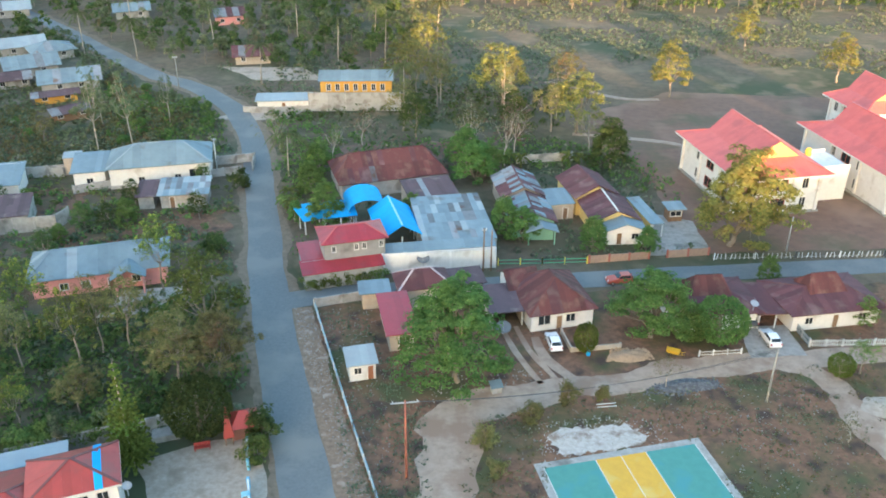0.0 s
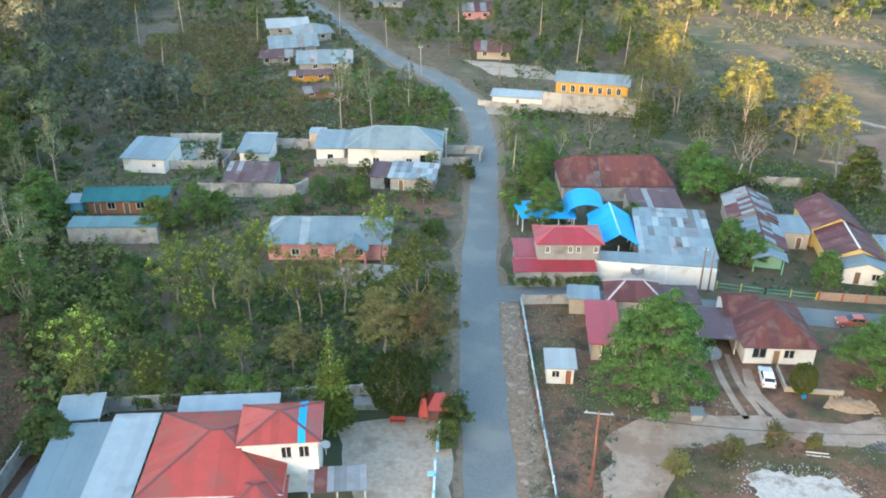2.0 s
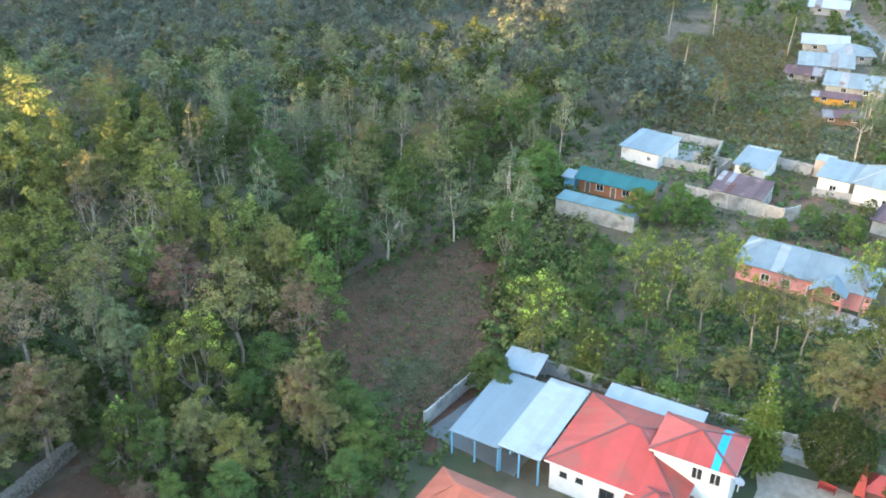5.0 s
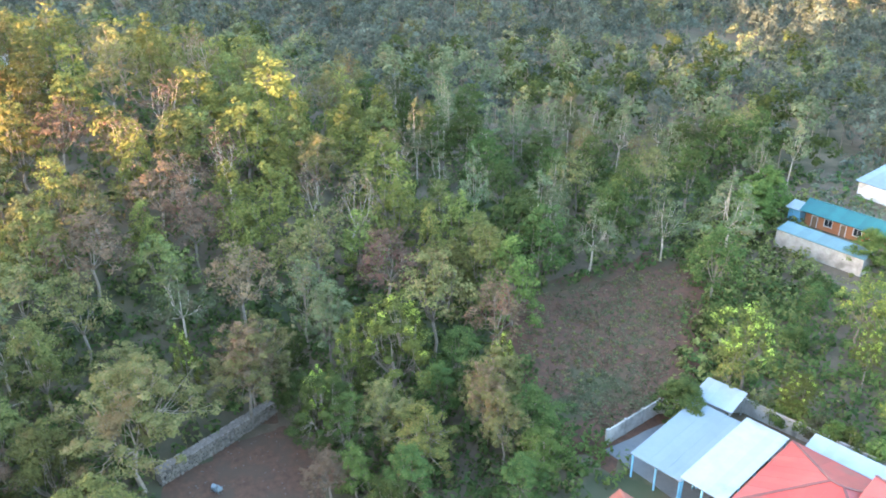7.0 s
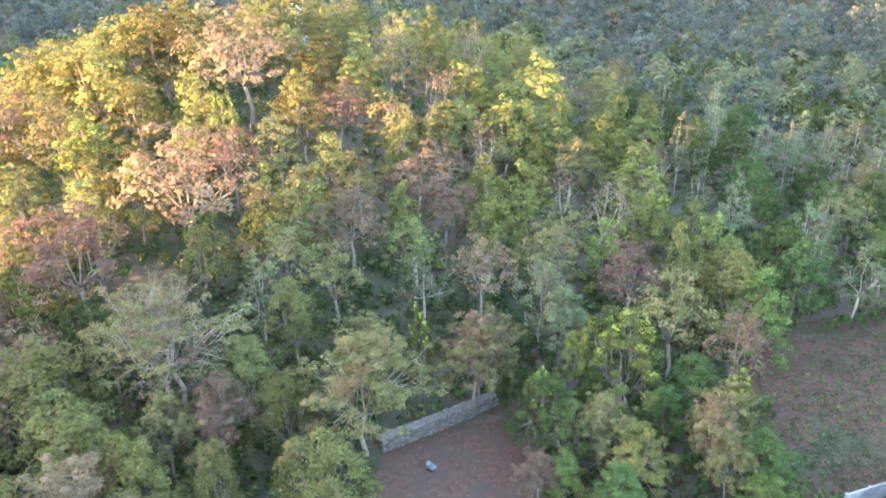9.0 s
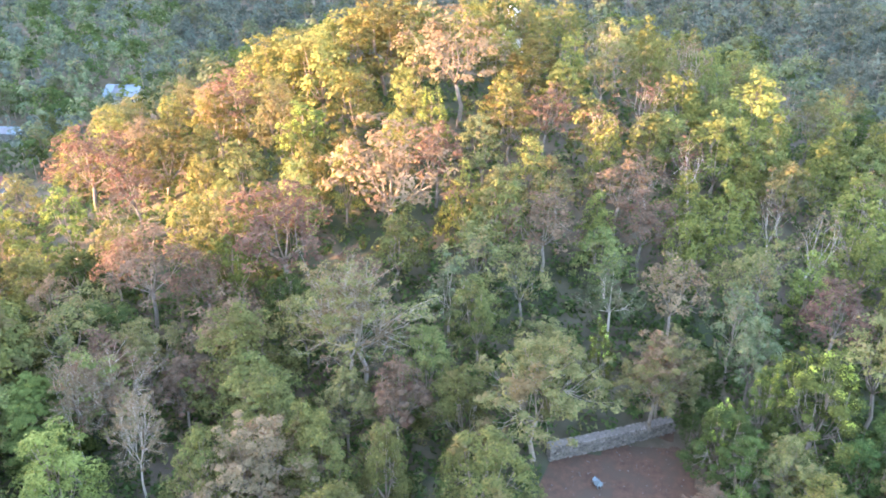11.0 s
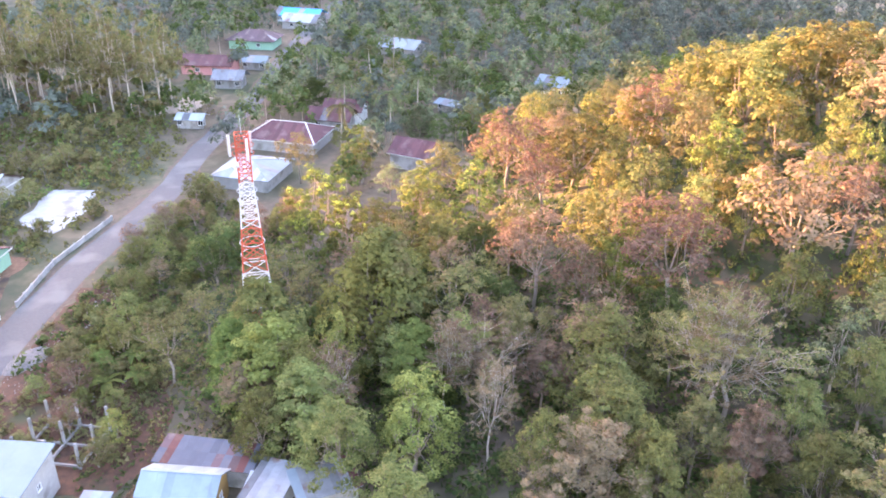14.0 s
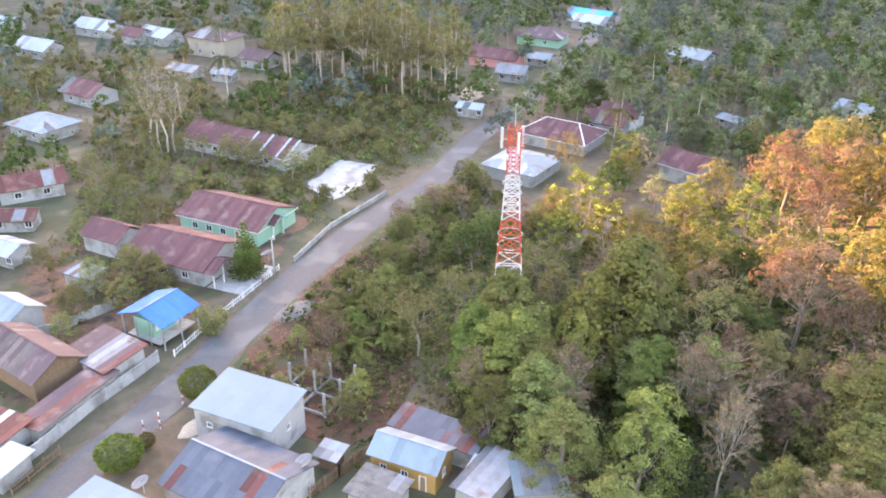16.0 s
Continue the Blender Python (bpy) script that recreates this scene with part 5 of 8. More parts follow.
    p[:, 2] -= droop * r[:, 0] * rnd.uniform(0, 1.2, n) * np.linalg.norm(d[:, :2], axis=1)
    out = c - np.array([lean[0], lean[1], H * 0.55])
    out /= np.linalg.norm(out, axis=1)[:, None]
    nrm = d * 0.75 + out * 0.55 + rnd.normal(size=(n, 3)) * 0.3 + np.array([0, 0, 0.35])
    nrm /= np.linalg.norm(nrm, axis=1)[:, None]
    u = np.cross(nrm, rnd.normal(size=(n, 3)))
    u /= np.linalg.norm(u, axis=1)[:, None]
    v = np.cross(nrm, u)
    s = size * rnd.uniform(0.6, 1.3, (n, 1))
    leaves = Geo()
    leaves.v = np.stack([p - u * s, p + u * s * 0.7 + v * s * 0.62, p + u * s * 0.7 - v * s * 0.62], 1).reshape(-1, 3).tolist()
    leaves.f = [(3 * i, 3 * i + 1, 3 * i + 2) for i in range(n)]
    tips = None
    if kind in ("tuft", "vase"):  # young leaves stand in upright tufts on the highest clumps
        top = [i for i in range(clumps) if ends[i][2] > 0.55 * H and rnd.uniform() < 0.45]
        tips = leaf_cloud(rnd, [ends[i] + np.array([0, 0, radii[i] * 0.75]) for i in top], [0.55] * len(top), 40 if fine else 18, 0.15 if fine else 0.22, 1.0)
    return g, leaves, bark, tips


def free(x, y, pad=0.0):
    for c in CLEAR:
        if c[0] == "disc":
            if (x - c[1]) ** 2 + (y - c[2]) ** 2 < (c[3] + pad) ** 2:
                return False
        elif c[0] == "box":
            a = radians(c[3])
            dx, dy = x - c[1], y - c[2]
            if abs(dx * math.cos(a) + dy * math.sin(a)) < c[4] + pad and abs(-dx * math.sin(a) + dy * math.cos(a)) < c[5] + pad:
                return False
        elif inside(x, y, c[1]):
            return False
    return True


def inside(x, y, poly):
    r = False
    for i in range(len(poly)):
        (x1, y1), (x2, y2) = poly[i], poly[i - 1]
        if (y1 > y) != (y2 > y) and x < (x2 - x1) * (y - y1) / (y2 - y1) + x1:
            r = not r
    return r


def scatter(poly, step, seed, jitter=0.45, anywhere=False):
    rnd = random.Random(seed)
    xs, ys = [p[0] for p in poly], [p[1] for p in poly]
    out = []
    x = min(xs)
    while x < max(xs):
        y = min(ys)
        while y < max(ys):
            px, py = x + rnd.uniform(-jitter, jitter) * step, y + rnd.uniform(-jitter, jitter) * step
            if inside(px, py, poly) and (anywhere or free(px, py)):
                out.append((px, py, rnd.random(), rnd.random()))
            y += step
        x += step
    return out

# ---- open ground kept clear ----
clearing = [(-95, 56), (-93, 83), (-84, 79), (-66, 58), (-63, 51), (-70, 47), (-86, 49)]
CLEAR.append(("poly", clearing))
patch("clearing", "rough clearing with dry grass and low scrub", [(-97, 49), (-99, 84), (-84, 84), (-64, 62), (-58, 46), (-70, 43), (-86, 47)], LITTER, 0.03, rag=1.5)
dug = [(-84, 15.5), (-77.6, 1.6), (-66, -1), (-58, 3), (-60, 15), (-72, 18)]
CLEAR.append(("poly", [(-84.5, 16.5), (-77.8, 0.5), (-66, -3), (-44, -4), (-46, 13), (-60, 17), (-72, 19)]))
patch("clearing", "bare brown plot beside a rough stone wall", dug, RED_SOIL, 0.03, rag=0.8)
yard = [(-18, 66), (-19.5, 104), (-2, 92), (9, 93), (27, 94), (47, 95), (70, 95), (75, 60), (40, 50), (0, 50), (-10, 60)]
CLEAR.append(("poly", yard))
patch("yard", "brown soil of the sports ground and yards", [(-12, 50), (-13, 67), (-16, 80), (-19.5, 104), (-6, 106), (10, 108), (60, 112), (80, 112), (85, 60), (60, 48)], SOIL, 0.02, rag=0.8)

PAVED = [(-68.0, -145.7), (-79.5, -154.1), (-84.7, -146.7), (-76.2, -138.5), (-68.5, -135.5), (-66.5, -139.1)]
CLEAR.append(("poly", PAVED))
CLEAR.append(("poly", [(-36, -116), (-43.5, -121), (-47.6, -116.4), (-39.5, -110.6)]))
CLEAR.append(("poly", [(-18, -108), (-22, -118), (-32, -124), (-46, -122), (-46, -112), (-30, -100)]))
FOREST = [(-44, -36), (-46, -14), (-50, 0), (-48, 18), (-52, 36), (-60, 46), (-66, 50), (-82, 84), (-106, 92), (-108, 125), (-125, 160), (-175, 185), (-215, 120), (-215, -40), (-190, -95), (-150, -98), (-112, -92), (-86, -96), (-74, -100), (-52, -82), (-50, -68)]
mast_ground = [(-69, -80), (-61, -84), (-52, -72), (-58, -66)]
CLEAR.append(("poly", mast_ground))
CLEAR.append(("poly", [(-90, -106), (-118, -114), (-136, -128), (-128, -146), (-100, -136)]))
CLEAR.append(("poly", [(-118, -95), (-128, -90), (-142, -98), (-144, -112), (-130, -114)]))


# trees of the wood that can be told apart: place, height, crown radius
for x, y, H, R in ((-106.5, -22.9, 22.0, 9.6), (-97.9, -35.0, 19.4, 8.3), (-106.7, -1.3, 13.6, 5.8), (-130.4, -2.4, 13.5, 5.0), (-116.2, 8.8, 13.6, 5.8), (-109.3, 12.1, 13.5, 5.2), (-97.0, 15.2, 13.5, 5.0), (-82.6, -38.5, 14.0, 6.0), (-93.1, -52.7, 16.6, 7.0), (-120.5, -74.9, 17.4, 7.4), (-114.8, -64.7, 13.5, 5.1), (-83.7, 13.3, 13.5, 4.0), (-137.1, -16.9, 20.9, 8.9), (-61.3, -27.0, 13.5, 5.5), (-137.3, -55.7, 15.5, 6.6)):
    wood_tree("vase", x, y, H, R, LEAF_RUST, "spreading pale-limbed tree with thin rusty pink leaves")
for x, y, H, R in ((-99.9, -10.1, 13.5, 5.2), (-95.8, -3.7, 13.5, 4.3), (-76.2, -0.7, 16.6, 7.1), (-82.0, 12.4, 13.5, 5.3), (-99.7, 24.0, 13.5, 4.6), (-78.2, -46.3, 13.5, 4.6), (-81.7, -57.8, 13.5, 4.9), (-144.5, 6.4, 13.9, 5.9)):
    wood_tree("vase", x, y, H, R, LEAF_OLIVE, "spreading pale-limbed tree with thin olive leaves")
for x, y, H, R in ((-139.2, 12.6, 13.5, 4.8), (-124.8, 20.1, 13.5, 4.4), (-115.5, 30.6, 13.5, 3.8), (-64.5, -41.2, 13.5, 3.4), (-69.2, -50.9, 13.5, 3.7), (-57.7, -57.1, 13.5, 3.9), (-129.4, 5.5, 13.5, 4.9)):
    wood_tree("bare", x, y, H, R, LEAF_RUST, "nearly leafless tree with bleached spreading limbs")
for x, y, H, R in ((-118.2, -4.6, 13.5, 4.0), (-139.8, -40.6, 17.4, 7.4), (-147.5, -31.4, 17.9, 7.6), (-146.6, -52.7, 16.2, 6.9), (-113.7, -35.3, 13.5, 4.0), (-113.5, -52.3, 13.5, 4.0), (-143.3, -48.3, 16.9, 7.2), (-149.3, -38.6, 17.1, 7.3), (-155.0, -30.5, 16.2, 6.9), (-132.4, -57.1, 13.5, 5.5), (-124.2, -64.0, 14.8, 6.3), (-133.3, -33.7, 13.5, 5.7), (-140.0, -82.6, 13.5, 4.5), (-103.8, -50.9, 13.5, 4.6), (-102.3, 44.3, 13.5, 2.5)):
    wood_tree("leafy", x, y, H, R, LEAF_YELLOW_SUNLIT, "broad-crowned tree in sunlit gold leaf colour on the wooded hill")
for x, y, H, R in ((-126.9, -19.7, 13.5, 3.6), (-124.4, -39.7, 13.5, 5.4), (-85.0, 6.1, 13.5, 2.2), (-121.1, -39.1, 13.6, 5.8), (-92.6, -93.9, 15.5, 6.6), (-109.0, -73.0, 13.5, 4.4), (-106.1, -82.7, 13.5, 4.8), (-90.2, -85.2, 13.5, 4.9), (-82.3, -87.3, 13.5, 4.8)):
    wood_tree("tuft", x, y, H, R, LEAF_LIME, "green tree with bright lime leaf tufts")
for x, y, H, R in ((-142.2, 19.7, 14.5, 6.2), (-140.9, 32.2, 17.5, 7.4), (-130.3, 24.5, 15.2, 6.4), (-114.1, 23.5, 13.7, 5.8), (-106.9, 18.2, 13.5, 4.3), (-119.7, 43.2, 15.9, 6.8), (-131.7, 40.1, 13.6, 5.8), (-110.2, 42.2, 13.5, 4.7), (-70.5, -63.9, 18.9, 8.0), (-57.9, -46.5, 13.7, 5.8), (-83.7, -66.2, 13.5, 4.8), (-63.0, -62.0, 13.5, 3.8)):
    wood_tree("lush", x, y, H, R, LEAF_LUSH, "lush light green tree with drooping foliage")
for x, y, H, R in ((-101.4, -20.9, 13.5, 4.5), (-81.4, -13.8, 13.5, 4.2), (-90.1, -8.5, 13.5, 3.8), (-65.0, -21.8, 13.5, 4.7), (-64.3, -14.9, 13.5, 3.4), (-130.7, 4.7, 13.5, 4.1), (-66.2, -22.8, 13.5, 3.2), (-60.4, -32.7, 13.5, 4.1), (-56.3, -61.6, 13.5, 5.0), (-116.6, -47.6, 13.5, 5.3), (-64.8, -5.4, 13.5, 5.4), (-79.9, -33.9, 15.8, 6.7), (-69.0, -28.5, 13.5, 5.5), (-74.2, -30.8, 13.5, 5.5), (-50.7, -50.5, 13.5, 4.8), (-74.7, -7.9, 13.5, 4.6), (-71.4, -48.8, 13.5, 4.7)):
    wood_tree("leafy", x, y, H, R, LEAF_MOSS, "dense dark olive-green broad-crowned tree")
for x, y, H, R in ((-94.0, -12.7, 13.5, 4.6), (-96.8, 7.8, 13.5, 4.7), (-109.7, 66.9, 13.5, 5.5), (-97.2, 68.7, 13.5, 5.2), (-103.2, 65.4, 13.5, 4.0), (-95.9, 81.3, 13.5, 4.3), (-92.8, 91.7, 15.3, 6.5), (-143.3, 73.9, 13.5, 5.0), (-145.7, 93.5, 13.5, 4.8), (-129.1, 112.2, 13.5, 5.3)):
    wood_tree("slim", x, y, H, R, LEAF_SAGE, "slender grey-green tree on a pale trunk")

# the stand between the bare plot and the clearing, and one great tree below the brow
for form, leaf, text, spots in (
        ("tuft", LEAF_LIME, "green tree with bright lime leaf tufts", ((-79.9, 29.7, 15, 6.9), (-80.1, 24.2, 13.5, 3.0), (-71.4, 39.6, 12.5, 2.6), (-75.1, 18.4, 11.5, 2.3))),
        ("tuft", LEAF_DARK, "dense dark green tree with tufted leaves", ((-73.9, 18.9, 11.5, 4.9), (-70.6, 20.7, 11, 3.0))),
        ("tuft", LEAF_YELLOW_SUNLIT, "yellow-leaved tree on pale forking limbs", ((-66.2, 27.4, 9.5, 4.8),)),
        ("vase", LEAF_OLIVE, "spreading pale-limbed tree with thin olive leaves", ((-85.6, 37.2, 16.5, 5.8), (-69.4, 36.9, 11.5, 4.0), (-63.7, 35.8, 10, 3.0), (-70.6, 24.4, 10.5, 3.5))),
        ("vase", LEAF_RUST, "spreading pale-limbed tree with thin rusty pink leaves", ((-81.2, 43.5, 14, 4.2), (-67.7, 35.9, 11, 2.6), (-97.3, 35.8, 14, 6.0), (-66.6, 17.1, 6.5, 2.8))),
        ("leafy", LEAF_DARK, "dense dark green broad-crowned tree", ((-65.0, 40.5, 9, 4.2), (-77.3, 36.9, 11, 3.9))),
        ("leafy", LEAF_MOSS, "dense olive-green broad-crowned tree", ((-94.2, 48.9, 15, 5.0),)),
        ("lush", LEAF_GREEN, "young light green tree with drooping leaves", ((-60.7, 38.9, 7, 3.9), (-65.8, 19.6, 7.5, 2.8))),
        ("bare", LEAF_OLIVE, "large half-leafless tree on a pale trunk", ((-84.3, -21.7, 19.4, 8.3),)),
        ("bare", LEAF_RUST, "half-leafless tree with rusty leaves", ((-82.9, -23.0, 17.4, 6.6),)),
        ("vase", LEAF_SAGE, "thin grey-green tree with pale leaf clusters", ((-87.7, 23.8, 14, 3.5), (-92.9, 22.5, 14, 3.8)))):
    for x, y, H, R in spots:
        wood_tree(form, x, y, H, R, leaf, text)


def mixed(x, y, r, r2):
    """Which tree grows where in the wood: drier to the south, sunlight put into gold leaves on the brow, slender and
    grey-green to the north.
    """
    if y > 52:
        return ("slim", LEAF_SAGE) if r < 0.55 else (("vase", LEAF_OLIVE) if r < 0.66 else ("leafy", LEAF_DARK))
    if x < -112 and y < 0:  # the brow of the hill
        return ("leafy", LEAF_YELLOW_SUNLIT) if r < 0.42 else (("vase", LEAF_RUST) if r < 0.62 else (("leafy", LEAF_OLIVE) if r < 0.85 else ("tuft", LEAF_YELLOW_SUNLIT)))
    if x < -100:  # the green hollow behind it
        return ("lush", LEAF_LUSH) if r < 0.45 else (("leafy", LEAF_MOSS) if r < 0.7 else (("vase", LEAF_OLIVE) if r < 0.85 else ("bare", LEAF_RUST)))
    if r < 0.2:
        return "vase", LEAF_RUST
    if r < 0.42:
        return "vase", LEAF_OLIVE
    return ("leafy", LEAF_DARK) if r2 < 0.4 else (("leafy", LEAF_MOSS) if r2 < 0.8 else ("lush", LEAF_GREEN))


NAMES = {"vase": "dry woodland tree with thinning leaves on pale limbs", "bare": "nearly leafless pale-limbed woodland tree", "tuft": "woodland tree with bright tufted foliage",
         "leafy": "dense broad-crowned woodland tree", "lush": "light green woodland tree with drooping leaves", "slim": "tall slender grey-green woodland tree"}
far_spots = []
for x, y, r, r2 in scatter(FOREST, 6.65, 4):
    d = math.hypot(x, y)
    if d < 50 or any((x - q[0]) ** 2 + (y - q[1]) ** 2 < (q[2] * 0.62 + 2.0) ** 2 for q in GROWN):
        continue
    if d > 172:
        far_spots.append((x, y, r, r2))
        continue
    kind, leaf = mixed(x, y, r, r2)
    if x > -92 and 12 < y < 50:  # understorey below the large trees
        wood_tree("leafy", x, y, 6.5 + 2.5 * r2, 2.6 + r, LEAF_DARK, "low dark green tree under taller crowns")
        continue
    wood_tree(kind, x, y, (10.5 + 4.5 * r2 if y > -55 else 9.0 + 3.0 * r2) + (2.5 if kind == "slim" else 0), 3.6 + 1.6 * r if kind != "slim" else 2.9 + r, leaf, NAMES[kind])


# woods too far off to tell one tree from the next
def far_wood(name, label, spots, leaf, seed, size=1.0):
    rnd = np.random.RandomState(seed)
    if not spots:
        return
    cs, rs, out = [], [], []
    trunks = Geo()
    for x, y, r, r2 in spots:
        z = float(height(x, y))
        h = (7.5 + 7 * r) * size
        trunks.tube([(x, y, z - 0.3), (x, y, z + h * 0.5)], [0.16, 0.08], 4)
        for k in range(13):
            a, q = rnd.uniform(0, 6.28), 3.7 * size * math.sqrt(rnd.uniform(0.02, 1))
            cs.append((x + math.cos(a) * q, y + math.sin(a) * q, z + h * (0.94 - 0.55 * (q / (3.7 * size)) ** 2 - rnd.uniform(0, 0.14))))
            rs.append(rnd.uniform(1.1, 1.7) * size)
            out.append((math.cos(a) * q / 3.7, math.sin(a) * q / 3.7, 0.5))
    ob = part(name, leaf_cloud(rnd, cs, rs, 16, 0.56, out=out), leaf)
    tagged(ob, label, "trees", kind="stuff")
    t = part("far_trunks", trunks, BARK)
    tagged(t, "thin trunks of the distant wood", "trunks", kind="stuff")


def split_far(spots, label, seed, leaves, size=1.0):
    for i, leaf in enumerate(leaves):
        far_wood("far_wood", label, [s for s in spots if int(s[2] * 997) % len(leaves) == i], leaf, seed + i, size)


# Shade behind the hill and blue haze are put into the leaf colours.
split_far([s for s in far_spots if s[1] > 35], "shaded tree tops behind the wooded hill", 15, (LEAF_DARK, LEAF_SAGE, LEAF_HAZE, LEAF_SAGE))
split_far([s for s in far_spots if s[1] <= 35], "crowded tree tops of the distant wooded hill", 11, (LEAF_DARK, LEAF_GREEN, LEAF_OLIVE, LEAF_MOSS, LEAF_SAGE))
FAR_W = [(-215, 190), (-175, 185), (-125, 162), (-108, 128), (-110, 172), (-140, 190), (-165, 230), (-200, 330), (-350, 250), (-370, 0), (-350, -180), (-300, -140), (-186, -90), (-215, -40), (-215, 120)]
split_far(scatter(FAR_W, 7.6, 5), "hazy distant wood beyond the hill", 21, (LEAF_HAZE, LEAF_SAGE, LEAF_HAZE, LEAF_HAZE), 1.0)
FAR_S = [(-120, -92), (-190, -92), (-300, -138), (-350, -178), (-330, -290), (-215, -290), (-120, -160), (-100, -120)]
split_far(scatter(FAR_S, 7.2, 6), "hazy trees between the houses of the valley", 31, (LEAF_DARK, LEAF_HAZE, LEAF_SAGE), 0.9)
FAR_SE = [(-120, -165), (-215, -290), (-150, -340), (10, -330), (20, -170), (-60, -185)]
split_far(scatter(FAR_SE, 8.5, 7), "garden trees between distant houses", 41, (LEAF_DARK, LEAF_OLIVE, LEAF_HAZE), 0.75)
FAR_N = [(-165, 240), (-60, 225), (-30, 216), (-12, 232), (0, 300), (170, 285), (180, 350), (-60, 360), (-210, 345)]
split_far(scatter(FAR_N, 8.0, 8), "low trees and scrub beyond the village", 51, (LEAF_DARK, LEAF_SAGE), 0.65)

G5X = [(-24, -120), (-52, -140), (-62, -132), (-98, -150), (-120, -170), (-115, -230), (-40, -250), (0, -220), (2, -125)]

# undergrowth on the floor of the wood
def undergrowth(label, poly, step, seed, leaf, size=1.0, per=18, z_up=0.7, far=175):
    rnd = np.random.RandomState(seed)
    spots = [p for p in scatter(poly, step, seed) if 58 < math.hypot(p[0], p[1]) < far]
    c = [(x + rnd.normal() * 0.5, y + rnd.normal() * 0.5, float(height(x, y)) + z_up * size * rnd.uniform(0.5, 1.6)) for x, y, r, r2 in spots]
    ob = part("undergrowth", leaf_cloud(rnd, c, rnd.uniform(0.8, 1.5, len(c)) * size, per, 0.36 * size), leaf)
    tagged(ob, label, "undergrowth", kind="stuff")


undergrowth("dense shaded undergrowth on the floor of the wood", FOREST, 2.3, 61, LEAF_DARK, 1.15)
G1 = [(-84, 84), (-66, 60), (-60, 72), (-34, 76), (-24, 84), (-28, 104), (-38, 106), (-62, 100), (-80, 100)]
undergrowth("dark green shrubs and weeds under the plot trees", G1, 1.9, 63, LEAF_DARK, 1.15, 20)
undergrowth("lighter green shrubs under the plot trees", G1, 5.5, 64, LEAF_MOSS, 1.2, 22, 0.9)
undergrowth("leafy shrubs between the clearing and the plots", [(-108, 96), (-98, 86), (-84, 81), (-66, 60), (-60, 64), (-62, 76), (-80, 100), (-84, 106), (-106, 124)], 2.0, 53, LEAF_MOSS, 1.1, 20)
undergrowth("dark brush at the foot of the slim trees", [(-108, 100), (-98, 84), (-90, 82), (-72, 66), (-64, 66), (-80, 96), (-104, 120)], 2.2, 52, LEAF_DARK, 1.1, 20)
undergrowth("green shrubs along the outside of the road bend", [(-44, 163), (-46, 182), (-58, 196), (-78, 196), (-70, 176)], 2.6, 65, LEAF_GREEN, 1.25, far=260)
undergrowth("olive brush on the slope above the white house", [(-110, 150), (-70, 158), (-52, 162), (-66, 190), (-86, 204), (-118, 190)], 2.4, 66, BRUSH, 1.1, far=260)
undergrowth("roadside thicket of dusty shrubs", [(-44, -92), (-40, -100), (-72, -118), (-104, -133), (-100, -98), (-74, -100), (-56, -86)], 2.2, 67, LEAF_DARK, 1.1)
undergrowth("dry brush between the huts and the mast", [(-40, -74), (-52, -66), (-60, -84), (-48, -94)], 2.0, 68, LEAF_OLIVE, 0.8)
undergrowth("shaded brush of the distant woods", FAR_W, 4.6, 54, LEAF_HAZE, 2.0, per=14, far=330)
undergrowth("dark saplings and bushes that close the wood round the bare plot", [(-104, -40), (-104, 50), (-72, 47), (-57, 40), (-58, 18), (-84, 18), (-86, 0), (-56, -4), (-52, -40)], 2.0, 50, LEAF_DARK, 1.05)
undergrowth("green bushes behind the garden wall", [(-66, 44), (-58, 40), (-55, 47), (-62, 50)], 1.6, 49, LEAF_GREEN, 0.9)
undergrowth("dark saplings and brush on the southern slope of the wood", [(-104, -40), (-52, -40), (-46, -58), (-66, -72), (-104, -86)], 2.0, 48, LEAF_DARK, 1.05)
undergrowth("dry brown saplings and brush under the trees", FOREST, 4.6, 62, LEAF_OLIVE, 1.0)

undergrowth("green shrubs along the road beside the rusty roof", [(-33, 118), (-38, 150), (-46, 186), (-32, 188), (-16, 172), (-23, 158), (-25, 140), (-22, 120)], 2.3, 69, LEAF_SHADE, 1.1, far=260)
undergrowth("dark shrubs below the classroom block", [(-44, 182), (-12, 186), (24, 178), (28, 205), (-8, 212), (-14, 190), (-40, 196)], 3.0, 70, LEAF_DARK, 1.1, far=260)
undergrowth("garden shrubs behind the roofs of the side street", [(-24, 160), (4, 160), (30, 152), (44, 138), (42, 158), (26, 172), (-10, 172)], 2.6, 60, LEAF_SHADE, 1.0, far=260)
undergrowth("brown and olive brush on the slope behind the sheds", [(-114, 150), (-86, 156), (-62, 160), (-54, 184), (-76, 206), (-100, 226), (-150, 240), (-150, 205)], 2.1, 56, LEAF_OLIVE, 1.15, far=290)
undergrowth("low green bushes among the village plots", [(-110, 128), (-84, 124), (-60, 118), (-36, 126), (-36, 146), (-62, 142), (-88, 158), (-112, 150)], 4.2, 59, LEAF_SHADE, 1.0, far=260)
undergrowth("dusty garden bushes beside the second road", G5X, 3.4, 58, LEAF_OLIVE, 1.2, far=330)
undergrowth("leafy bushes on the open land beside the second road", [(-60, -127), (-100, -147), (-128, -168), (-112, -204), (-70, -182), (-56, -150)], 3.2, 55, LEAF_MOSS, 1.4, far=330)
undergrowth("green garden bushes in the hazy valley", G5X, 5.0, 57, LEAF_GREEN, 1.3, far=330)

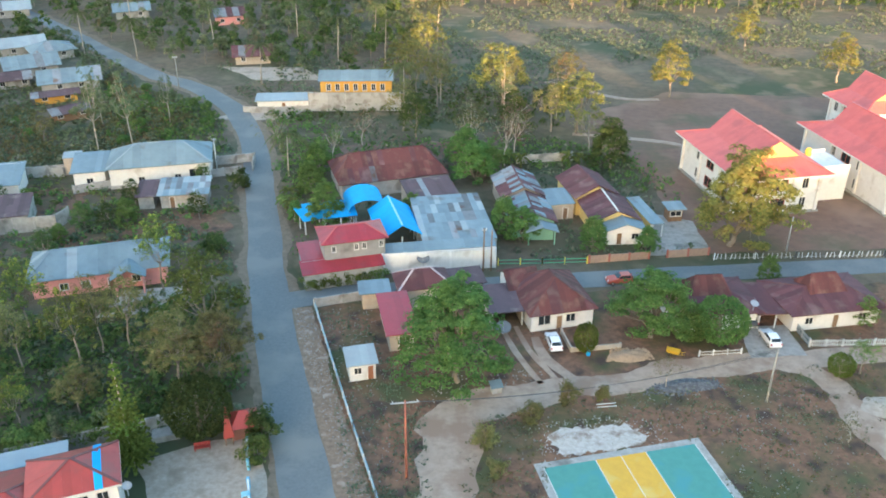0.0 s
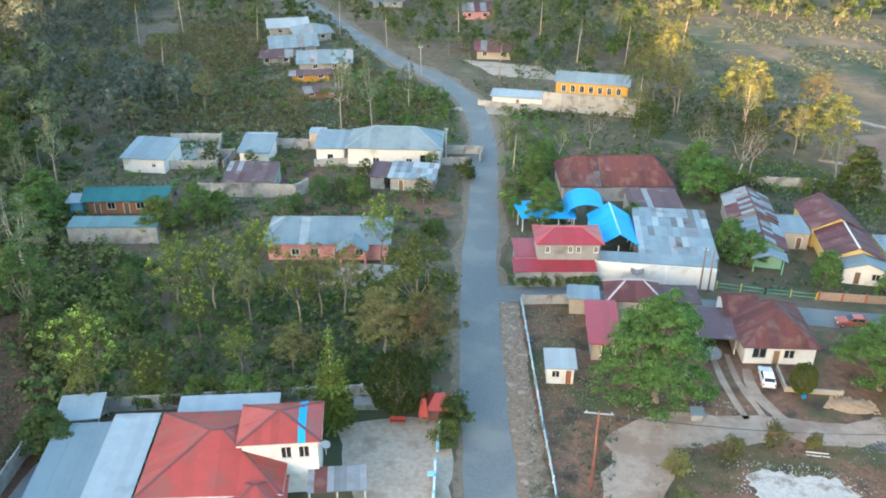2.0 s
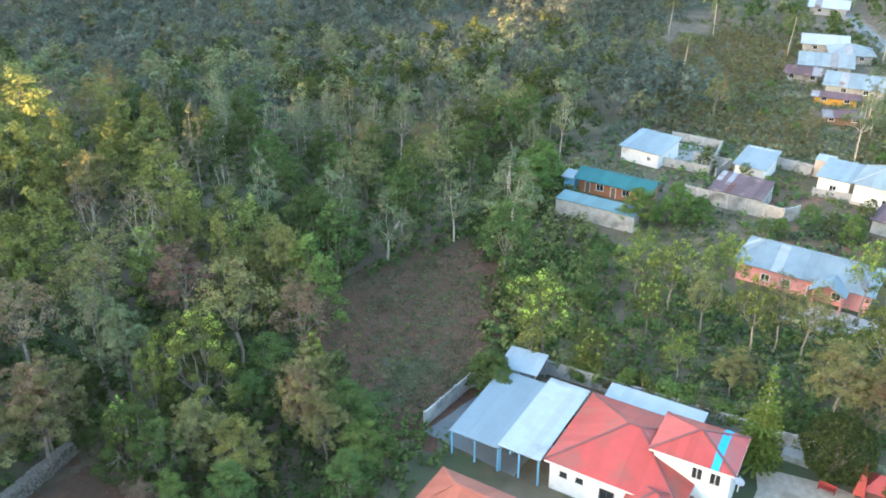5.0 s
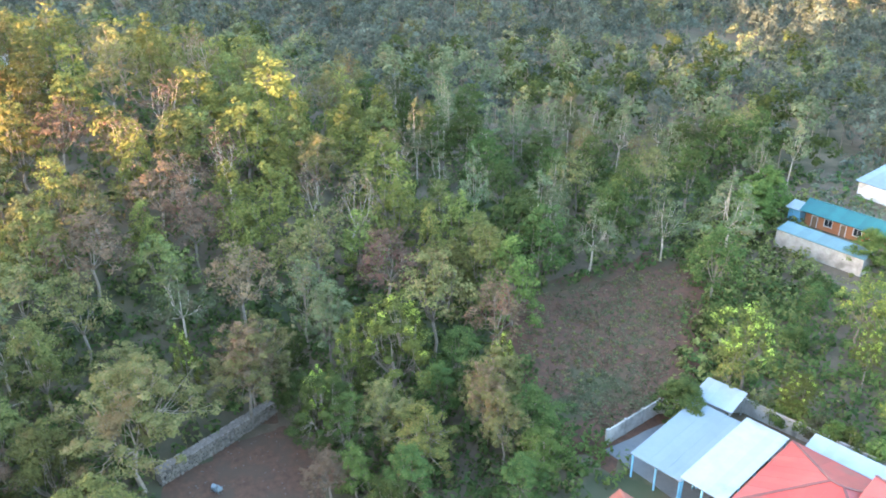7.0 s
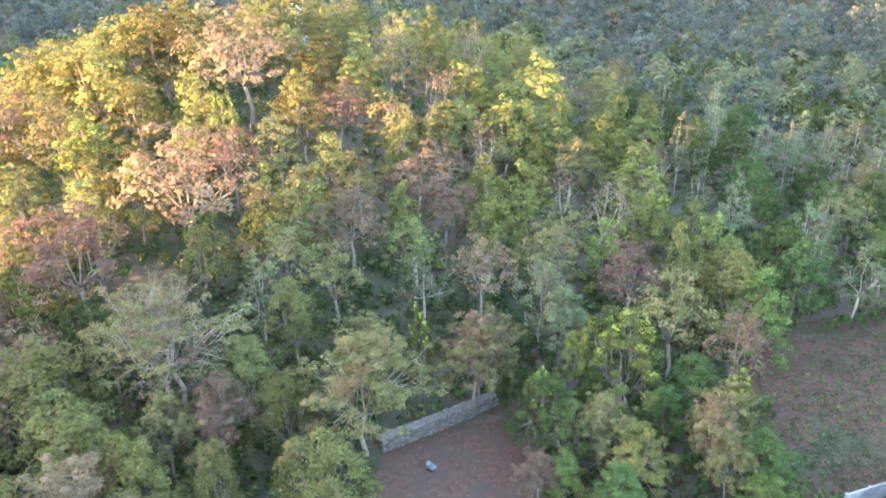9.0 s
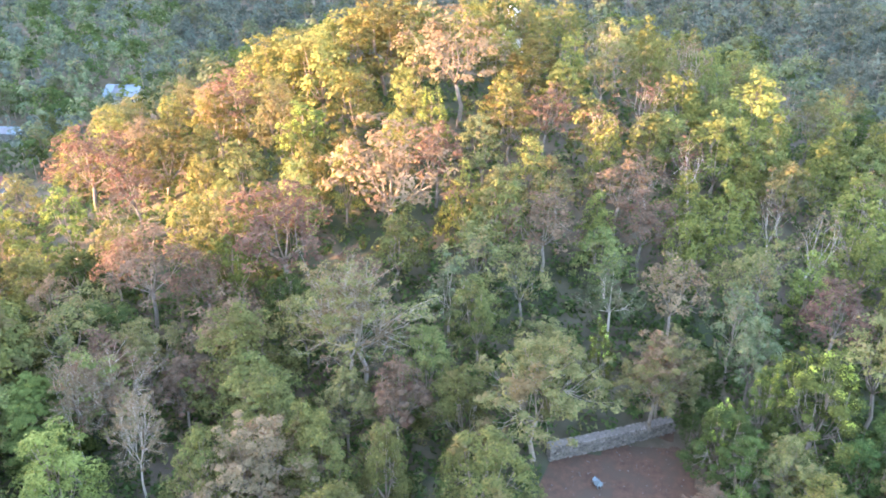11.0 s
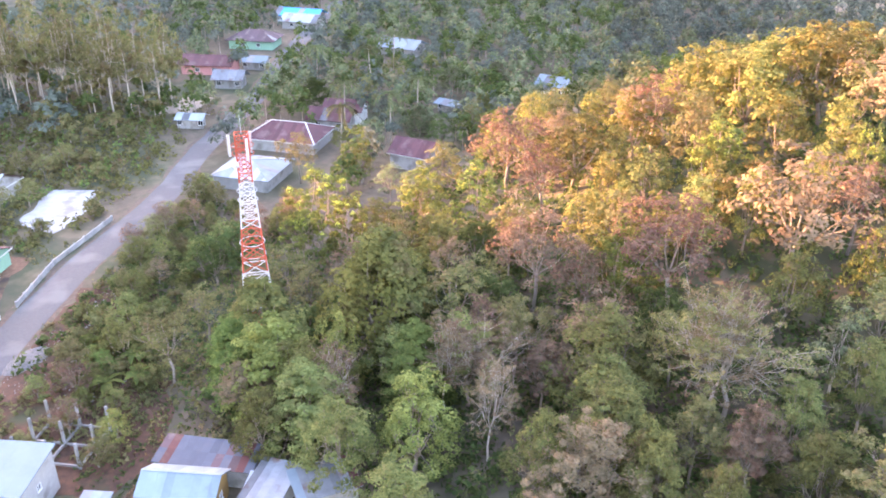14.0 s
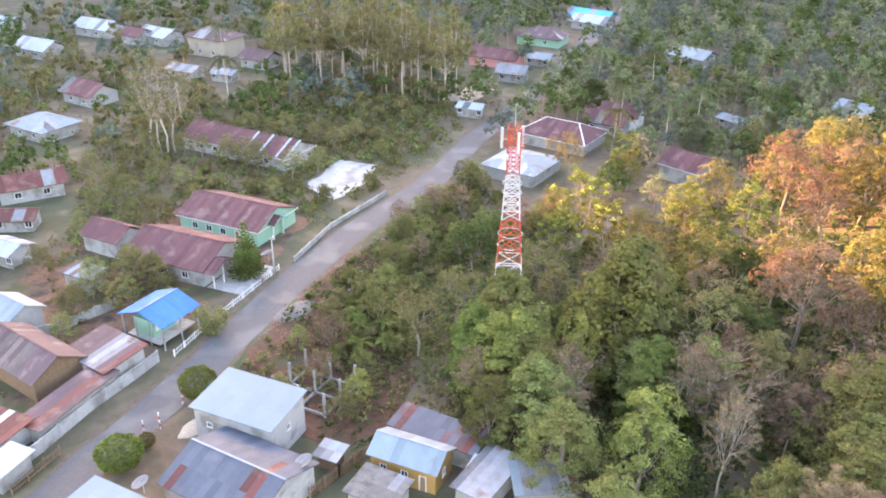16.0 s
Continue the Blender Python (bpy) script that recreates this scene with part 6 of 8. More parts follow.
# low scrub and grass tussocks on the open ground
def scrub(label, poly, step, seed, leaf, size=0.6, per=9, far=330, anywhere=False):
    rnd = np.random.RandomState(seed)
    spots = [p for p in scatter(poly, step, seed, 0.6, anywhere) if 55 < math.hypot(p[0], p[1]) < far and noise.noise(Vector((p[0] * 0.06, p[1] * 0.06, seed))) > -0.15]
    c = [(x, y, float(height(x, y)) + size * 0.35 * rnd.uniform(0.2, 1.4)) for x, y, r, r2 in spots]
    ob = part("scrub", leaf_cloud(rnd, c, rnd.uniform(0.5, 1.3, len(c)) * size, per, 0.3 * size + 0.06, 0.6), leaf)
    tagged(ob, label, "scrub", kind="stuff")


scrub("low green scrub between the village houses", [(-112, 128), (-66, 98), (-36, 74), (-22, 80), (-34, 150), (-45, 182), (-75, 212), (-130, 190)], 2.2, 71, BRUSH, 1.15, 18)
scrub("thick grey-green brush on the slope behind the houses", [(-170, 240), (-140, 196), (-112, 152), (-64, 160), (-48, 180), (-60, 198), (-84, 222), (-120, 270)], 2.0, 81, LEAF_SAGE, 1.2, 16, anywhere=True)
scrub("low bushes round the yards of the village", [(-104, 104), (-64, 100), (-36, 106), (-26, 130), (-36, 152), (-50, 160), (-108, 150)], 1.9, 82, LEAF_MOSS, 0.8, 14)
scrub("tall scrub on the dry rise behind the houses", [(-36, 172), (-26, 140), (10, 118), (42, 121), (40, 158), (24, 172), (30, 206), (58, 236), (140, 216), (150, 330), (-60, 345), (-60, 222)], 2.0, 72, BRUSH, 1.1)
scrub("green scrub round the clearing in the wood", clearing, 1.7, 73, LEAF_MOSS, 0.5, 9, anywhere=True)

scrub("dusty weeds and shrubs beside the second road", [(-34, -78), (-52, -66), (-72, -100), (-110, -128), (-100, -140), (-50, -108), (-20, -88)], 1.9, 75, LEAF_OLIVE, 1.05, 20)
scrub("garden weeds between the houses of the second road", [(-5, -88), (-50, -116), (-110, -152), (-160, -184), (-210, -290), (0, -320), (10, -100)], 2.6, 76, LEAF_OLIVE, 0.9)
scrub("scrub in the hazy valley", [(-100, -128), (-110, -96), (-190, -98), (-330, -180), (-300, -280), (-220, -225), (-150, -172)], 3.0, 77, LEAF_SAGE, 1.1)
scrub("weeds in the plot behind the houses", [(-55, -44), (-34, -58), (-34, -78), (-52, -84), (-50, -60)], 1.3, 78, LEAF_DARK, 0.6)

# trees of the gardens and plots
CLEAR.append(("poly", [(-61, 93), (-42, 96), (-35, 108), (-64, 108)]))
CLEAR.append(("disc", -33.6, 71.4, 5.5))
for x, y, H, R in ((-62.9, 68.3, 13.5, 5.0), (-64.1, 88.7, 12.5, 3.9), (-59.0, 89.7, 12.5, 4.2), (-55.7, 96.7, 12.5, 3.7), (-46.2, 89.8, 12.0, 3.4), (-48.8, 77.8, 7.0, 2.7), (-41.2, 108.9, 12.5, 3.4), (-56.4, 71.0, 7.0, 2.9), (-57.5, 82.8, 9.0, 2.3)):
    wood_tree("vase", x, y, H, R, LEAF_LIME, "pale-trunked plot tree with lime leaf tufts", "plot trees")
for x, y, H, R in ((-41.0, 93.5, 12.5, 3.3), (-44.2, 92.3, 12.5, 2.7), (-53.0, 88.5, 11.0, 2.7), (-42.8, 80.3, 7.0, 2.9)):
    wood_tree("vase", x, y, H, R, LEAF_OLIVE, "pale-limbed olive plot tree", "plot trees")
for x, y, H, R in ((13.9, 196.1, 15.0, 6.4), (28.8, 176.4, 14.5, 6.2), (55.0, 202.1, 14.3, 6.1), (-3.8, 232.3, 13.9, 5.9), (86.8, 245.9, 12.4, 5.3), (100.6, 214.4, 13.2, 5.6), (-8.3, 211.4, 13.6, 5.8)):
    wood_tree("leafy", x, y, H, R, LEAF_YELLOW_SUNLIT, "broad tree in sunlit gold leaf colour on the scrubby rise", "scrub trees")
for x, y, H, R in ((5.4, 163.3, 10.7, 4.6), (14.5, 164.7, 10.2, 4.3), (30.0, 166.2, 9.7, 4.1), (-33.8, 166.3, 8.4, 3.6), (-22.1, 160.7, 8.0, 3.4)):
    wood_tree("bare", x, y, H, R, LEAF_OLIVE, "nearly leafless pale tree on the scrubby rise", "scrub trees")
for x, y, r, r2 in scatter(G1, 9.5, 9):
    if all((x - q[0]) ** 2 + (y - q[1]) ** 2 > (q[2] + 2) ** 2 for q in GROWN):
        tree("broad" if r < 0.4 else "bush", x, y, LEAF_DARK, "garden_tree", "dark leafy shrub tree among the plot trees", 0.42 + 0.2 * r2 if r < 0.4 else 1.3, group="plot trees")
G2 = [(-26, 168), (-24, 160), (4, 158), (22, 150), (24, 175), (40, 205), (30, 215), (-6, 212), (-10, 184)]
for x, y, r, r2 in scatter(G2, 13.0, 10):
    kind, leaf = (("thin", LEAF_OLIVE) if r < 0.4 else ("bare", LEAF_RUST) if r < 0.55 else ("tall", LEAF_SAGE) if r < 0.75 else ("broad", LEAF_DARK))
    tree(kind, x, y, leaf, "garden_tree", "dry-season tree on the scrubby rise", 0.95 + 0.3 * r2, group="scrub trees")
G3 = [(-108, 165), (-60, 165), (-46, 176), (-60, 200), (-80, 212), (-110, 195)]
for x, y, r, r2 in scatter(G3, 7.5, 12):
    kind, leaf = (("thin", LEAF_OLIVE) if r < 0.15 else ("bush", LEAF_SHADE) if r < 0.9 else ("tall", LEAF_SAGE))
    tree(kind, x, y, leaf, "garden_tree", "scattered tree on the scrubby slope", 0.7 + 0.25 * r2, group="scrub trees")
G4 = [(-50, -82), (-34, -80), (-52, -104), (-72, -118), (-104, -133), (-100, -98), (-84, -98), (-72, -102)]
for x, y, r, r2 in scatter(G4, 4.0, 13):
    kind, leaf = (("broad", LEAF_MOSS) if r < 0.2 else ("broad", LEAF_OLIVE) if r < 0.36 else ("bush", LEAF_MOSS) if r < 0.6 else ("bush", LEAF_OLIVE) if r < 0.85 else ("thin", LEAF_RUST))
    tree(kind, x, y, leaf, "roadside_tree", "dusty tree of the roadside thicket", 0.5 + 0.22 * r2 if kind != "bush" else 1.1, group="thicket trees")
G5 = [(-20, -112), (-40, -140), (-56, -150), (-60, -126), (-84, -140), (-100, -160), (-70, -185), (0, -165), (5, -105)]
for x, y, r, r2 in scatter(G5, 7.0, 14):
    kind, leaf = (("broad", LEAF_OLIVE) if r < 0.5 else ("bush", LEAF_OLIVE) if r < 0.8 else ("thin", LEAF_OLIVE))
    tree(kind, x, y, leaf, "garden_tree", "dusty garden tree between the houses", 0.5 + 0.2 * r2 if kind != "bush" else 1.2, group="garden trees")
tree("cloud", 1.8, 87.0, LEAF_SHADE, "shade_tree", "broad dense green shade tree by the lane", 1.4, seed=1, tall=1.1)
tree("dense", 28.2, 97.2, LEAF_SHADE, "shade_tree", "broad spreading tree in front of the maroon roof", 1.4, seed=2, tall=0.8)
tree("cloud", 46.8, 124.0, LEAF_YELLOW_SUNLIT, "shade_tree", "tall golden-lit tree in front of the school", 1.65, seed=0, tall=1.12)

# ---- things ----
def mast(x, y):
    root = thing("telecom_mast", "red and white banded steel lattice telecom mast", "mast", pose(x, y, 0, 0, 0, 50))
    RED, WHT = plain("mast_red", (0.46, 0.075, 0.035), 0.6), plain("mast_white", (0.52, 0.53, 0.54), 0.6)
    half = lambda z: max(0.78, 0.78 + (25.4 - z) * 0.066)
    for k in range(6):
        z0, z1 = 32.0 - 5.9 * (k + 1), 32.0 - 5.9 * k
        z0 = max(z0, 0)
        m = (RED, WHT)[k % 2]
        steps = 5 if k < 2 else 3
        legs = Geo()
        for sx, sy in ((-1, -1), (1, -1), (1, 1), (-1, 1)):
            h0, h1 = half(z0), half(z1)
            legs.beam((sx * h0, sy * h0, z0), (sx * h1, sy * h1, z1), 0.17)
        sec = part("mast_section", legs, m, root, "red lattice section" if k % 2 == 0 else "white lattice section")
        for s in range(steps):
            a, b = z0 + (z1 - z0) * s / steps, z0 + (z1 - z0) * (s + 1) / steps
            ha, hb = half(a), half(b)
            ca = [(-ha, -ha, a), (ha, -ha, a), (ha, ha, a), (-ha, ha, a)]
            cb = [(-hb, -hb, b), (hb, -hb, b), (hb, hb, b), (-hb, hb, b)]
            for i in range(4):
                j = (i + 1) % 4
                part("cross_brace", Geo().beam(ca[i], cb[j], 0.085).beam(ca[j], cb[i], 0.085), m, sec)
                part("horizontal_bar", Geo().beam(cb[i], cb[j], 0.1), m, sec)
    for z in (17.9, 16.2, 23.6, 24.8, 30.6, 29.6):
        r = 1.55 if z < 20 else (1.2 if z < 26 else 1.3)
        part("hoop", Geo().tube([(r * math.cos(a), r * math.sin(a), z) for a in np.linspace(0, 2 * math.pi, 25)], [0.05] * 25, 5), WHT if z < 26 else RED, root)
    for i in range(3):
        a = radians(20 + 120 * i)
        c, s = math.cos(a) * 1.55, math.sin(a) * 1.55
        panel = part("antenna_panel", Geo().box(c - 0.16, s - 0.16, 29.2, c + 0.16, s + 0.16, 31.8), WHT, root, "white antenna panel")
        part("bracket", Geo().beam((c * 0.5, s * 0.5, 30.4), (c, s, 30.4), 0.08), WHT, root)
    part("dish", Geo().tube([(1.1, -0.9, 28.6), (1.35, -1.15, 28.6)], [0.42, 0.42], 12), WHT, root, "small white dish")
    part("lightning_rod", Geo().tube([(0, 0, 32), (0, 0, 34.4)], [0.04, 0.02], 5), WHT, root)


mast(-63.3, -76.4)
cab = thing("equipment_cabinet", "pale grey equipment cabinets beside the mast", "cabinet", pose(-61.2, -73.4, 0, 0, 0, 30))
part("body", Geo().box(-0.5, -0.4, 0, 0.5, 0.4, 2.0), plain("pale_grey_metal", (0.5, 0.5, 0.5)), cab)

court = thing("volleyball_court", "painted teal and yellow concrete volleyball court", "sports court", pose(20.9, 69.05, 0, 0, 0, 13.2), kind="structure")
TEAL = mat("court_teal", (0.085, 0.275, 0.235), (0.072, 0.24, 0.21), 1.2, 0.8, bump=0.05, stain=(0.07, 0.26, 0.27), stain_at=0.6, stain_scale=0.3, rand=0)
YEL = mat("court_yellow", (0.66, 0.38, 0.045), (0.58, 0.33, 0.045), 1.2, 0.8, bump=0.05, stain=(0.6, 0.45, 0.14), stain_at=0.62, stain_scale=0.3, rand=0)
part("slab", Geo().box(-9.9, -5.4, -0.2, 9.9, 5.4, 0.06), CONCRETE, court)
for nm, x0, x1, m in (("back_zone", -9, -3, TEAL), ("attack_zone", -3, 3, YEL), ("back_zone", 3, 9, TEAL)):
    part(nm, Geo().box(x0, -4.5, 0.06, x1, 4.5, 0.066), m, court)
for x0 in (-9, -3, 0, 3, 9):
    part("line", Geo().box(x0 - 0.04, -4.5, 0.066, x0 + 0.04, 4.5, 0.07), TRIM, court)

lane = [(1, 60), (0.8, 67), (0.5, 74), (1.5, 79.5), (6, 82.8), (14, 85.0), (28.6, 89.0), (38, 91), (45, 91), (49, 86.5), (50, 80), (52, 72), (55, 62)]
ribbon("lane", "pale rutted dirt lane round the sports ground", lane, 4.3, PATH, 0.045, 0.9)
ribbon("lane", "pale dirt lane towards the maroon houses", [(44, 91.5), (54, 93), (66, 94), (85, 95)], 3.6, PATH, 0.04, 0.4)
patch("gravel_patch", "spread white gravel beside the court", [(12.4, 77.3), (14.3, 78.4), (18, 78.2), (21.6, 78.8), (23.6, 76.8), (22.4, 75.2), (17.6, 74.3), (13.6, 73.2), (12.3, 75.1)], mat("white_chippings", (0.5, 0.47, 0.43), (0.36, 0.33, 0.3), 2.0, 1, bump=0.8, stain=(0.24, 0.19, 0.15), stain_at=0.57, stain_scale=0.5, rand=0), 0.05, rag=0.42, seg=0.45)
patch("forecourt", "white gravel forecourt of the red-roofed house", [(-33, 71), (-30, 74), (-21, 77.5), (-18.8, 70), (-17, 62), (-24, 58), (-29, 64)], GRAVEL, 0.05, clear=True)

COURT = [(9.5, 61.5), (29.5, 66), (32.5, 77), (12, 72.5)]
def bare_of(x, y):
    return not inside(x, y, COURT) and not inside(x, y, [(11.8, 72.8), (12, 78), (22, 79.4), (24.4, 76.8), (22, 74)]) and all((x - c[1]) ** 2 + (y - c[2]) ** 2 > (c[3] - 0.9) ** 2 for c in CLEAR if c[0] == "disc")


def weeds(label, poly, count, seed, leaf, size=0.3, per=7, spread=5.0):
    """Low weeds in drifts on bare ground."""
    rnd = random.Random(seed)
    xs, ys = [p[0] for p in poly], [p[1] for p in poly]
    c, r = [], []
    while len(c) < count:
        cx, cy = rnd.uniform(min(xs), max(xs)), rnd.uniform(min(ys), max(ys))
        for k in range(rnd.randint(3, 22)):
            x, y = cx + rnd.gauss(0, spread * 0.4), cy + rnd.gauss(0, spread * 0.3)
            if inside(x, y, poly) and bare_of(x, y) and free_of_houses(x, y):
                s = size * rnd.uniform(0.5, 1.5)
                c.append((x, y, float(height(x, y)) + s * 0.35))
                r.append(s)
    tagged(part("weeds", leaf_cloud(np.random.RandomState(seed), c, r, per, 0.24 * size + 0.05, 0.6), leaf), label, "weeds", kind="stuff")


def free_of_houses(x, y):
    for c in CLEAR:
        if c[0] == "box":
            a = radians(c[3])
            dx, dy = x - c[1], y - c[2]
            if abs(dx * math.cos(a) + dy * math.sin(a)) < c[4] and abs(-dx * math.sin(a) + dy * math.cos(a)) < c[5]:
                return False
    return True


weeds("low leafy weeds in drifts over the clearing", clearing, 1700, 83, LEAF_SAGE, 0.42, 8, 6.0)
weeds("dry brown tufts over the clearing", clearing, 900, 84, LEAF_RUST, 0.34, 8, 4.0)
weeds("thin green weeds in drifts on the sports ground", [(2, 60), (2, 79), (28, 87), (47, 90), (60, 108), (80, 108), (80, 62), (50, 52)], 2600, 74, BRUSH, 0.32)
weeds("dry grass tufts on the sports ground", [(2, 60), (2, 79), (28, 87), (47, 90), (60, 92), (80, 90), (80, 62), (50, 52)], 1500, 79, LEAF_OLIVE, 0.26)
weeds("weeds on the empty plot inside the blue fence", [(-9, 62), (-17, 103), (-6, 106), (0, 100), (-2, 80), (-1, 62)], 900, 80, BRUSH, 0.34)

# ---- walls, fences and poles ----
def block_wall(label, pts, h=2.2, material=CONCRETE, thick=0.18, bay=3.0, coping=None):
    """A plastered boundary wall with piers, bay by bay."""
    root = thing("boundary_wall", label, "wall", pose(pts[0][0], pts[0][1], float(height(*pts[0]))))
    o = Vector((*pts[0], 0))
    for a, b in zip(pts, pts[1:]):
        a, b = Vector((*a, 0)) - o, Vector((*b, 0)) - o
        n = max(1, round((b - a).length / bay))
        d = (b - a).normalized()
        for i in range(n):
            p, q = a + (b - a) * i / n + d * 0.16, a + (b - a) * (i + 1) / n - d * 0.16
            part("panel", Geo().beam(p + Vector((0, 0, h / 2 - 0.2)), q + Vector((0, 0, h / 2 - 0.2)), thick, h + 0.4), material, root)
            part("pier", Geo().beam(a + (b - a) * i / n + Vector((0, 0, -0.4)), a + (b - a) * i / n + Vector((0, 0, h + 0.12)), 0.3), coping or material, root)
    e = Vector((*pts[-1], 0)) - o
    part("pier", Geo().beam(e + Vector((0, 0, -0.4)), e + Vector((0, 0, h + 0.12)), 0.3), coping or material, root)
    return root


def fence(label, pts, h, gap, slat, slat_m, post_m, bay=2.4, rails=2, lean=0.0, rail_m=None):
    """Posts, rails and upright slats."""
    rnd = random.Random(label)
    root = thing("fence", label, "fence", pose(pts[0][0], pts[0][1], 0))
    o = Vector((*pts[0], 0))
    for a, b in zip(pts, pts[1:]):
        a, b = Vector((*a, 0)) - o, Vector((*b, 0)) - o
        L = (b - a).length
        d = (b - a) / L
        n = max(1, round(L / bay))
        for i in range(n + 1):
            p = a + d * (L * i / n)
            part("post", Geo().beam(p + Vector((0, 0, -0.3)), p + Vector((0, 0, h + 0.15)), 0.16), post_m, root)
        for k in range(rails):
            z = h * (0.3 + 0.55 * k / max(1, rails - 1))
            part("rail", Geo().beam(a + Vector((0, 0, z)), b + Vector((0, 0, z)), 0.05, 0.09), rail_m or post_m, root)
        if slat:
            side = Vector((-d.y, d.x, 0)) * 0.05
            for i in range(int(L / gap)):
                p = a + d * (gap * (i + 0.5)) + side
                t = d * rnd.uniform(-lean, lean)
                part("slat", Geo().beam(p + Vector((0, 0, 0.02)), p + t + Vector((0, 0, h * rnd.uniform(0.93, 1.03))), slat, 0.03), slat_m, root)
    return root


TAN = mat("tan_render", (0.36, 0.24, 0.17), (0.28, 0.19, 0.14), 2, 0.9, rand=0.15)
STEEL = plain("galvanised_steel", (0.45, 0.46, 0.47), 0.5, 0.4)
RUSTY = plain("rusty_red_steel", (0.36, 0.12, 0.08), 0.8)


def utility_pole(x, y, h, label, arm=2.0, turn=0.0, material=CONCRETE):
    root = thing("utility_pole", label, "utility pole", pose(x, y, float(height(x, y)), 0, 0, turn))
    part("shaft", Geo().tube([(0, 0, -0.5), (0, 0, h * 0.5), (0, 0, h)], [0.15, 0.12, 0.09], 8), material, root, smooth=True)
    if arm:
        part("crossarm", Geo().beam((-arm / 2, 0, h - 0.3), (arm / 2, 0, h - 0.3), 0.12).beam((-arm / 2, 0.25, h - 0.5), (arm / 2, 0.25, h - 0.5), 0.1), STEEL, root)
        for k in (-1, 0, 1):
            part("insulator", Geo().tube([(k * arm * 0.42, 0, h - 0.24), (k * arm * 0.42, 0, h)], [0.06, 0.05], 6), TRIM, root)


def cable(label, a, b, sag=1.0):
    a, b = Vector(a), Vector(b)
    pts = [a + (b - a) * t - Vector((0, 0, sag * 4 * t * (1 - t))) for t in np.linspace(0, 1, 15)]
    tagged(part("cable", Geo().tube(pts, [0.022] * 15, 4), plain("black_cable", (0.06, 0.06, 0.06))), label, "cable")


utility_pole(-3.8, 69.9, 10.4, "rusty red steel utility pole with a wide crossarm", 3.0, 8, RUSTY)
utility_pole(39.3, 83.2, 8.0, "pale concrete pole at the fork of the lane", 0)
utility_pole(55.4, 122.2, 6.2, "thin steel pole beside the school fence", 0, 0, STEEL)
utility_pole(6.2, 115.2, 7.4, "wooden pole in front of the white wall", 0.8, 0, WOOD)
utility_pole(7.4, 115.4, 7.0, "second wooden pole in front of the white wall", 0, 0, WOOD)
utility_pole(-43.4, 152.4, 7.5, "thin dark pole beside the white house", 0.8, 0, STEEL)
utility_pole(-66, 207.5, 8.0, "pole on the outer bend of the road", 1.2, 30)
utility_pole(-50.7, -56.1, 6.0, "bleached wooden pole behind the sheds", 0, 0, PALE_BARK)
utility_pole(-46.2, -113.6, 7.0, "grey pole beside the second road", 1.0, 30)
for k in (-1.2, 0.0, 1.2):
    cable("overhead cable across the dirt lane", (-3.8 + k, 69.9, 10.2), (39.3 + 0.1 * k, 83.2, 7.6 + 0.2 * k), 1.6)

fence("low sky-blue panel fence with white posts beside the road", [(-18.4, 104.6), (-12.9, 86.3), (-10.3, 77.7), (-6.9, 66.9), (-4.5, 58)], 1.0, 0.42, 0.40, BLUE_PAINT, WHITE, 3.0, 2)
fence("grey sheet-metal fence round the mast compound", [(-61.4, -78.6), (-59.6, -80.8), (-56.2, -76.8), (-58.2, -73.6), (-59.6, -75.2)], 1.7, 0.42, 0.4, ZINC, STEEL, 2.4, 2)
fence("white picket fence along the dirt lane", [(33.6, 92.7), (39.3, 93.3)], 0.8, 0.3, 0.2, CREAM, WHITE, 2.0, 2, 0.05)
fence("white picket fence in front of the maroon house", [(48.9, 95.0), (55.6, 95.2), (62, 95.6)], 1.1, 0.3, 0.22, WHITE, WHITE, 2.2, 2, 0.04)
fence("blue-grey board fence beside the drive", [(48.3, 101.2), (48.9, 95.2)], 1.2, 0.32, 0.28, ZINC, STEEL, 2.0, 2, 0.02)
fence("leaning white-tipped stakes along the school street", [(42.9, 119.2), (56, 119.8), (70.5, 120.6), (95, 122)], 1.0, 0.75, 0.22, WHITE, WHITE, 6.0, 1, 0.25, CONCRETE)
fence("green and yellow pipe rail along the side street", [(8.6, 117.0), (15.5, 117.3), (22.6, 117.8)], 1.1, 1, 0, TRIM, plain("yellow_post", (0.7, 0.55, 0.08)), 3.4, 2, 0, plain("green_rail", (0.1, 0.4, 0.2)))
block_wall("tan wall with brick-red piers along the side street", [(22.9, 117.9), (32.6, 119.4)], 1.3, TAN, 0.15, 3.2, plain("brick_red_pier", (0.33, 0.10, 0.07)))
block_wall("tan wall with brick-red piers beyond the gateway", [(35.6, 119.8), (42.4, 120.8)], 1.3, TAN, 0.15, 3.2, plain("brick_red_pier", (0.33, 0.10, 0.07)))
block_wall("white plastered wall closing the empty plot", [(-18.2, 104.4), (-10.4, 107.0)], 1.5, WORN_WHITE, 0.18, 4.0)
block_wall("long white yard wall with buttresses along the side street", [(-9.2, 114.4), (8.1, 116.4)], 3.3, WHITE, 0.2, 3.4)
block_wall("low cream garden wall beside the parked car", [(16.2, 98.0), (17.0, 93.6), (23.6, 94.6)], 0.7, CREAM, 0.25, 4)
block_wall("grey concrete yard wall of the empty plot", [(-82, 124.6), (-77.5, 125.6), (-65.0, 129.0), (-64, 132)], 2.6, CONCRETE, 0.2, 3.0)
block_wall("white garden wall in front of the white house", [(-67.5, 143.2), (-61.5, 146.0), (-51.8, 148.4), (-39.0, 153.2)], 1.6, WORN_WHITE, 0.18, 3.2)
block_wall("weathered rear wall beside the tank hut", [(-80, 151.6), (-72.5, 151.0)], 1.8, CONCRETE, 0.18, 3)
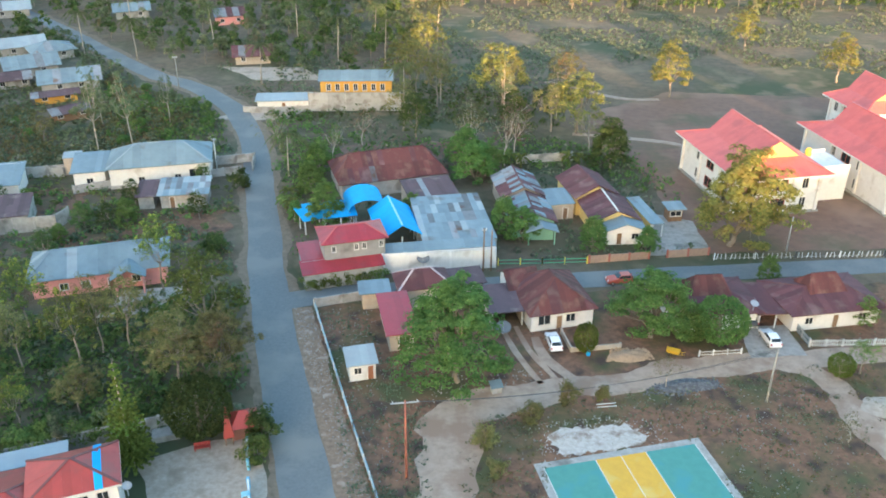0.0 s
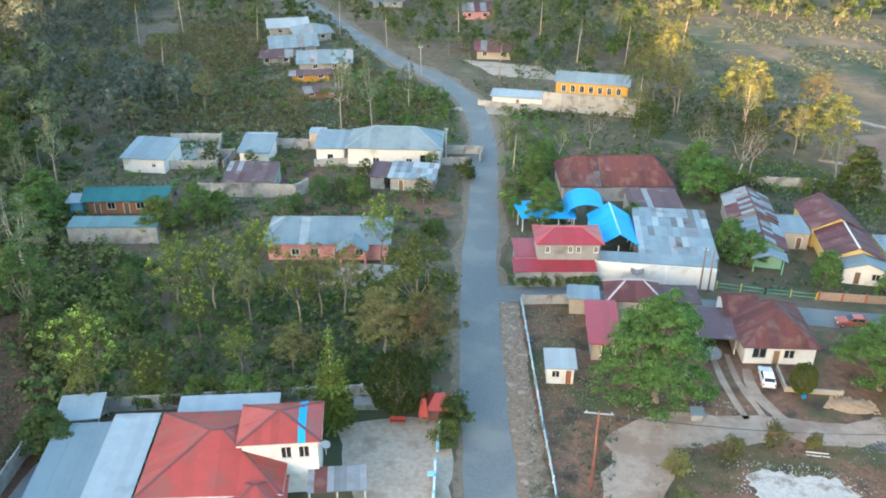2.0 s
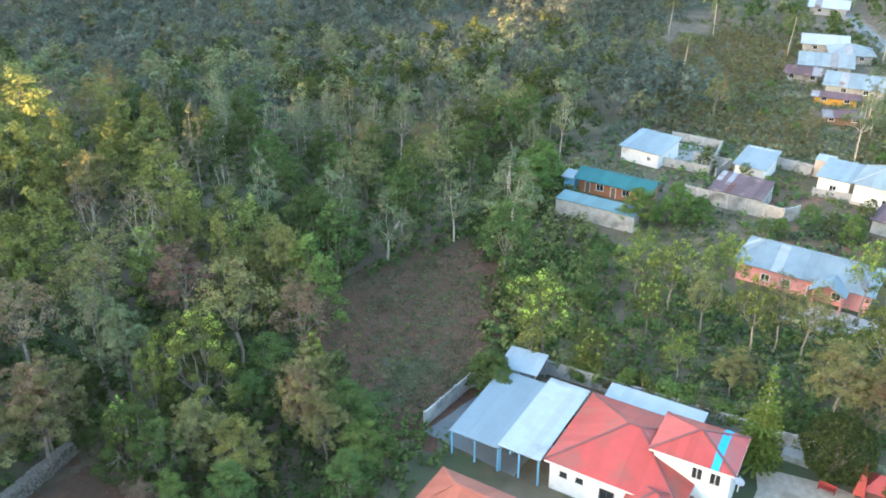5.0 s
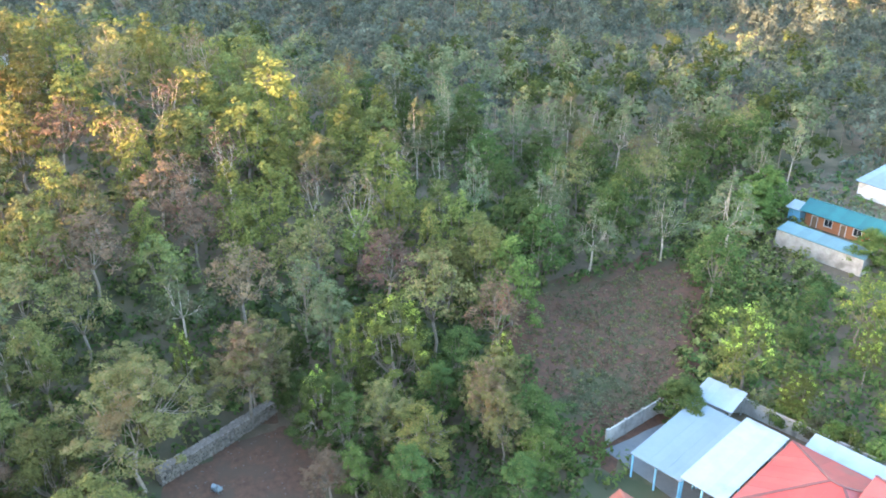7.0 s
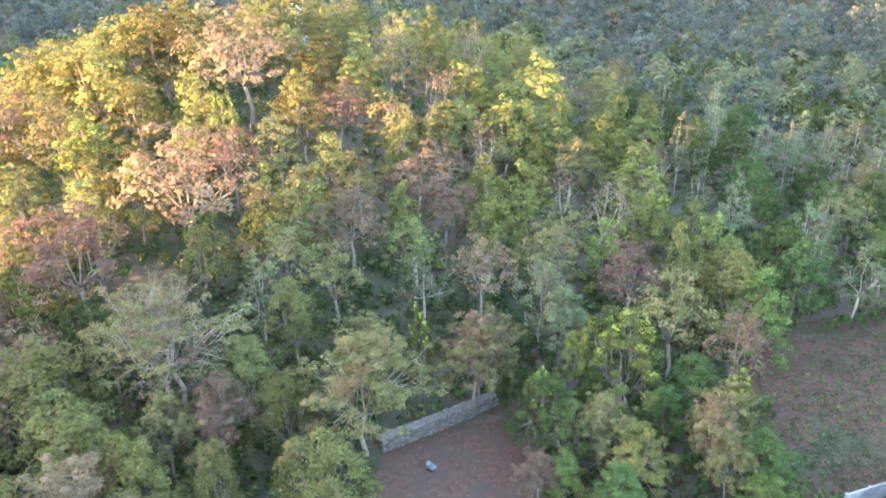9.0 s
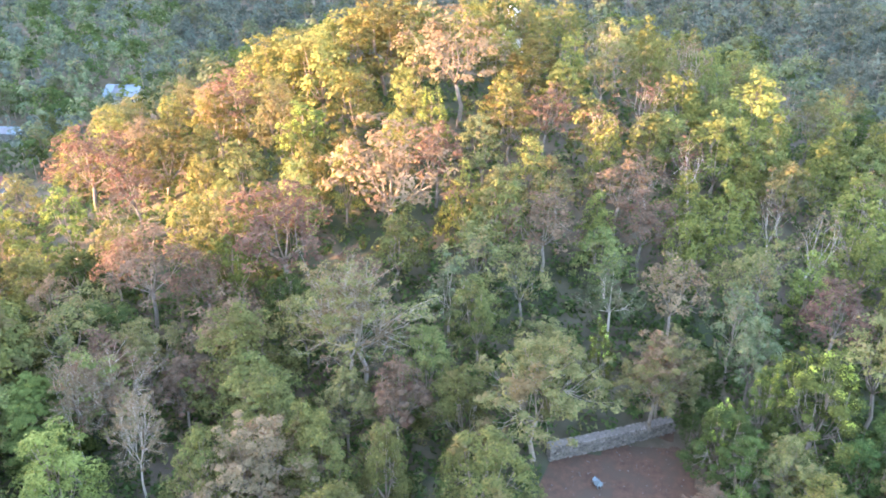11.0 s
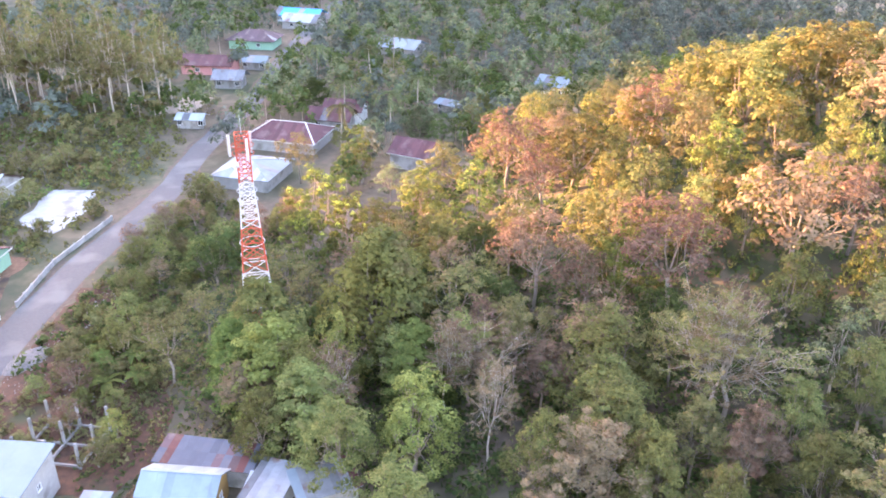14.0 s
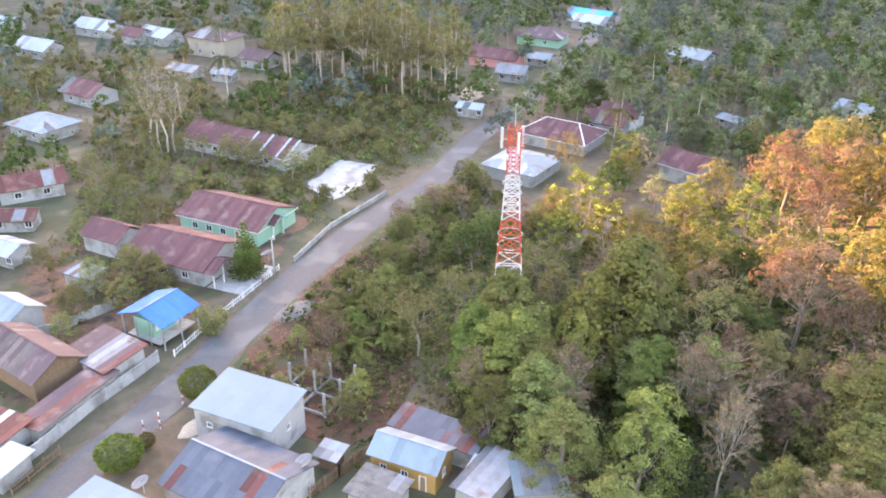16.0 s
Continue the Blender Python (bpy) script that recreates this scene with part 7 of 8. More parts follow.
block_wall("grey yard wall between two sheds", [(-92, 141), (-85, 143.2), (-84, 137)], 1.8, CONCRETE, 0.18, 3)
block_wall("white side yard wall of the white house by the road", [(-44.5, 157.5), (-37.6, 159.4), (-37.0, 154.4)], 1.8, WORN_WHITE, 0.18, 3)
block_wall("grey garden wall behind the red-roofed house", [(-62.2, 48.4), (-64.4, 57.2), (-60.4, 66.6), (-38.6, 75.2), (-29.4, 78.6)], 2.1, CONCRETE, 0.2, 3.4)
block_wall("sky-blue gate wall at the roadside", [(-21.8, 74.6), (-21.0, 71.0)], 1.4, WHITE, 0.2, 2, BLUE_PAINT)
block_wall("sky-blue gate wall beside the drive", [(-20.4, 68.2), (-18.6, 61.0)], 1.4, WHITE, 0.2, 2.4, BLUE_PAINT)
def stone_wall(label, pts, h, thick, material):
    """Rough rubble wall: a packed core faced with single stones."""
    rnd = random.Random(label)
    root = thing("stone_wall", label, "wall", pose(pts[0][0], pts[0][1], 0))
    o = Vector((*pts[0], 0))
    for a, b in zip(pts, pts[1:]):
        a, b = Vector((*a, 0)) - o, Vector((*b, 0)) - o
        L = (b - a).length
        d = (b - a) / L
        s = Vector((-d.y, d.x, 0))
        low = [a - s * thick * 0.5, b - s * thick * 0.5, b + s * thick * 0.5, a + s * thick * 0.5]
        high = [p * 1.0 + Vector((0, 0, h)) + s * (0.18 if k < 2 else -0.18) for k, p in enumerate(low)]
        part("core", Geo().prism([p - Vector((0, 0, 0.3)) for p in low], high), material, root)
        z = 0.1
        while z < h + 0.1:
            x = rnd.uniform(0, 0.2)
            while x < L:
                w, t = rnd.uniform(0.3, 0.6), rnd.uniform(0.2, 0.3)
                for side in (-1, 1):
                    out = thick * 0.5 - 0.18 * z / h
                    c = a + d * x + s * side * (out - rnd.uniform(0.0, 0.1)) + Vector((0, 0, z))
                    k = [Vector(c) + d * (i * w * 0.5 * rnd.uniform(0.7, 1.0)) + s * (j * t) + Vector((0, 0, q * 0.16 * rnd.uniform(0.7, 1.1))) for q in (-1, 1) for i, j in ((-1, -1), (1, -1), (1, 1), (-1, 1))]
                    if side == -1 or z > h * 0.6:
                        part("stone", Geo().prism(k[:4], k[4:]), material, root)
                x += w + 0.05
            z += 0.36


stone_wall("rubble retaining wall at the forest edge", [(-77.0, 1.0), (-80.6, 8.8), (-83.8, 15.2)], 1.7, 1.2, mat("rubble_stone", (0.24, 0.215, 0.185), (0.12, 0.105, 0.09), 3.5, 0.95, bump=0.8, rand=0.3))
block_wall("weathered white compound wall under the classroom block", [(-31.0, 190.2), (-10.0, 190.8)], 4.4, WORN_WHITE, 0.2, 4)
block_wall("pale wall on the far side of the scrub", [(14.6, 158.6), (25.8, 160.8)], 1.8, CONCRETE, 0.2, 3)
block_wall("white wall in front of the low sheds", [(-46, 189.2), (-39, 188.8), (-31, 190)], 1.4, WORN_WHITE, 0.2, 3)
block_wall("weathered white wall along the second road", [(3, -83.5), (-6.5, -89.4), (-13.2, -94.2), (-19.3, -97.6), (-23.2, -100.0)], 1.7, WORN_WHITE, 0.2, 2.6)
block_wall("rear wall of the yard with the barn", [(0, -118), (-6.5, -116.6), (-13.6, -115.2), (-22.6, -117.4)], 1.5, CONCRETE, 0.2, 3)
fence("white balustrade fence along the second road", [(-25.4, -100.0), (-35.0, -106.9), (-43.6, -112.4), (-47.6, -115.0)], 1.0, 0.5, 0.26, WHITE, WHITE, 2.4, 2)
block_wall("low wall of the mint-green house along the road", [(-51.0, -116.4), (-62, -124.6), (-78, -132.2)], 0.9, CONCRETE, 0.2, 3)
fence("grey plank fence in front of the plank house", [(-2.2, -83.6), (-8.0, -87.4)], 1.4, 0.3, 0.26, WOOD, WOOD, 2.2, 2, 0.05)
fence("grey plank fence beside the plank house", [(-28.2, -65.2), (-32.5, -66.6), (-37.0, -68.0)], 1.7, 0.3, 0.27, WOOD, WOOD, 2.2, 2, 0.05)
for x, y in ((-22.8, -89.2), (-18.9, -85.8), (-16.9, -85.3)):
    root = thing("marker_post", "red and white banded marker post at a gate", "post", pose(x, y, 0), "gate markers")
    for k in range(5):
        part("band", Geo().tube([(0, 0, 0.5 * k), (0, 0, 0.5 * k + 0.5)], [0.09, 0.09], 8), (WHITE, plain("signal_red", (0.55, 0.06, 0.05)))[k % 2], root)

# unfinished frame beside the turquoise-roofed house
frame_root = thing("concrete_frame", "unfinished white concrete column frame with ground beams", "building frame", pose(-37.2, -82.0, 0, 0, 0, 28))
for cx in (-3.4, 0, 3.4):
    for cy in (-3.6, 0.2, 4.0):
        part("column", Geo().beam((cx, cy, -0.3), (cx, cy, 3.6), 0.28), WORN_WHITE, frame_root)
for cy in (-3.6, 0.2, 4.0):
    part("ground_beam", Geo().beam((-3.2, cy, 0.4), (3.2, cy, 0.4), 0.22, 0.3), CONCRETE, frame_root)
for cx in (-3.4, 0, 3.4):
    part("ground_beam", Geo().beam((cx, -3.4, 0.4), (cx, 3.8, 0.4), 0.2, 0.28), CONCRETE, frame_root)

patch("road_verge", "stony brown verge between the road and the blue fence", [(-21.4, 104), (-18.8, 104.6), (-13.3, 86.2), (-10.7, 77.6), (-7.3, 66.8), (-5, 58), (-8.5, 58), (-11.5, 68), (-17.5, 89)], mat("stony_dirt", (0.26, 0.185, 0.13), (0.14, 0.1, 0.07), 1.8, 1, bump=0.8, stain=(0.32, 0.27, 0.22), stain_at=0.62, stain_scale=0.8, rand=0), 0.035, rag=0.3)
patch("yard", "bare brown yards beside the second road", [(-4, -95), (-22, -104), (-48, -119), (-60, -129), (-58, -150), (-34, -152), (-4, -128)], SOIL, 0.02, rag=1.0)
patch("dusty_ground", "pale trodden dust where the lane meets the yard", [(-3.2, 58), (-2.4, 70), (-2.8, 80), (2, 84.5), (8, 84.6), (9, 81.5), (4.4, 79), (3.6, 70), (4.2, 58)], PATH, 0.035, rag=0.8)
patch("plot", "rough brown plot round the unfinished frame", [(-24.5, -84), (-33, -94), (-46, -105), (-60, -114), (-68, -106), (-54, -86), (-44, -70), (-33, -71), (-31, -78)], LITTER, 0.028, rag=1.0)
patch("terrace", "pale rubble terrace in front of the salmon pink house", [(-48.5, 101), (-37, 104), (-38.5, 110), (-47, 109)], CONCRETE, 0.05, rag=0.7)
block_wall("low rubble wall of the pink house terrace", [(-47.5, 103.4), (-36.8, 106.6)], 0.7, CONCRETE, 0.3, 3)
block_wall("pale concrete walls of an open yard beside the shed", [(-94.6, 134.0), (-85.6, 137.0), (-92.0, 150.6), (-102.0, 147.6)], 1.8, CONCRETE, 0.2, 3)
patch("paved_yard", "concrete floor of the open yard", [(-95.6, 135.4), (-86.6, 138.0), (-92.4, 149.4), (-100.4, 147)], CONCRETE, 0.05, rag=0.3)
block_wall("white rear wall beside the tank hut", [(-79, 150.2), (-71.8, 152.2)], 2.2, WORN_WHITE, 0.18, 3)

# ---- vehicles ----
def car(x, y, yaw, label, paint):
    """A small hatchback, nose towards +y."""
    root = thing("car", label, "car", pose(x, y, 0.06, 0, 0, yaw))
    prof = [(-2.05, 0.35), (-2.1, 0.75), (-2.0, 0.98), (-1.75, 1.05), (1.0, 0.98), (1.95, 0.78), (2.08, 0.55), (2.05, 0.33)]
    low, high = [(-0.82, yy, z) for yy, z in prof], [(0.82, yy, z) for yy, z in prof]
    body = part("body", Geo().prism(low, high), paint, root)
    bev = body.modifiers.new("soft_edges", "BEVEL")
    bev.width, bev.segments = 0.07, 2
    cab = [(-1.85, 1.03), (-1.45, 1.5), (-0.1, 1.53), (0.75, 1.0)]
    roof = part("roof", Geo().prism([(-0.62 if z > 1.2 else -0.76, yy, z) for yy, z in cab], [(0.62 if z > 1.2 else 0.76, yy, z) for yy, z in cab]), paint, root)
    bev = roof.modifiers.new("soft_edges", "BEVEL")
    bev.width, bev.segments = 0.04, 2
    part("windscreen", Geo().prism([(-0.66, 0.66, 1.08), (0.66, 0.66, 1.08), (0.58, 0.0, 1.47), (-0.58, 0.0, 1.47)], [(-0.66, 0.69, 1.09), (0.66, 0.69, 1.09), (0.58, 0.03, 1.49), (-0.58, 0.03, 1.49)]), GLASS, root)
    part("rear_window", Geo().prism([(-0.64, -1.8, 1.1), (0.64, -1.8, 1.1), (0.58, -1.5, 1.45), (-0.58, -1.5, 1.45)], [(-0.64, -1.84, 1.11), (0.64, -1.84, 1.11), (0.58, -1.54, 1.46), (-0.58, -1.54, 1.46)]), GLASS, root)
    for s in (-1, 1):
        q = [(s * 0.745, -1.55, 1.1), (s * 0.745, 0.5, 1.1), (s * 0.655, -0.05, 1.44), (s * 0.655, -1.35, 1.44)]
        part("side_window", Geo().prism(q, [(a + s * 0.03, b, c) for a, b, c in q]), GLASS, root)
        part("headlight", Geo().box(s * 0.55 - 0.17, 1.9, 0.6, s * 0.55 + 0.17, 2.05, 0.76), TRIM, root)
        part("tail_light", Geo().box(s * 0.7 - 0.1, -2.12, 0.75, s * 0.7 + 0.1, -2.04, 0.98), plain("tail_red", (0.4, 0.02, 0.02)), root)
        for yy in (-1.3, 1.3):
            wheel = part("wheel", Geo().tube([(s * 0.66, yy, 0.31), (s * 0.84, yy, 0.31)], [0.31, 0.31], 14), plain("tyre_rubber", (0.03, 0.03, 0.03), 0.9), root)
            part("rim", Geo().tube([(s * 0.84, yy, 0.31), (s * 0.86, yy, 0.31)], [0.19, 0.17], 10), STEEL, wheel)


WHITE_CAR = mat("white_car_paint", (0.82, 0.82, 0.82), (0.8, 0.8, 0.8), 1, 0.25, 0, 0, rand=0, coat=0.6)
car(14.8, 95.1, 6, "white hatchback parked on a rutted drive", WHITE_CAR)
car(44.0, 96.2, 4, "white hatchback parked in front of a maroon house", WHITE_CAR)
car(26.6, 111.8, 98, "faded red car parked on the side street", plain("faded_red_paint", (0.42, 0.09, 0.06), 0.4))
car(42.4, 101.2, 8, "dark grey car parked under the eaves", plain("dark_grey_paint", (0.08, 0.085, 0.09), 0.3))

cart = thing("tipping_cart", "small yellow steel tipping cart beside the lane", "cart", pose(30.2, 92.9, 0, 0, 0, -25) @ Matrix.Diagonal((0.7, 0.7, 0.8, 1)))
part("tray", Geo().prism([(-1.0, -0.5, 0.6), (1.0, -0.5, 0.6), (1.0, 0.5, 0.6), (-1.0, 0.5, 0.6)], [(-1.25, -0.7, 1.15), (1.25, -0.7, 1.15), (1.25, 0.7, 1.15), (-1.25, 0.7, 1.15)]), plain("machine_yellow", (0.7, 0.4, 0.03)), cart)
for s in (-1, 1):
    part("handle", Geo().beam((0.9, s * 0.4, 0.6), (2.1, s * 0.45, 0.9), 0.07), plain("machine_yellow", (0.7, 0.4, 0.03)), cart)
    part("wheel", Geo().tube([(-0.3, s * 0.55, 0.3), (-0.3, s * 0.7, 0.3)], [0.3, 0.3], 12), plain("tyre_rubber", (0.03, 0.03, 0.03), 0.9), cart)
barrel = thing("barrel", "bright blue plastic barrel beside the garden wall", "barrel", pose(19.1, 92.9, 0))
part("body", Geo().tube([(0, 0, 0), (0, 0, 0.1), (0, 0, 0.3), (0, 0, 0.6), (0, 0, 0.8), (0, 0, 0.9)], [0.26, 0.28, 0.3, 0.3, 0.28, 0.25], 14), BLUE_TARP, barrel, smooth=True)
box = thing("pump_box", "small grey meter hut under the shade tree", "hut", pose(6.6, 85.0, 0, 0, 0, 14))
part("wall", Geo().box(-0.6, -0.5, 0, 0.6, 0.5, 1.0), GREY_WALL, box)
part("roof", Geo().prism([(-0.8, -0.7, 1.0), (0.8, -0.7, 1.0), (0.8, 0.7, 1.25), (-0.8, 0.7, 1.25)], [(-0.8, -0.7, 1.05), (0.8, -0.7, 1.05), (0.8, 0.7, 1.3), (-0.8, 0.7, 1.3)]), ZINC, box)


DISH_MESH = plain("grey_wire_mesh", (0.2, 0.2, 0.2), 0.8)


def dish(x, y, z, yaw, label, r=0.9, base=None):
    root = thing("satellite_dish", label, "satellite dish", pose(x, y, z, 0, 0, yaw))
    g = Geo()
    rings = 4
    for i in range(rings + 1):
        q = r * i / rings
        for k in range(16):
            a = k * math.pi / 8
            g.v.append((q * math.cos(a), q * math.sin(a) * 0.9 - 0.25 * q * q, 1.1 + 0.3 * q * q / r + 0.35 * q * math.sin(a)))
    g.f = [(i * 16 + k, i * 16 + (k + 1) % 16, (i + 1) * 16 + (k + 1) % 16, (i + 1) * 16 + k) for i in range(rings) for k in range(16)]
    bowl = part("bowl", g, DISH_MESH if r > 0.8 else STEEL, root, smooth=True)
    sol = bowl.modifiers.new("thickness", "SOLIDIFY")
    sol.thickness = 0.03
    part("stand", Geo().tube([(0, 0, -0.1), (0, 0, 1.1)], [0.06, 0.05], 6), STEEL, root)
    part("feed_arm", Geo().beam((0, -0.6 * r, 1.0), (0, 0.1, 1.9), 0.04), STEEL, root)


dish(8.2, 97.7, 0, 0, "mesh satellite dish standing beside the drive", 1.1)
dish(42.2, 99.2, 3.0, 20, "white satellite dish above the maroon eaves", 0.6)
dish(-30.6, 62.6, 4.4, 60, "white satellite dish at the corner of the red roof", 0.5)
dish(-28.6, -66.4, 3.0, 60, "mesh satellite dish beside the zinc roof", 1.1)
dish(-13.4, -73.0, 2.8, 60, "mesh satellite dish beside the flat white roof", 1.0)
dish(-47.4, -118.4, 0.4, 40, "mesh satellite dish in the mint-green house garden", 1.1)
dish(-3.0, 114.8, 1.2, 0, "round mesh dish leaning on the white wall", 1.0)

# blue sheet laid over the red upper roof
lx = 1.9
on_roof = lambda px, py: 7.05 + 1.7 * min((3.3 - abs(py)) / 3.3, (4.3 - px) / 4.2)
g = Geo()
for k in range(13):
    py = -3.35 + 6.7 * k / 12
    g.v += [(px, py, on_roof(px, py) + up) for px, up in ((lx, 0), (lx + 0.75, 0), (lx + 0.75, 0.05), (lx, 0.05))]
g.f = [(4 * k + a, 4 * k + (a + 1) % 4, 4 * k + 4 + (a + 1) % 4, 4 * k + 4 + a) for k in range(12) for a in range(4)] + [(0, 3, 2, 1), (48, 49, 50, 51)]
strip_ob = part("blue_sheet", g, BLUE_TARP, red_home, "bright blue roof sheet")
strip_ob.matrix_basis = red_home.matrix_basis.inverted() @ pose(-35.6, 62.9, 0, 0, 0, 21)

shrine = thing("gate_hut", "small red-roofed gate hut with a pointed red spire", "hut", pose(-23.4, 77.0, 0, 0, 0, 18))
part("wall", Geo().box(-0.6, -1.2, -0.2, 2.0, 1.2, 1.9), plain("dull_brick", (0.2, 0.1, 0.08)), shrine)
part("roof", Geo().prism([(-0.9, -1.7, 1.9), (2.4, -1.7, 1.9), (2.4, 1.7, 1.9), (-0.9, 1.7, 1.9)], [(0.3, -0.1, 3.2), (1.2, -0.1, 3.2), (1.2, 0.1, 3.2), (0.3, 0.1, 3.2)]), RED_ROOF, shrine)
part("spire", Geo().prism([(-1.7, -2.0, 1.2), (-0.5, -2.0, 1.2), (-0.5, -0.2, 1.2), (-1.7, -0.2, 1.2)], [(-1.15, -1.15, 4.9), (-1.05, -1.15, 4.9), (-1.05, -1.05, 4.9), (-1.15, -1.05, 4.9)]), RED_ROOF, shrine)
for k in (-1.5, -0.7):
    part("spire_post", Geo().beam((k, -1.8, -0.2), (k, -1.8, 1.2), 0.12).beam((k, -0.4, -0.2), (k, -0.4, 1.2), 0.12), WOOD, shrine)
sign = thing("sign_board", "small blue sign board on two posts at the gate", "sign", pose(-20.2, 66.0, 0, 0, 0, 20))
part("board", Geo().box(-0.45, -0.03, 1.0, 0.45, 0.03, 1.7), BLUE_PAINT, sign)
for k in (-0.35, 0.35):
    part("post", Geo().beam((k, 0.05, -0.2), (k, 0.05, 1.6), 0.06), STEEL, sign)
pipes = thing("pipe_bundle", "two white plastic pipes lying by the court", "pipes", pose(19.8, 82.0, 0.06, 0, 0, 5))
for k in (0, 0.55):
    part("pipe", Geo().tube([(-1.2, k, 0.06), (1.2, k + 0.1, 0.06)], [0.06, 0.06], 8), TRIM, pipes)
stall = thing("chair_stack", "orange plastic chairs stacked beside the crimson roof", "chairs", pose(-3.6, 93.2, 0, 0, 0, 10))
for k in range(3):
    z = 0.42 + 0.12 * k
    part("seat", Geo().box(-0.25, -0.25, z, 0.25, 0.25, z + 0.05), plain("orange_plastic", (0.7, 0.22, 0.03)), stall)
    part("backrest", Geo().box(-0.25, 0.22, z, 0.25, 0.27, z + 0.45), plain("orange_plastic", (0.7, 0.22, 0.03)), stall)
for sx in (-0.22, 0.22):
    for sy in (-0.22, 0.22):
        part("leg", Geo().beam((sx, sy, 0), (sx, sy, 0.42), 0.05), plain("orange_plastic", (0.7, 0.22, 0.03)), stall)
slab = thing("stone_slab", "pale raised stone platform beside the conifer", "platform", pose(-31.6, 76.4, 0, 0, 0, 20))
part("slab", Geo().prism([(-1.6, -0.9, -0.1), (1.5, -1.0, -0.1), (1.7, 0.9, -0.1), (-1.4, 1.0, -0.1)], [(-1.5, -0.8, 0.7), (1.4, -0.9, 0.7), (1.6, 0.8, 0.7), (-1.3, 0.9, 0.7)]), CONCRETE, slab)
bench = thing("garden_bench", "red garden bench on the gravel forecourt", "bench", pose(-26.8, 74.2, 0, 0, 0, 15))
part("seat", Geo().box(-0.9, -0.25, 0.42, 0.9, 0.25, 0.5), RED_ROOF, bench)
part("backrest", Geo().box(-0.9, 0.22, 0.55, 0.9, 0.28, 0.95), RED_ROOF, bench)
for s in (-0.8, 0.8):
    part("leg", Geo().box(s - 0.05, -0.22, 0, s + 0.05, 0.22, 0.42), RED_ROOF, bench)

monument = thing("hilltop_monument", "pale tapering monument on the wooded hilltop", "monument", pose(-196, -11.7, float(height(-196, -11.7)), 0, 0, 20))
part("shaft", Geo().prism([(-2.0, -2.0, -0.5), (2.0, -2.0, -0.5), (2.0, 2.0, -0.5), (-2.0, 2.0, -0.5)], [(-1.1, -1.1, 10.8), (1.1, -1.1, 10.8), (1.1, 1.1, 10.8), (-1.1, 1.1, 10.8)]), WHITE, monument)
part("cap", Geo().prism([(-1.3, -1.3, 10.8), (1.3, -1.3, 10.8), (1.3, 1.3, 10.8), (-1.3, 1.3, 10.8)], [(-1.2, -1.2, 11.3), (1.2, -1.2, 11.3), (1.2, 1.2, 11.3), (-1.2, 1.2, 11.3)]), CONCRETE, monument)

# ---- heaps and ground patches ----
def heap(label, x, y, rx, ry, h, material, yaw=0.0):
    """A low uneven mound of loose material."""
    g = Geo()
    n, m = 26, 9
    for i in range(m + 1):
        q = i / m
        for k in range(n):
            a = 2 * math.pi * k / n
            w = 1 + 0.25 * noise.noise(Vector((math.cos(a) * 1.5 + x, math.sin(a) * 1.5 + y, 1)))
            z = h * (1 - q * q) * (1 + 0.4 * noise.noise(Vector((q * math.cos(a) * 3 + x, q * math.sin(a) * 3, 7)))) - 0.04 * q
            g.v.append((rx * q * w * math.cos(a), ry * q * w * math.sin(a), z if i < m else -0.1))
    g.f = [(i * n + k, i * n + (k + 1) % n, (i + 1) * n + (k + 1) % n, (i + 1) * n + k) for i in range(m) for k in range(n)]
    ob = part("sand_mound", g, material, smooth=True)
    ob.matrix_basis = pose(x, y, 0, 0, 0, yaw)
    return tagged(ob, label, "mound")


heap("heap of tan building sand beside the lane", 24.4, 92.7, 3.0, 1.5, 0.6, mat("tan_sand", (0.38, 0.26, 0.165), (0.27, 0.19, 0.125), 2.5, 1, bump=0.5, rand=0), 8)
heap("low heap of grey ash and rubbish", 30.4, 86.4, 4.4, 1.5, 0.35, mat("grey_ash", (0.17, 0.17, 0.175), (0.05, 0.05, 0.052), 2.5, 1, bump=0.6, rand=0), 8)
heap("spread of white gravel at the edge of the field", 53.0, 82.4, 3.0, 2.4, 0.25, GRAVEL, 20)
heap("rubbish heap beside the second road", -44.0, -102.0, 4.0, 2.2, 0.5, mat("mixed_rubbish", (0.22, 0.205, 0.19), (0.08, 0.074, 0.066), 3.5, 1, bump=0.7, rand=0), 20)
heap("brown heap of earth and firewood beside the low house", -22.0, -102.6, 2.6, 1.6, 0.8, mat("brown_earth", (0.2, 0.13, 0.09), (0.1, 0.07, 0.05), 3, 1, bump=0.8, rand=0), 40)
heap("pale building sand in the gateway", -22.4, -84.0, 2.6, 1.4, 0.4, mat("pale_sand", (0.42, 0.36, 0.28), (0.34, 0.29, 0.22), 2.5, 1, bump=0.5, rand=0), 30)
patch("paved_yard", "white paved yard beside the second road", PAVED, PAVING, 0.05, clear=False)
patch("paved_yard", "grey paved yard of the brick-red house", [(-36, -116), (-43.5, -121), (-47.6, -116.4), (-39.5, -110.6)], CONCRETE, 0.05, rag=0.2)
patch("gravel_patch", "pale gravel plot near the road bend", [(-60, 226), (-48, 214), (-30, 214), (-38, 226)], GRAVEL, 0.045)
patch("gravel_patch", "pale gravel plot in front of the low sheds", [(-52, 184), (-46, 193), (-33, 189), (-36, 184)], GRAVEL, 0.045)
patch("gravel_patch", "pale dumped gravel plot by the far houses", [(-128, -172), (-140, -178), (-136, -185), (-122, -179)], GRAVEL, 0.045)
patch("paved_yard", "pale concrete yard between the cream and yellow houses", [(33, 120.5), (43, 121.8), (43, 133), (36, 136), (35, 126)], CONCRETE, 0.045, rag=0.3)
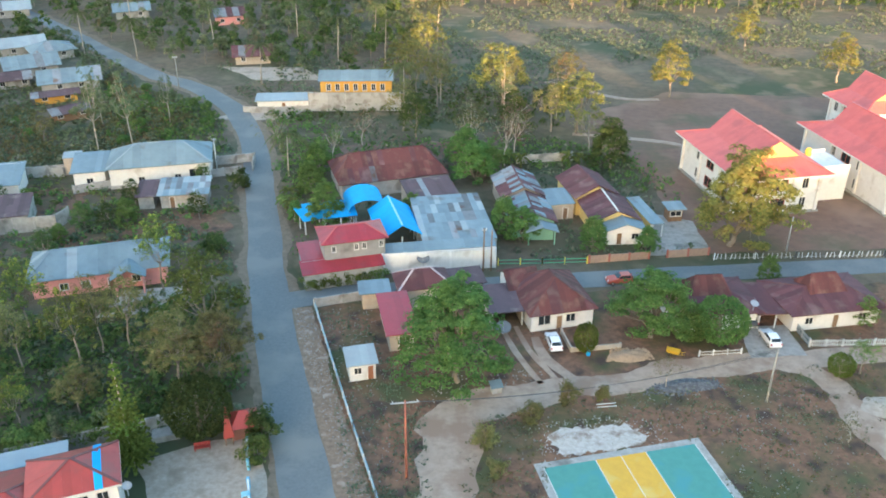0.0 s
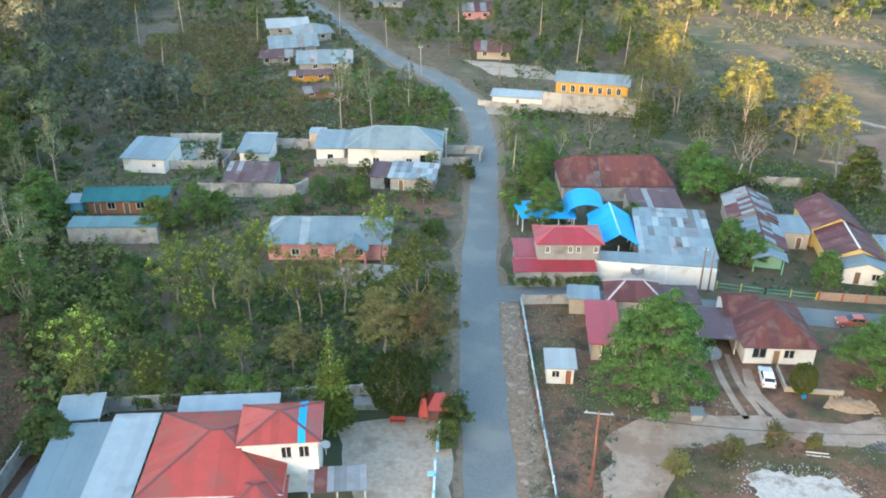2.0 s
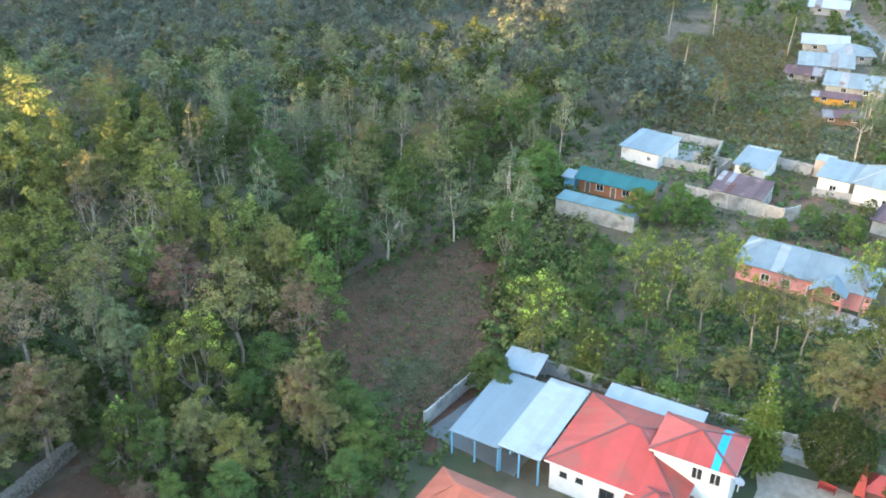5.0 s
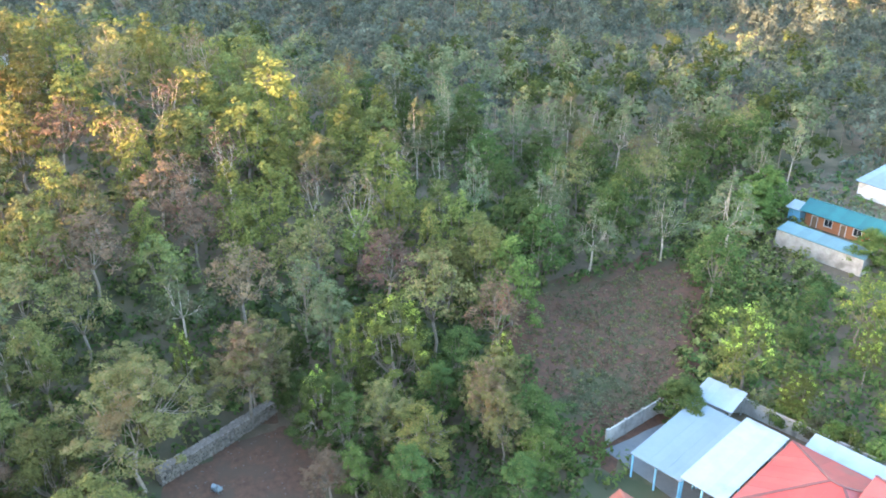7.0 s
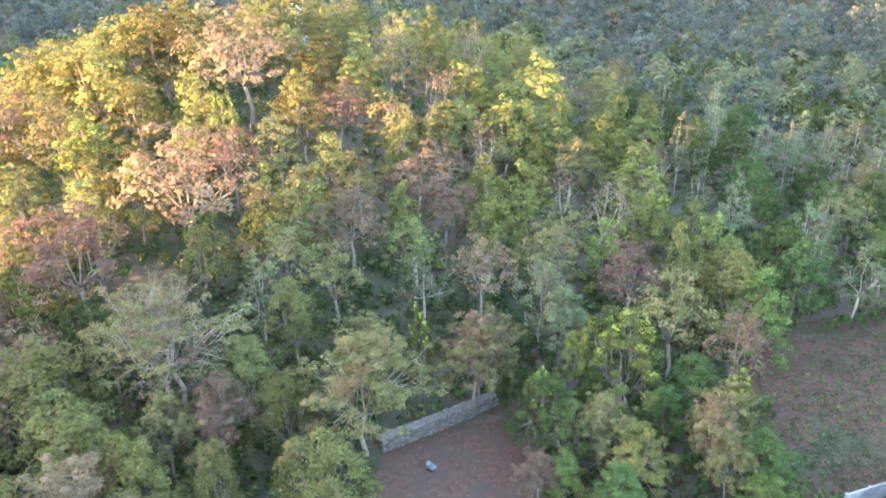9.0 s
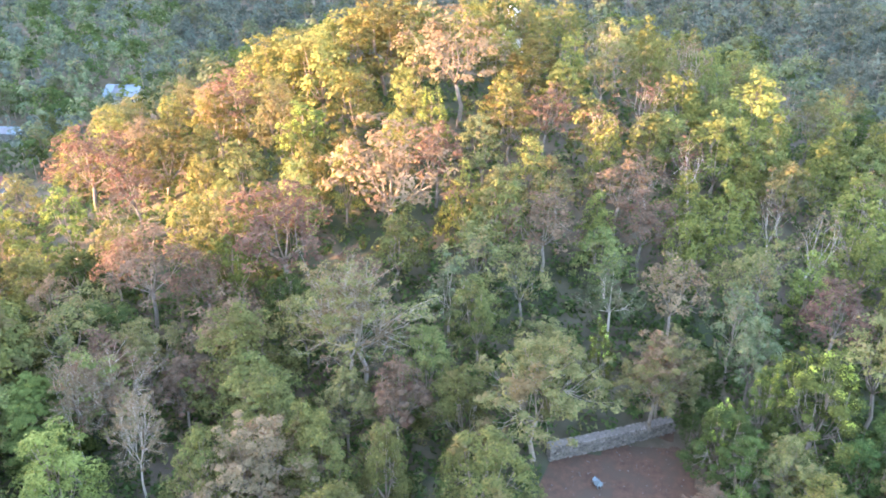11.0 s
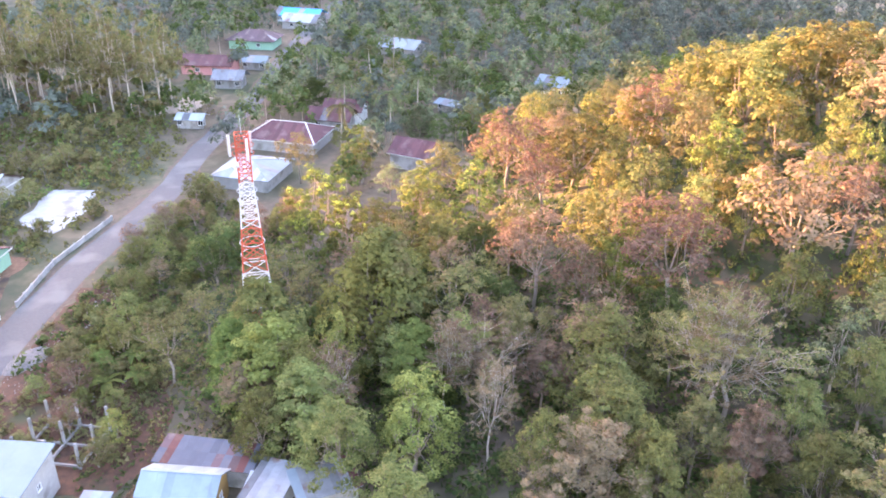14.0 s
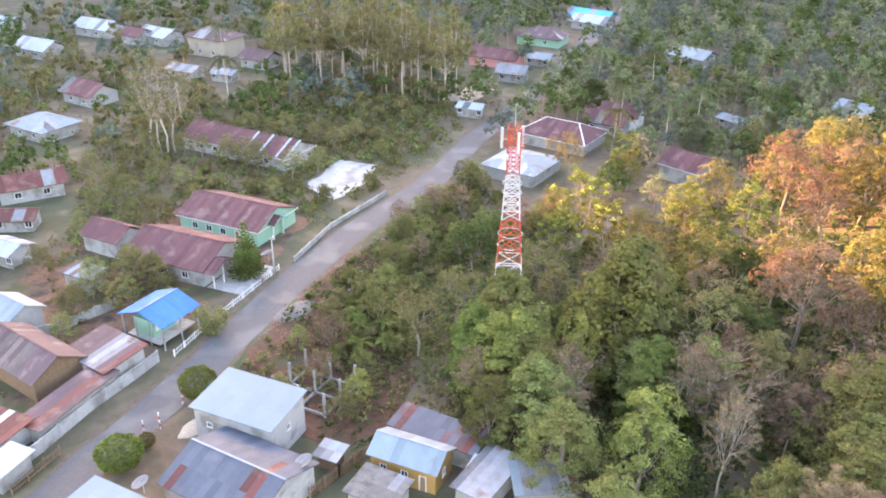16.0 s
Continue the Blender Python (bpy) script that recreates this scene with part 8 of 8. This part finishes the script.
ribbon("drive", "wheel rut of the drive to the maroon carport", [(8.0, 99.6), (9.6, 94), (12.4, 86.6)], 0.75, PATH, 0.045, 0.25)
ribbon("drive", "second wheel rut of the drive", [(9.9, 99.6), (11.6, 94), (14.4, 87.2)], 0.75, PATH, 0.046, 0.25)
ribbon("drive", "worn track beside the parked car", [(12.4, 97.0), (13.6, 92), (16.2, 87.6)], 1.3, PATH, 0.044, 0.35)
patch("drive", "concrete drive between the maroon houses", [(40.8, 100), (47.6, 100.4), (48.0, 93), (40.4, 92.4)], CONCRETE, 0.05, rag=0.2)
patch("plot", "bare brown plot behind the concrete wall", [(-66, 118), (-58, 120), (-36, 126), (-38, 137), (-62, 135)], SOIL, 0.03, rag=1.5)
patch("plot", "bare brown plot between yard walls", [(-92, 140), (-66, 132), (-64, 146), (-82, 152)], SOIL, 0.03, rag=1.2)
patch("field", "smooth brown ploughed rise beyond the houses", [(-24, 160), (14, 164), (12, 172), (-20, 168)], SCHOOLYARD, 0.035, rag=1.5)
ribbon("footpath", "pale footpath across the scrubby field", [(26, 214), (36, 206), (44, 200), (52, 200)], 1.6, PATH, 0.05, 0.3, "path")
ribbon("footpath", "pale footpath beside the school", [(28, 176), (44, 172), (52, 168)], 1.8, PATH, 0.05, 0.3, "path")


def rubble(label, poly, count, seed, size=(0.05, 0.13), material=STONES):
    rnd = random.Random(seed)
    xs, ys = [p[0] for p in poly], [p[1] for p in poly]
    g = Geo()
    while count:
        x, y = rnd.uniform(min(xs), max(xs)), rnd.uniform(min(ys), max(ys))
        if inside(x, y, poly):
            count -= 1
            s = rnd.uniform(*size)
            a = rnd.uniform(0, 3)
            c, d = math.cos(a) * s, math.sin(a) * s
            z = float(height(x, y)) + 0.02
            g.add([(x + c, y + d, z), (x - d, y + c, z), (x - c, y - d, z), (x + d, y - c, z), (x + c * 0.4, y + d * 0.4, z + s), (x - c * 0.5, y - d * 0.3, z + s * 0.8)], [(0, 1, 4), (1, 2, 5), (1, 5, 4), (2, 3, 5), (3, 0, 4), (3, 4, 5)])
    tagged(part("rubble", g, material), label, "rubble", kind="stuff")


rubble("white stones strewn along the roadside fence", [(-21.5, 104), (-18.6, 104), (-7.2, 66), (-9.6, 66)], 700, 91)
rubble("pale stones and litter on the empty plot", [(-18, 104), (-10, 105), (-8, 92), (-4, 68), (-6.5, 68), (-13, 86)], 260, 92)
rubble("pale stones and litter on the sports ground", [(4, 78), (30, 86), (46, 88), (48, 74), (34, 66), (30, 78), (6, 72)], 330, 93)
rubble("white stones strewn round the gravel patch", [(11, 72.4), (11, 79), (18, 80.4), (25, 79.6), (26, 76), (22, 74.4)], 420, 96, (0.04, 0.11), mat("white_pebbles", (0.55, 0.54, 0.52), (0.4, 0.39, 0.37), 3, 1, rand=0))
rubble("clods on the tan sand mound", [(21.2, 91.4), (27.6, 92), (27, 94.4), (22.4, 94.4)], 240, 97, (0.1, 0.3), mat("tan_clods", (0.4, 0.28, 0.18), (0.28, 0.2, 0.13), 3, 1, rand=0))
rubble("charred lumps and ash on the burnt patch", [(24.5, 84.4), (26, 86.6), (34.6, 88.2), (35, 86.2), (29, 84.2)], 260, 98, (0.08, 0.22), mat("charred_lumps", (0.22, 0.22, 0.23), (0.04, 0.04, 0.04), 3, 1, rand=0))
rubble("litter under the thicket beside the second road", [(-40, -88), (-50, -100), (-62, -112), (-66, -106), (-54, -92), (-46, -84)], 260, 99, (0.1, 0.3))
rubble("stones and clods on the bare plot by the wall", [(-83, 14.5), (-77.4, 2.4), (-66, 0), (-60, 4), (-62, 14), (-72, 17)], 170, 89, (0.05, 0.14), mat("dull_stones", (0.2, 0.17, 0.145), (0.11, 0.09, 0.075), 3, 1, rand=0))
rubble("stones along the edge of the lane", [(-2, 82), (8, 86), (18, 88), (10, 90), (0, 88)], 160, 94)
rubble("litter and stones beside the second road", [(-36, -98), (-50, -108), (-54, -100), (-42, -92)], 260, 95)


# ---- palms, bananas, conifers and named trees ----
def fronds(rnd, n, length, droop, width, z0, up=0.7):
    """Arching leaves round a crown, each a strip of leaflets."""
    g = Geo()
    for i in range(n):
        a = 2 * math.pi * (i + rnd.uniform(-0.2, 0.2)) / n * 2.4
        rise = rnd.uniform(0.1, up)
        L = length * rnd.uniform(0.8, 1.1)
        pts = [np.array([math.cos(a) * L * t, math.sin(a) * L * t, z0 + L * (rise * t - droop * t * t)]) for t in np.linspace(0.03, 1, 9)]
        side = np.array([-math.sin(a), math.cos(a), 0])
        for p, q in zip(pts, pts[1:]):
            for s in (-1, 1):
                for f in (0.15, 0.65):
                    b = p + (q - p) * f
                    tip = b + side * s * width * rnd.uniform(0.8, 1.1) + (q - p) * 1.1 - np.array([0, 0, width * 0.4])
                    g.add([b, b + (q - p) * 0.42, tip], [(0, 1, 2)])
        g.tube(pts, list(np.linspace(0.05, 0.012, len(pts))), 3)
    return g


def palm(x, y, h, seed, label="coconut palm with arching fronds"):
    rnd = np.random.RandomState(seed)
    root = thing("palm_tree", label, "palm", pose(x, y, float(height(x, y)), 0, 0, float(rnd.uniform(0, 360))), "palms")
    bend = rnd.uniform(0.2, 0.9)
    part("trunk", Geo().tube([(0, 0, -0.4), (bend * 0.2, 0, h * 0.35), (bend * 0.7, 0, h * 0.7), (bend, 0, h)], [0.22, 0.15, 0.13, 0.11], 8), PALE_BARK, root, smooth=True)
    crown = part("crown", fronds(rnd, 19, 4.1, 0.85, 0.6, h), PALM_LEAF, root)
    crown.matrix_basis = pose(bend, 0, 0)


def banana(x, y, seed):
    rnd = np.random.RandomState(seed)
    root = thing("banana_plant", "banana plant with broad torn leaves", "banana plant", pose(x, y, float(height(x, y)), 0, 0, float(rnd.uniform(0, 360))), "banana plants")
    part("stem", Geo().tube([(0, 0, -0.2), (0, 0, 1.2), (0.05, 0, 2.4)], [0.16, 0.13, 0.07], 7), LEAF_LIME, root)
    g = Geo()
    for i in range(9):
        a, L = i * 2.4, rnd.uniform(1.8, 2.6)
        r = rnd.uniform(0.5, 1.1)
        pts = [np.array([math.cos(a) * L * t, math.sin(a) * L * t, 2.2 + L * (r * t - 0.9 * t * t)]) for t in np.linspace(0.05, 1, 7)]
        side = np.array([-math.sin(a), math.cos(a), -0.15])
        wid = [0.1, 0.3, 0.36, 0.36, 0.32, 0.22, 0.04]
        for k in range(6):
            g.add([pts[k] - side * wid[k], pts[k], pts[k + 1], pts[k + 1] - side * wid[k + 1]], [(0, 1, 2, 3)])
            g.add([pts[k], pts[k] + side * wid[k], pts[k + 1] + side * wid[k + 1], pts[k + 1]], [(0, 1, 2, 3)])
    part("crown", g, LEAF_LIME, root)


def conifer(x, y, h, r, seed, label, leaf):
    rnd = np.random.RandomState(seed)
    root = thing("conifer", label, "conifer", pose(x, y, 0, 0, 0, float(rnd.uniform(0, 360))))
    trunk = part("trunk", Geo().tube([(0, 0, -0.3), (0, 0, h * 0.5), (0, 0, h)], [0.2, 0.12, 0.03], 7), PALE_BARK, root)
    z, k = h * 0.1, 0
    while z < h * 0.985:
        w = r * (1 - (z / h) ** 1.15) + 0.15
        cs, rs = [], []
        for a in np.linspace(0, 6.28, max(5, int(w * 7)), endpoint=False) + rnd.uniform(0, 1):
            L = w * rnd.uniform(0.82, 1.06)
            for t in np.linspace(0.2, 1, max(2, int(L / 0.4))):
                cs.append((math.cos(a) * L * t, math.sin(a) * L * t, z + 0.1 * h / 14 - 0.16 * L * t + 0.12 * L * t * t))
                rs.append(0.32 - 0.12 * t)
        part("tier", leaf_cloud(rnd, cs, rs, 24, 0.135, 0.6), leaf, root)
        z += h * 0.066
    return root


conifer(-33.6, 71.4, 14.0, 2.9, 3, "tall layered green conifer beside the red-roofed house", LEAF_CONIFER)
conifer(-42.7, -115.9, 9.6, 3.0, 4, "olive cone-shaped conifer in front of the brick-red house", LEAF_GREEN)
for i, (x, y, h) in enumerate(((-29.7, 152.0, 8.5), (-29, 232, 12), (-9.1, 189.0, 11), (-42, 246, 13), (-46, 211, 10), (-16, 230, 12), (-84, 232, 11), (-66, 245, 12), (-120, 222, 12),
                               (-100, 236, 12), (-140, -118, 12), (-148, 228, 13), (-154, 214, 12), (-128, 186, 11), (-117, -215, 13), (-88, -240, 12), (-20, 246, 12), (-2, 252, 12), (-95, 262, 12), (-110, 284, 12), (-128, -122, 11), (-139, -131, 12), (-152, -120, 12), (-166, -146, 13), (-160, -160, 12), (-182, -152, 13), (-75, -204, 12), (-60, -196, 11))):
    palm(x, y, h, 200 + i)
for i, (x, y) in enumerate(((13, 158), (15.2, 156.5), (-27.6, 137), (-26.4, 135.4), (11.6, 155.8), (26.6, 156.4), (-27.2, 139.8), (24.6, 157.5), (-42, -122.0), (-30, -112.5), (-46, -86), (-49.5, -84.5), (-52, -89), (-54.5, -92), (-50.5, -94), (-57, -96.5), (-47.5, -91.5), (-60, -99))):
    banana(x, y, 300 + i)

# single trees that can be told apart
for x, y, s in ((-76.5, 114.0, 0.85), (-79.5, 108.5, 0.7), (-98, 102.5, 0.95), (-102, 109, 0.9), (-73.5, 117.2, 0.55), (-62.4, 123.6, 0.42), (-53.6, 130.6, 0.6), (-72.4, 136.2, 0.5)):
    tree("cloud", x, y, LEAF_SHADE, "garden_tree", "leafy green tree beside a yard wall", s, group="plot garden trees")
for x, y, s, lf in ((-37.5, -75.5, 0.5, LEAF_OLIVE), (-41.5, -77.5, 0.55, LEAF_YELLOW_SUNLIT), (-33.5, -83.5, 0.42, LEAF_OLIVE), (-45, -88, 0.5, LEAF_MOSS), (-40.5, -93, 0.45, LEAF_MOSS), (-50, -96, 0.5, LEAF_GREEN), (-44.5, -82, 0.5, LEAF_MOSS), (-48.5, -90.5, 0.55, LEAF_GREEN)):
    tree("broad", x, y, lf, "roadside_tree", "low dusty tree near the unfinished frame", s, group="thicket trees", tall=0.8)
tree("dense", -59.6, -71.6, LEAF_MOSS, "shade_tree", "leafy olive tree standing before the mast", 1.3, seed=1, tall=1.15)
tree("bush", -32.0, 78.8, LEAF_YELLOW_SUNLIT, "shrub", "orange flowering bush beside the conifer", 0.55, seed=1)
tree("bare", 46.2, 75.9, LEAF_OLIVE, "young_tree", "thin leaning sapling at the lane edge", 0.36, seed=2)
tree("cloud", -24.5, -117.0, LEAF_OLIVE, "garden_tree", "round dusty tree behind the blue roof", 0.55, seed=0)
tree("cloud", -29.0, -118.8, LEAF_OLIVE, "garden_tree", "larger dusty tree behind the blue roof", 0.66, seed=1)
tree("cloud", -55.4, -66.2, LEAF_LUSH, "shade_tree", "dense light green tree below the mast", 1.5, seed=0, tall=1.05)
tree("dense", -56.6, -72.4, LEAF_GREEN, "shade_tree", "leafy green tree at the foot of the mast", 1.12, seed=2, tall=1.15)
tree("dense", -67.9, -54.0, LEAF_GREEN, "shade_tree", "dark dense tree in the lower wood", 1.3, seed=1, tall=1.1)
tree("bare", -72.5, -47.7, LEAF_RUST, "woodland_tree", "bleached leafless tree in the lower wood", 1.2, seed=1)
tree("dense", -74.2, -66.0, LEAF_MOSS, "shade_tree", "broad olive crown standing over the wood", 1.6, seed=2, tall=1.1)
tree("cloud", 4.6, 157.0, LEAF_SHADE, "garden_tree", "dark leafy tree behind the rusty roof", 0.90, seed=1)
tree("cloud", 8.0, 152.6, LEAF_SHADE, "garden_tree", "green leafy tree behind the outbuilding", 0.80, seed=0)
tree("cloud", -24.2, 152.6, LEAF_SHADE, "garden_tree", "leafy tree beside the palm at the road", 0.70, seed=0)
tree("round", 18.7, 93.2, LEAF_BRIGHT, "clipped_shrub", "clipped yellow-green shrub on a short trunk", 1.05, seed=0, tall=1.5)
tree("round", 36.8, 95.6, LEAF_SHADE, "clipped_tree", "dense rounded green tree beside the picket fence", 2.3, seed=1)
tree("round", 33.0, 96.2, LEAF_SHADE, "clipped_tree", "smaller rounded green tree beside the picket fence", 1.7, seed=2)
tree("round", 50.2, 88.4, LEAF_BRIGHT, "clipped_shrub", "lime-green clipped shrub beside the fork", 1.1, seed=1)
tree("thin", 53.1, 89.0, LEAF_GREEN, "young_tree", "slim young tree beside the lane", 0.42, seed=1)
tree("bare", 27.7, 86.0, LEAF_OLIVE, "young_tree", "lopped pale tree stump with bare limbs", 0.45, seed=1)
tree("bush", 15.2, 82.8, LEAF_OLIVE, "young_tree", "small olive sapling by the lane", 0.95, seed=1, tall=1.3)
tree("bush", 19.4, 83.2, LEAF_OLIVE, "young_tree", "thin sapling tied to a stake", 0.6, seed=2, tall=1.7)
tree("bush", 4.8, 74.4, LEAF_OLIVE, "young_tree", "small leafy sapling at the bend", 0.95, seed=0, tall=1.5)
tree("bush", 10.4, 79.6, LEAF_OLIVE, "young_tree", "straggling shrub at the bend of the lane", 0.9, seed=2)
tree("bush", 6.0, 70.4, LEAF_OLIVE, "young_tree", "low dark shrub beside the lane", 0.8, seed=1)
tree("broad", 58.5, 100.5, LEAF_GREEN, "garden_tree", "green tree inside the picket fence", 0.55, seed=1)
tree("thin", 62.0, 97.5, LEAF_YELLOW_SUNLIT, "garden_tree", "golden-brown tree beside the lane", 0.7, seed=2)
tree("cloud", 49.5, 113.5, LEAF_SHADE, "garden_tree", "small dark tree on the side street", 0.42, seed=0)
tree("round", -27.4, 76.2, LEAF_DARK, "clipped_tree", "dense round dark green tree on the forecourt", 2.3, seed=0, tall=1.1)
tree("bush", -20.4, 76.0, LEAF_DARK, "shrub", "leafy green shrub at the roadside gate", 1.3, seed=1)
tree("bush", -20.6, 72.6, LEAF_GREEN, "shrub", "light green shrub at the roadside gate", 1.1, seed=2)
tree("stem", -26.9, 84.6, LEAF_OLIVE, "garden_tree", "broad olive tree at the roadside", 1.15, seed=2)
tree("thin", -31.9, 84.6, LEAF_OLIVE, "garden_tree", "pale-limbed thinning tree at the roadside", 1.1, seed=0)
tree("broad", -31.0, 96.5, LEAF_LIME, "garden_tree", "bright green tree at the roadside", 1.2, seed=1, tall=1.1)
tree("cloud", -62.8, 58.6, LEAF_DARK, "garden_tree", "dense dark tree at the corner of the carport", 0.80, seed=0, tall=0.8)
tree("cloud", 13.0, 125.6, LEAF_SHADE, "garden_tree", "dark green tree beside the green porch", 0.60, seed=1)
tree("cloud", 9.6, 127.6, LEAF_SHADE, "garden_tree", "dark green tree behind the white wall", 0.75, seed=2)
tree("cloud", 24.0, 123.0, LEAF_SHADE, "garden_tree", "leafy green tree in the front garden", 0.60, seed=0)
tree("cloud", 32.5, 121.4, LEAF_SHADE, "garden_tree", "dark round tree behind the cream wall", 0.55, seed=1)
tree("cloud", 6.2, 148.5, LEAF_SHADE, "garden_tree", "broad dark tree beside the rusty roof", 0.95, seed=2)
tree("cloud", 32.8, 156.5, LEAF_DARK, "garden_tree", "dark tree at the edge of the school ground", 1.15, seed=0)
tree("cloud", -19.6, 130.7, LEAF_SHADE, "garden_tree", "dark tree in front of the blue roofs", 0.95, seed=1)
tree("cloud", -25.4, 131.9, LEAF_SHADE, "garden_tree", "small green tree at the roadside awning", 0.42, seed=2)
tree("cloud", -24.0, 144.0, LEAF_SHADE, "garden_tree", "light green garden tree", 0.70, seed=2)
tree("cloud", -5.0, 133.4, LEAF_SHADE, "garden_tree", "slim green tree beside the rusty roof", 0.50, seed=0)
tree("bare", -17.0, 168.5, LEAF_RUST, "garden_tree", "leafless pale spreading tree on the rise", 0.85, seed=0)
tree("thin", -6.6, 203.0, LEAF_OLIVE, "garden_tree", "tall yellowing tree behind the classroom block", 1.4, seed=0)
for i in range(9):
    tree("bush", -19.6 + i * 1.25, 109.6 + i * 0.36, LEAF_GREEN, "hedge_shrub", "leafy green shrub of the street hedge", 0.8, group="street hedge")
for x, y in ((-55, 139), (-42, 133), (-60, 128.5), (-37.5, 146), (-56.5, 130), (-88, 139), (-78, 137), (-62, 118.5), (-36.5, 121), (-44.5, 146.6)):
    tree("broad" if x < -40 else "bush", x, y, LEAF_DARK, "garden_tree", "dark green tree between the plots", 0.5 if x < -40 else 1.3, group="plot garden trees")
tree("round", -25.0, -89.2, LEAF_BRIGHT, "clipped_tree", "clipped round olive tree at the white gate", 1.55, seed=0, tall=0.9)
tree("round", -13.2, -81.6, LEAF_BRIGHT, "clipped_tree", "clipped flat-topped olive tree by the road", 1.7, seed=1, tall=0.72)
tree("round", -16.6, -83.4, LEAF_YELLOW_SUNLIT, "clipped_shrub", "small yellow flowering shrub at the gate", 0.7, seed=2)
tree("dense", -52.8, -58.0, LEAF_MOSS, "shade_tree", "tall dense light green tree behind the sheds", 1.2, seed=1, tall=1.0)
tree("bush", -32.0, -103.2, LEAF_OLIVE, "shrub", "olive shrub inside the balustrade fence", 1.4, seed=0)
for i, (x, y) in enumerate(((-129.5, -123.0), (-126.9, -112.6), (-147.0, -147.5), (-157.7, -140.2), (-170.3, -141.4), (-148.1, -116.3), (-145.2, -107.2), (-149.4, -102.6), (-163.2, -109.0), (-178.5, -129.1), (-142.3, -145.9), (-140.3, -89.2), (-118.7, -107.9), (-113.4, -96.2), (-151.0, -163.6), (-168.9, -156.0), (-186.8, -142.9), (-188.0, -121.4), (-209.5, -124.0), (-111.2, -117.7))):
    tree(("broad", "thin", "cloud")[i % 3], x, y, (LEAF_MOSS, LEAF_SAGE, LEAF_DARK, LEAF_OLIVE)[i % 4], "garden_tree", "leafy tree between the houses beyond the mast", 0.75 + 0.05 * (i % 5), group="valley garden trees")
STAND = [(-88, -210), (-100, -204), (-110, -190), (-121, -171), (-133, -185), (-118, -215), (-100, -228)]
for x, y, r, r2 in scatter(STAND, 6.0, 15):
    tree("tall", x, y, LEAF_OLIVE, "plantation_tree", "tall bare-trunked plantation tree", 1.7 + 0.3 * r, group="plantation stand")
for i in range(4):
    tree("bare", -52 + i * 1.3, -177.5 - 0.8 * i, LEAF_OLIVE, "garden_tree", "tall pale leafless tree of a clump", 1.5, seed=i % 3, tall=1.3)
for i in range(13):
    tree("bush", -58.5 + i * 1.75, 68.6 + i * 0.68, LEAF_GREEN if i % 3 else LEAF_SAGE, "flowering_shrub", "leafy shrub along the outside of the rear wall", 1.2, group="rear wall shrubs", tall=1.1)
tree("tall", -64.0, 166.0, LEAF_SAGE, "garden_tree", "tall thin pale-trunked tree behind the white house", 1.25, seed=0, tall=1.25)
tree("tall", -70.0, 163.0, LEAF_SAGE, "garden_tree", "slim leaning pale-trunked tree behind the white house", 1.15, seed=1, tall=1.2)
tree("tuft", -63.5, 66.8, LEAF_YELLOW_SUNLIT, "garden_tree", "yellow-leaved tree behind the carport", 0.75, seed=0)
tarp = part("tarpaulin", leaf_cloud(np.random.RandomState(5), [(0, 0, 0.3), (0.4, 0.2, 0.5)], [0.45, 0.4], 10, 0.45, 0.9), plain("grey_blue_plastic", (0.20, 0.25, 0.27)))
tarp.matrix_basis = pose(-73.3, 6.3, 0)
tagged(tarp, "crumpled pale blue plastic sheet on the bare plot", "plastic sheet")
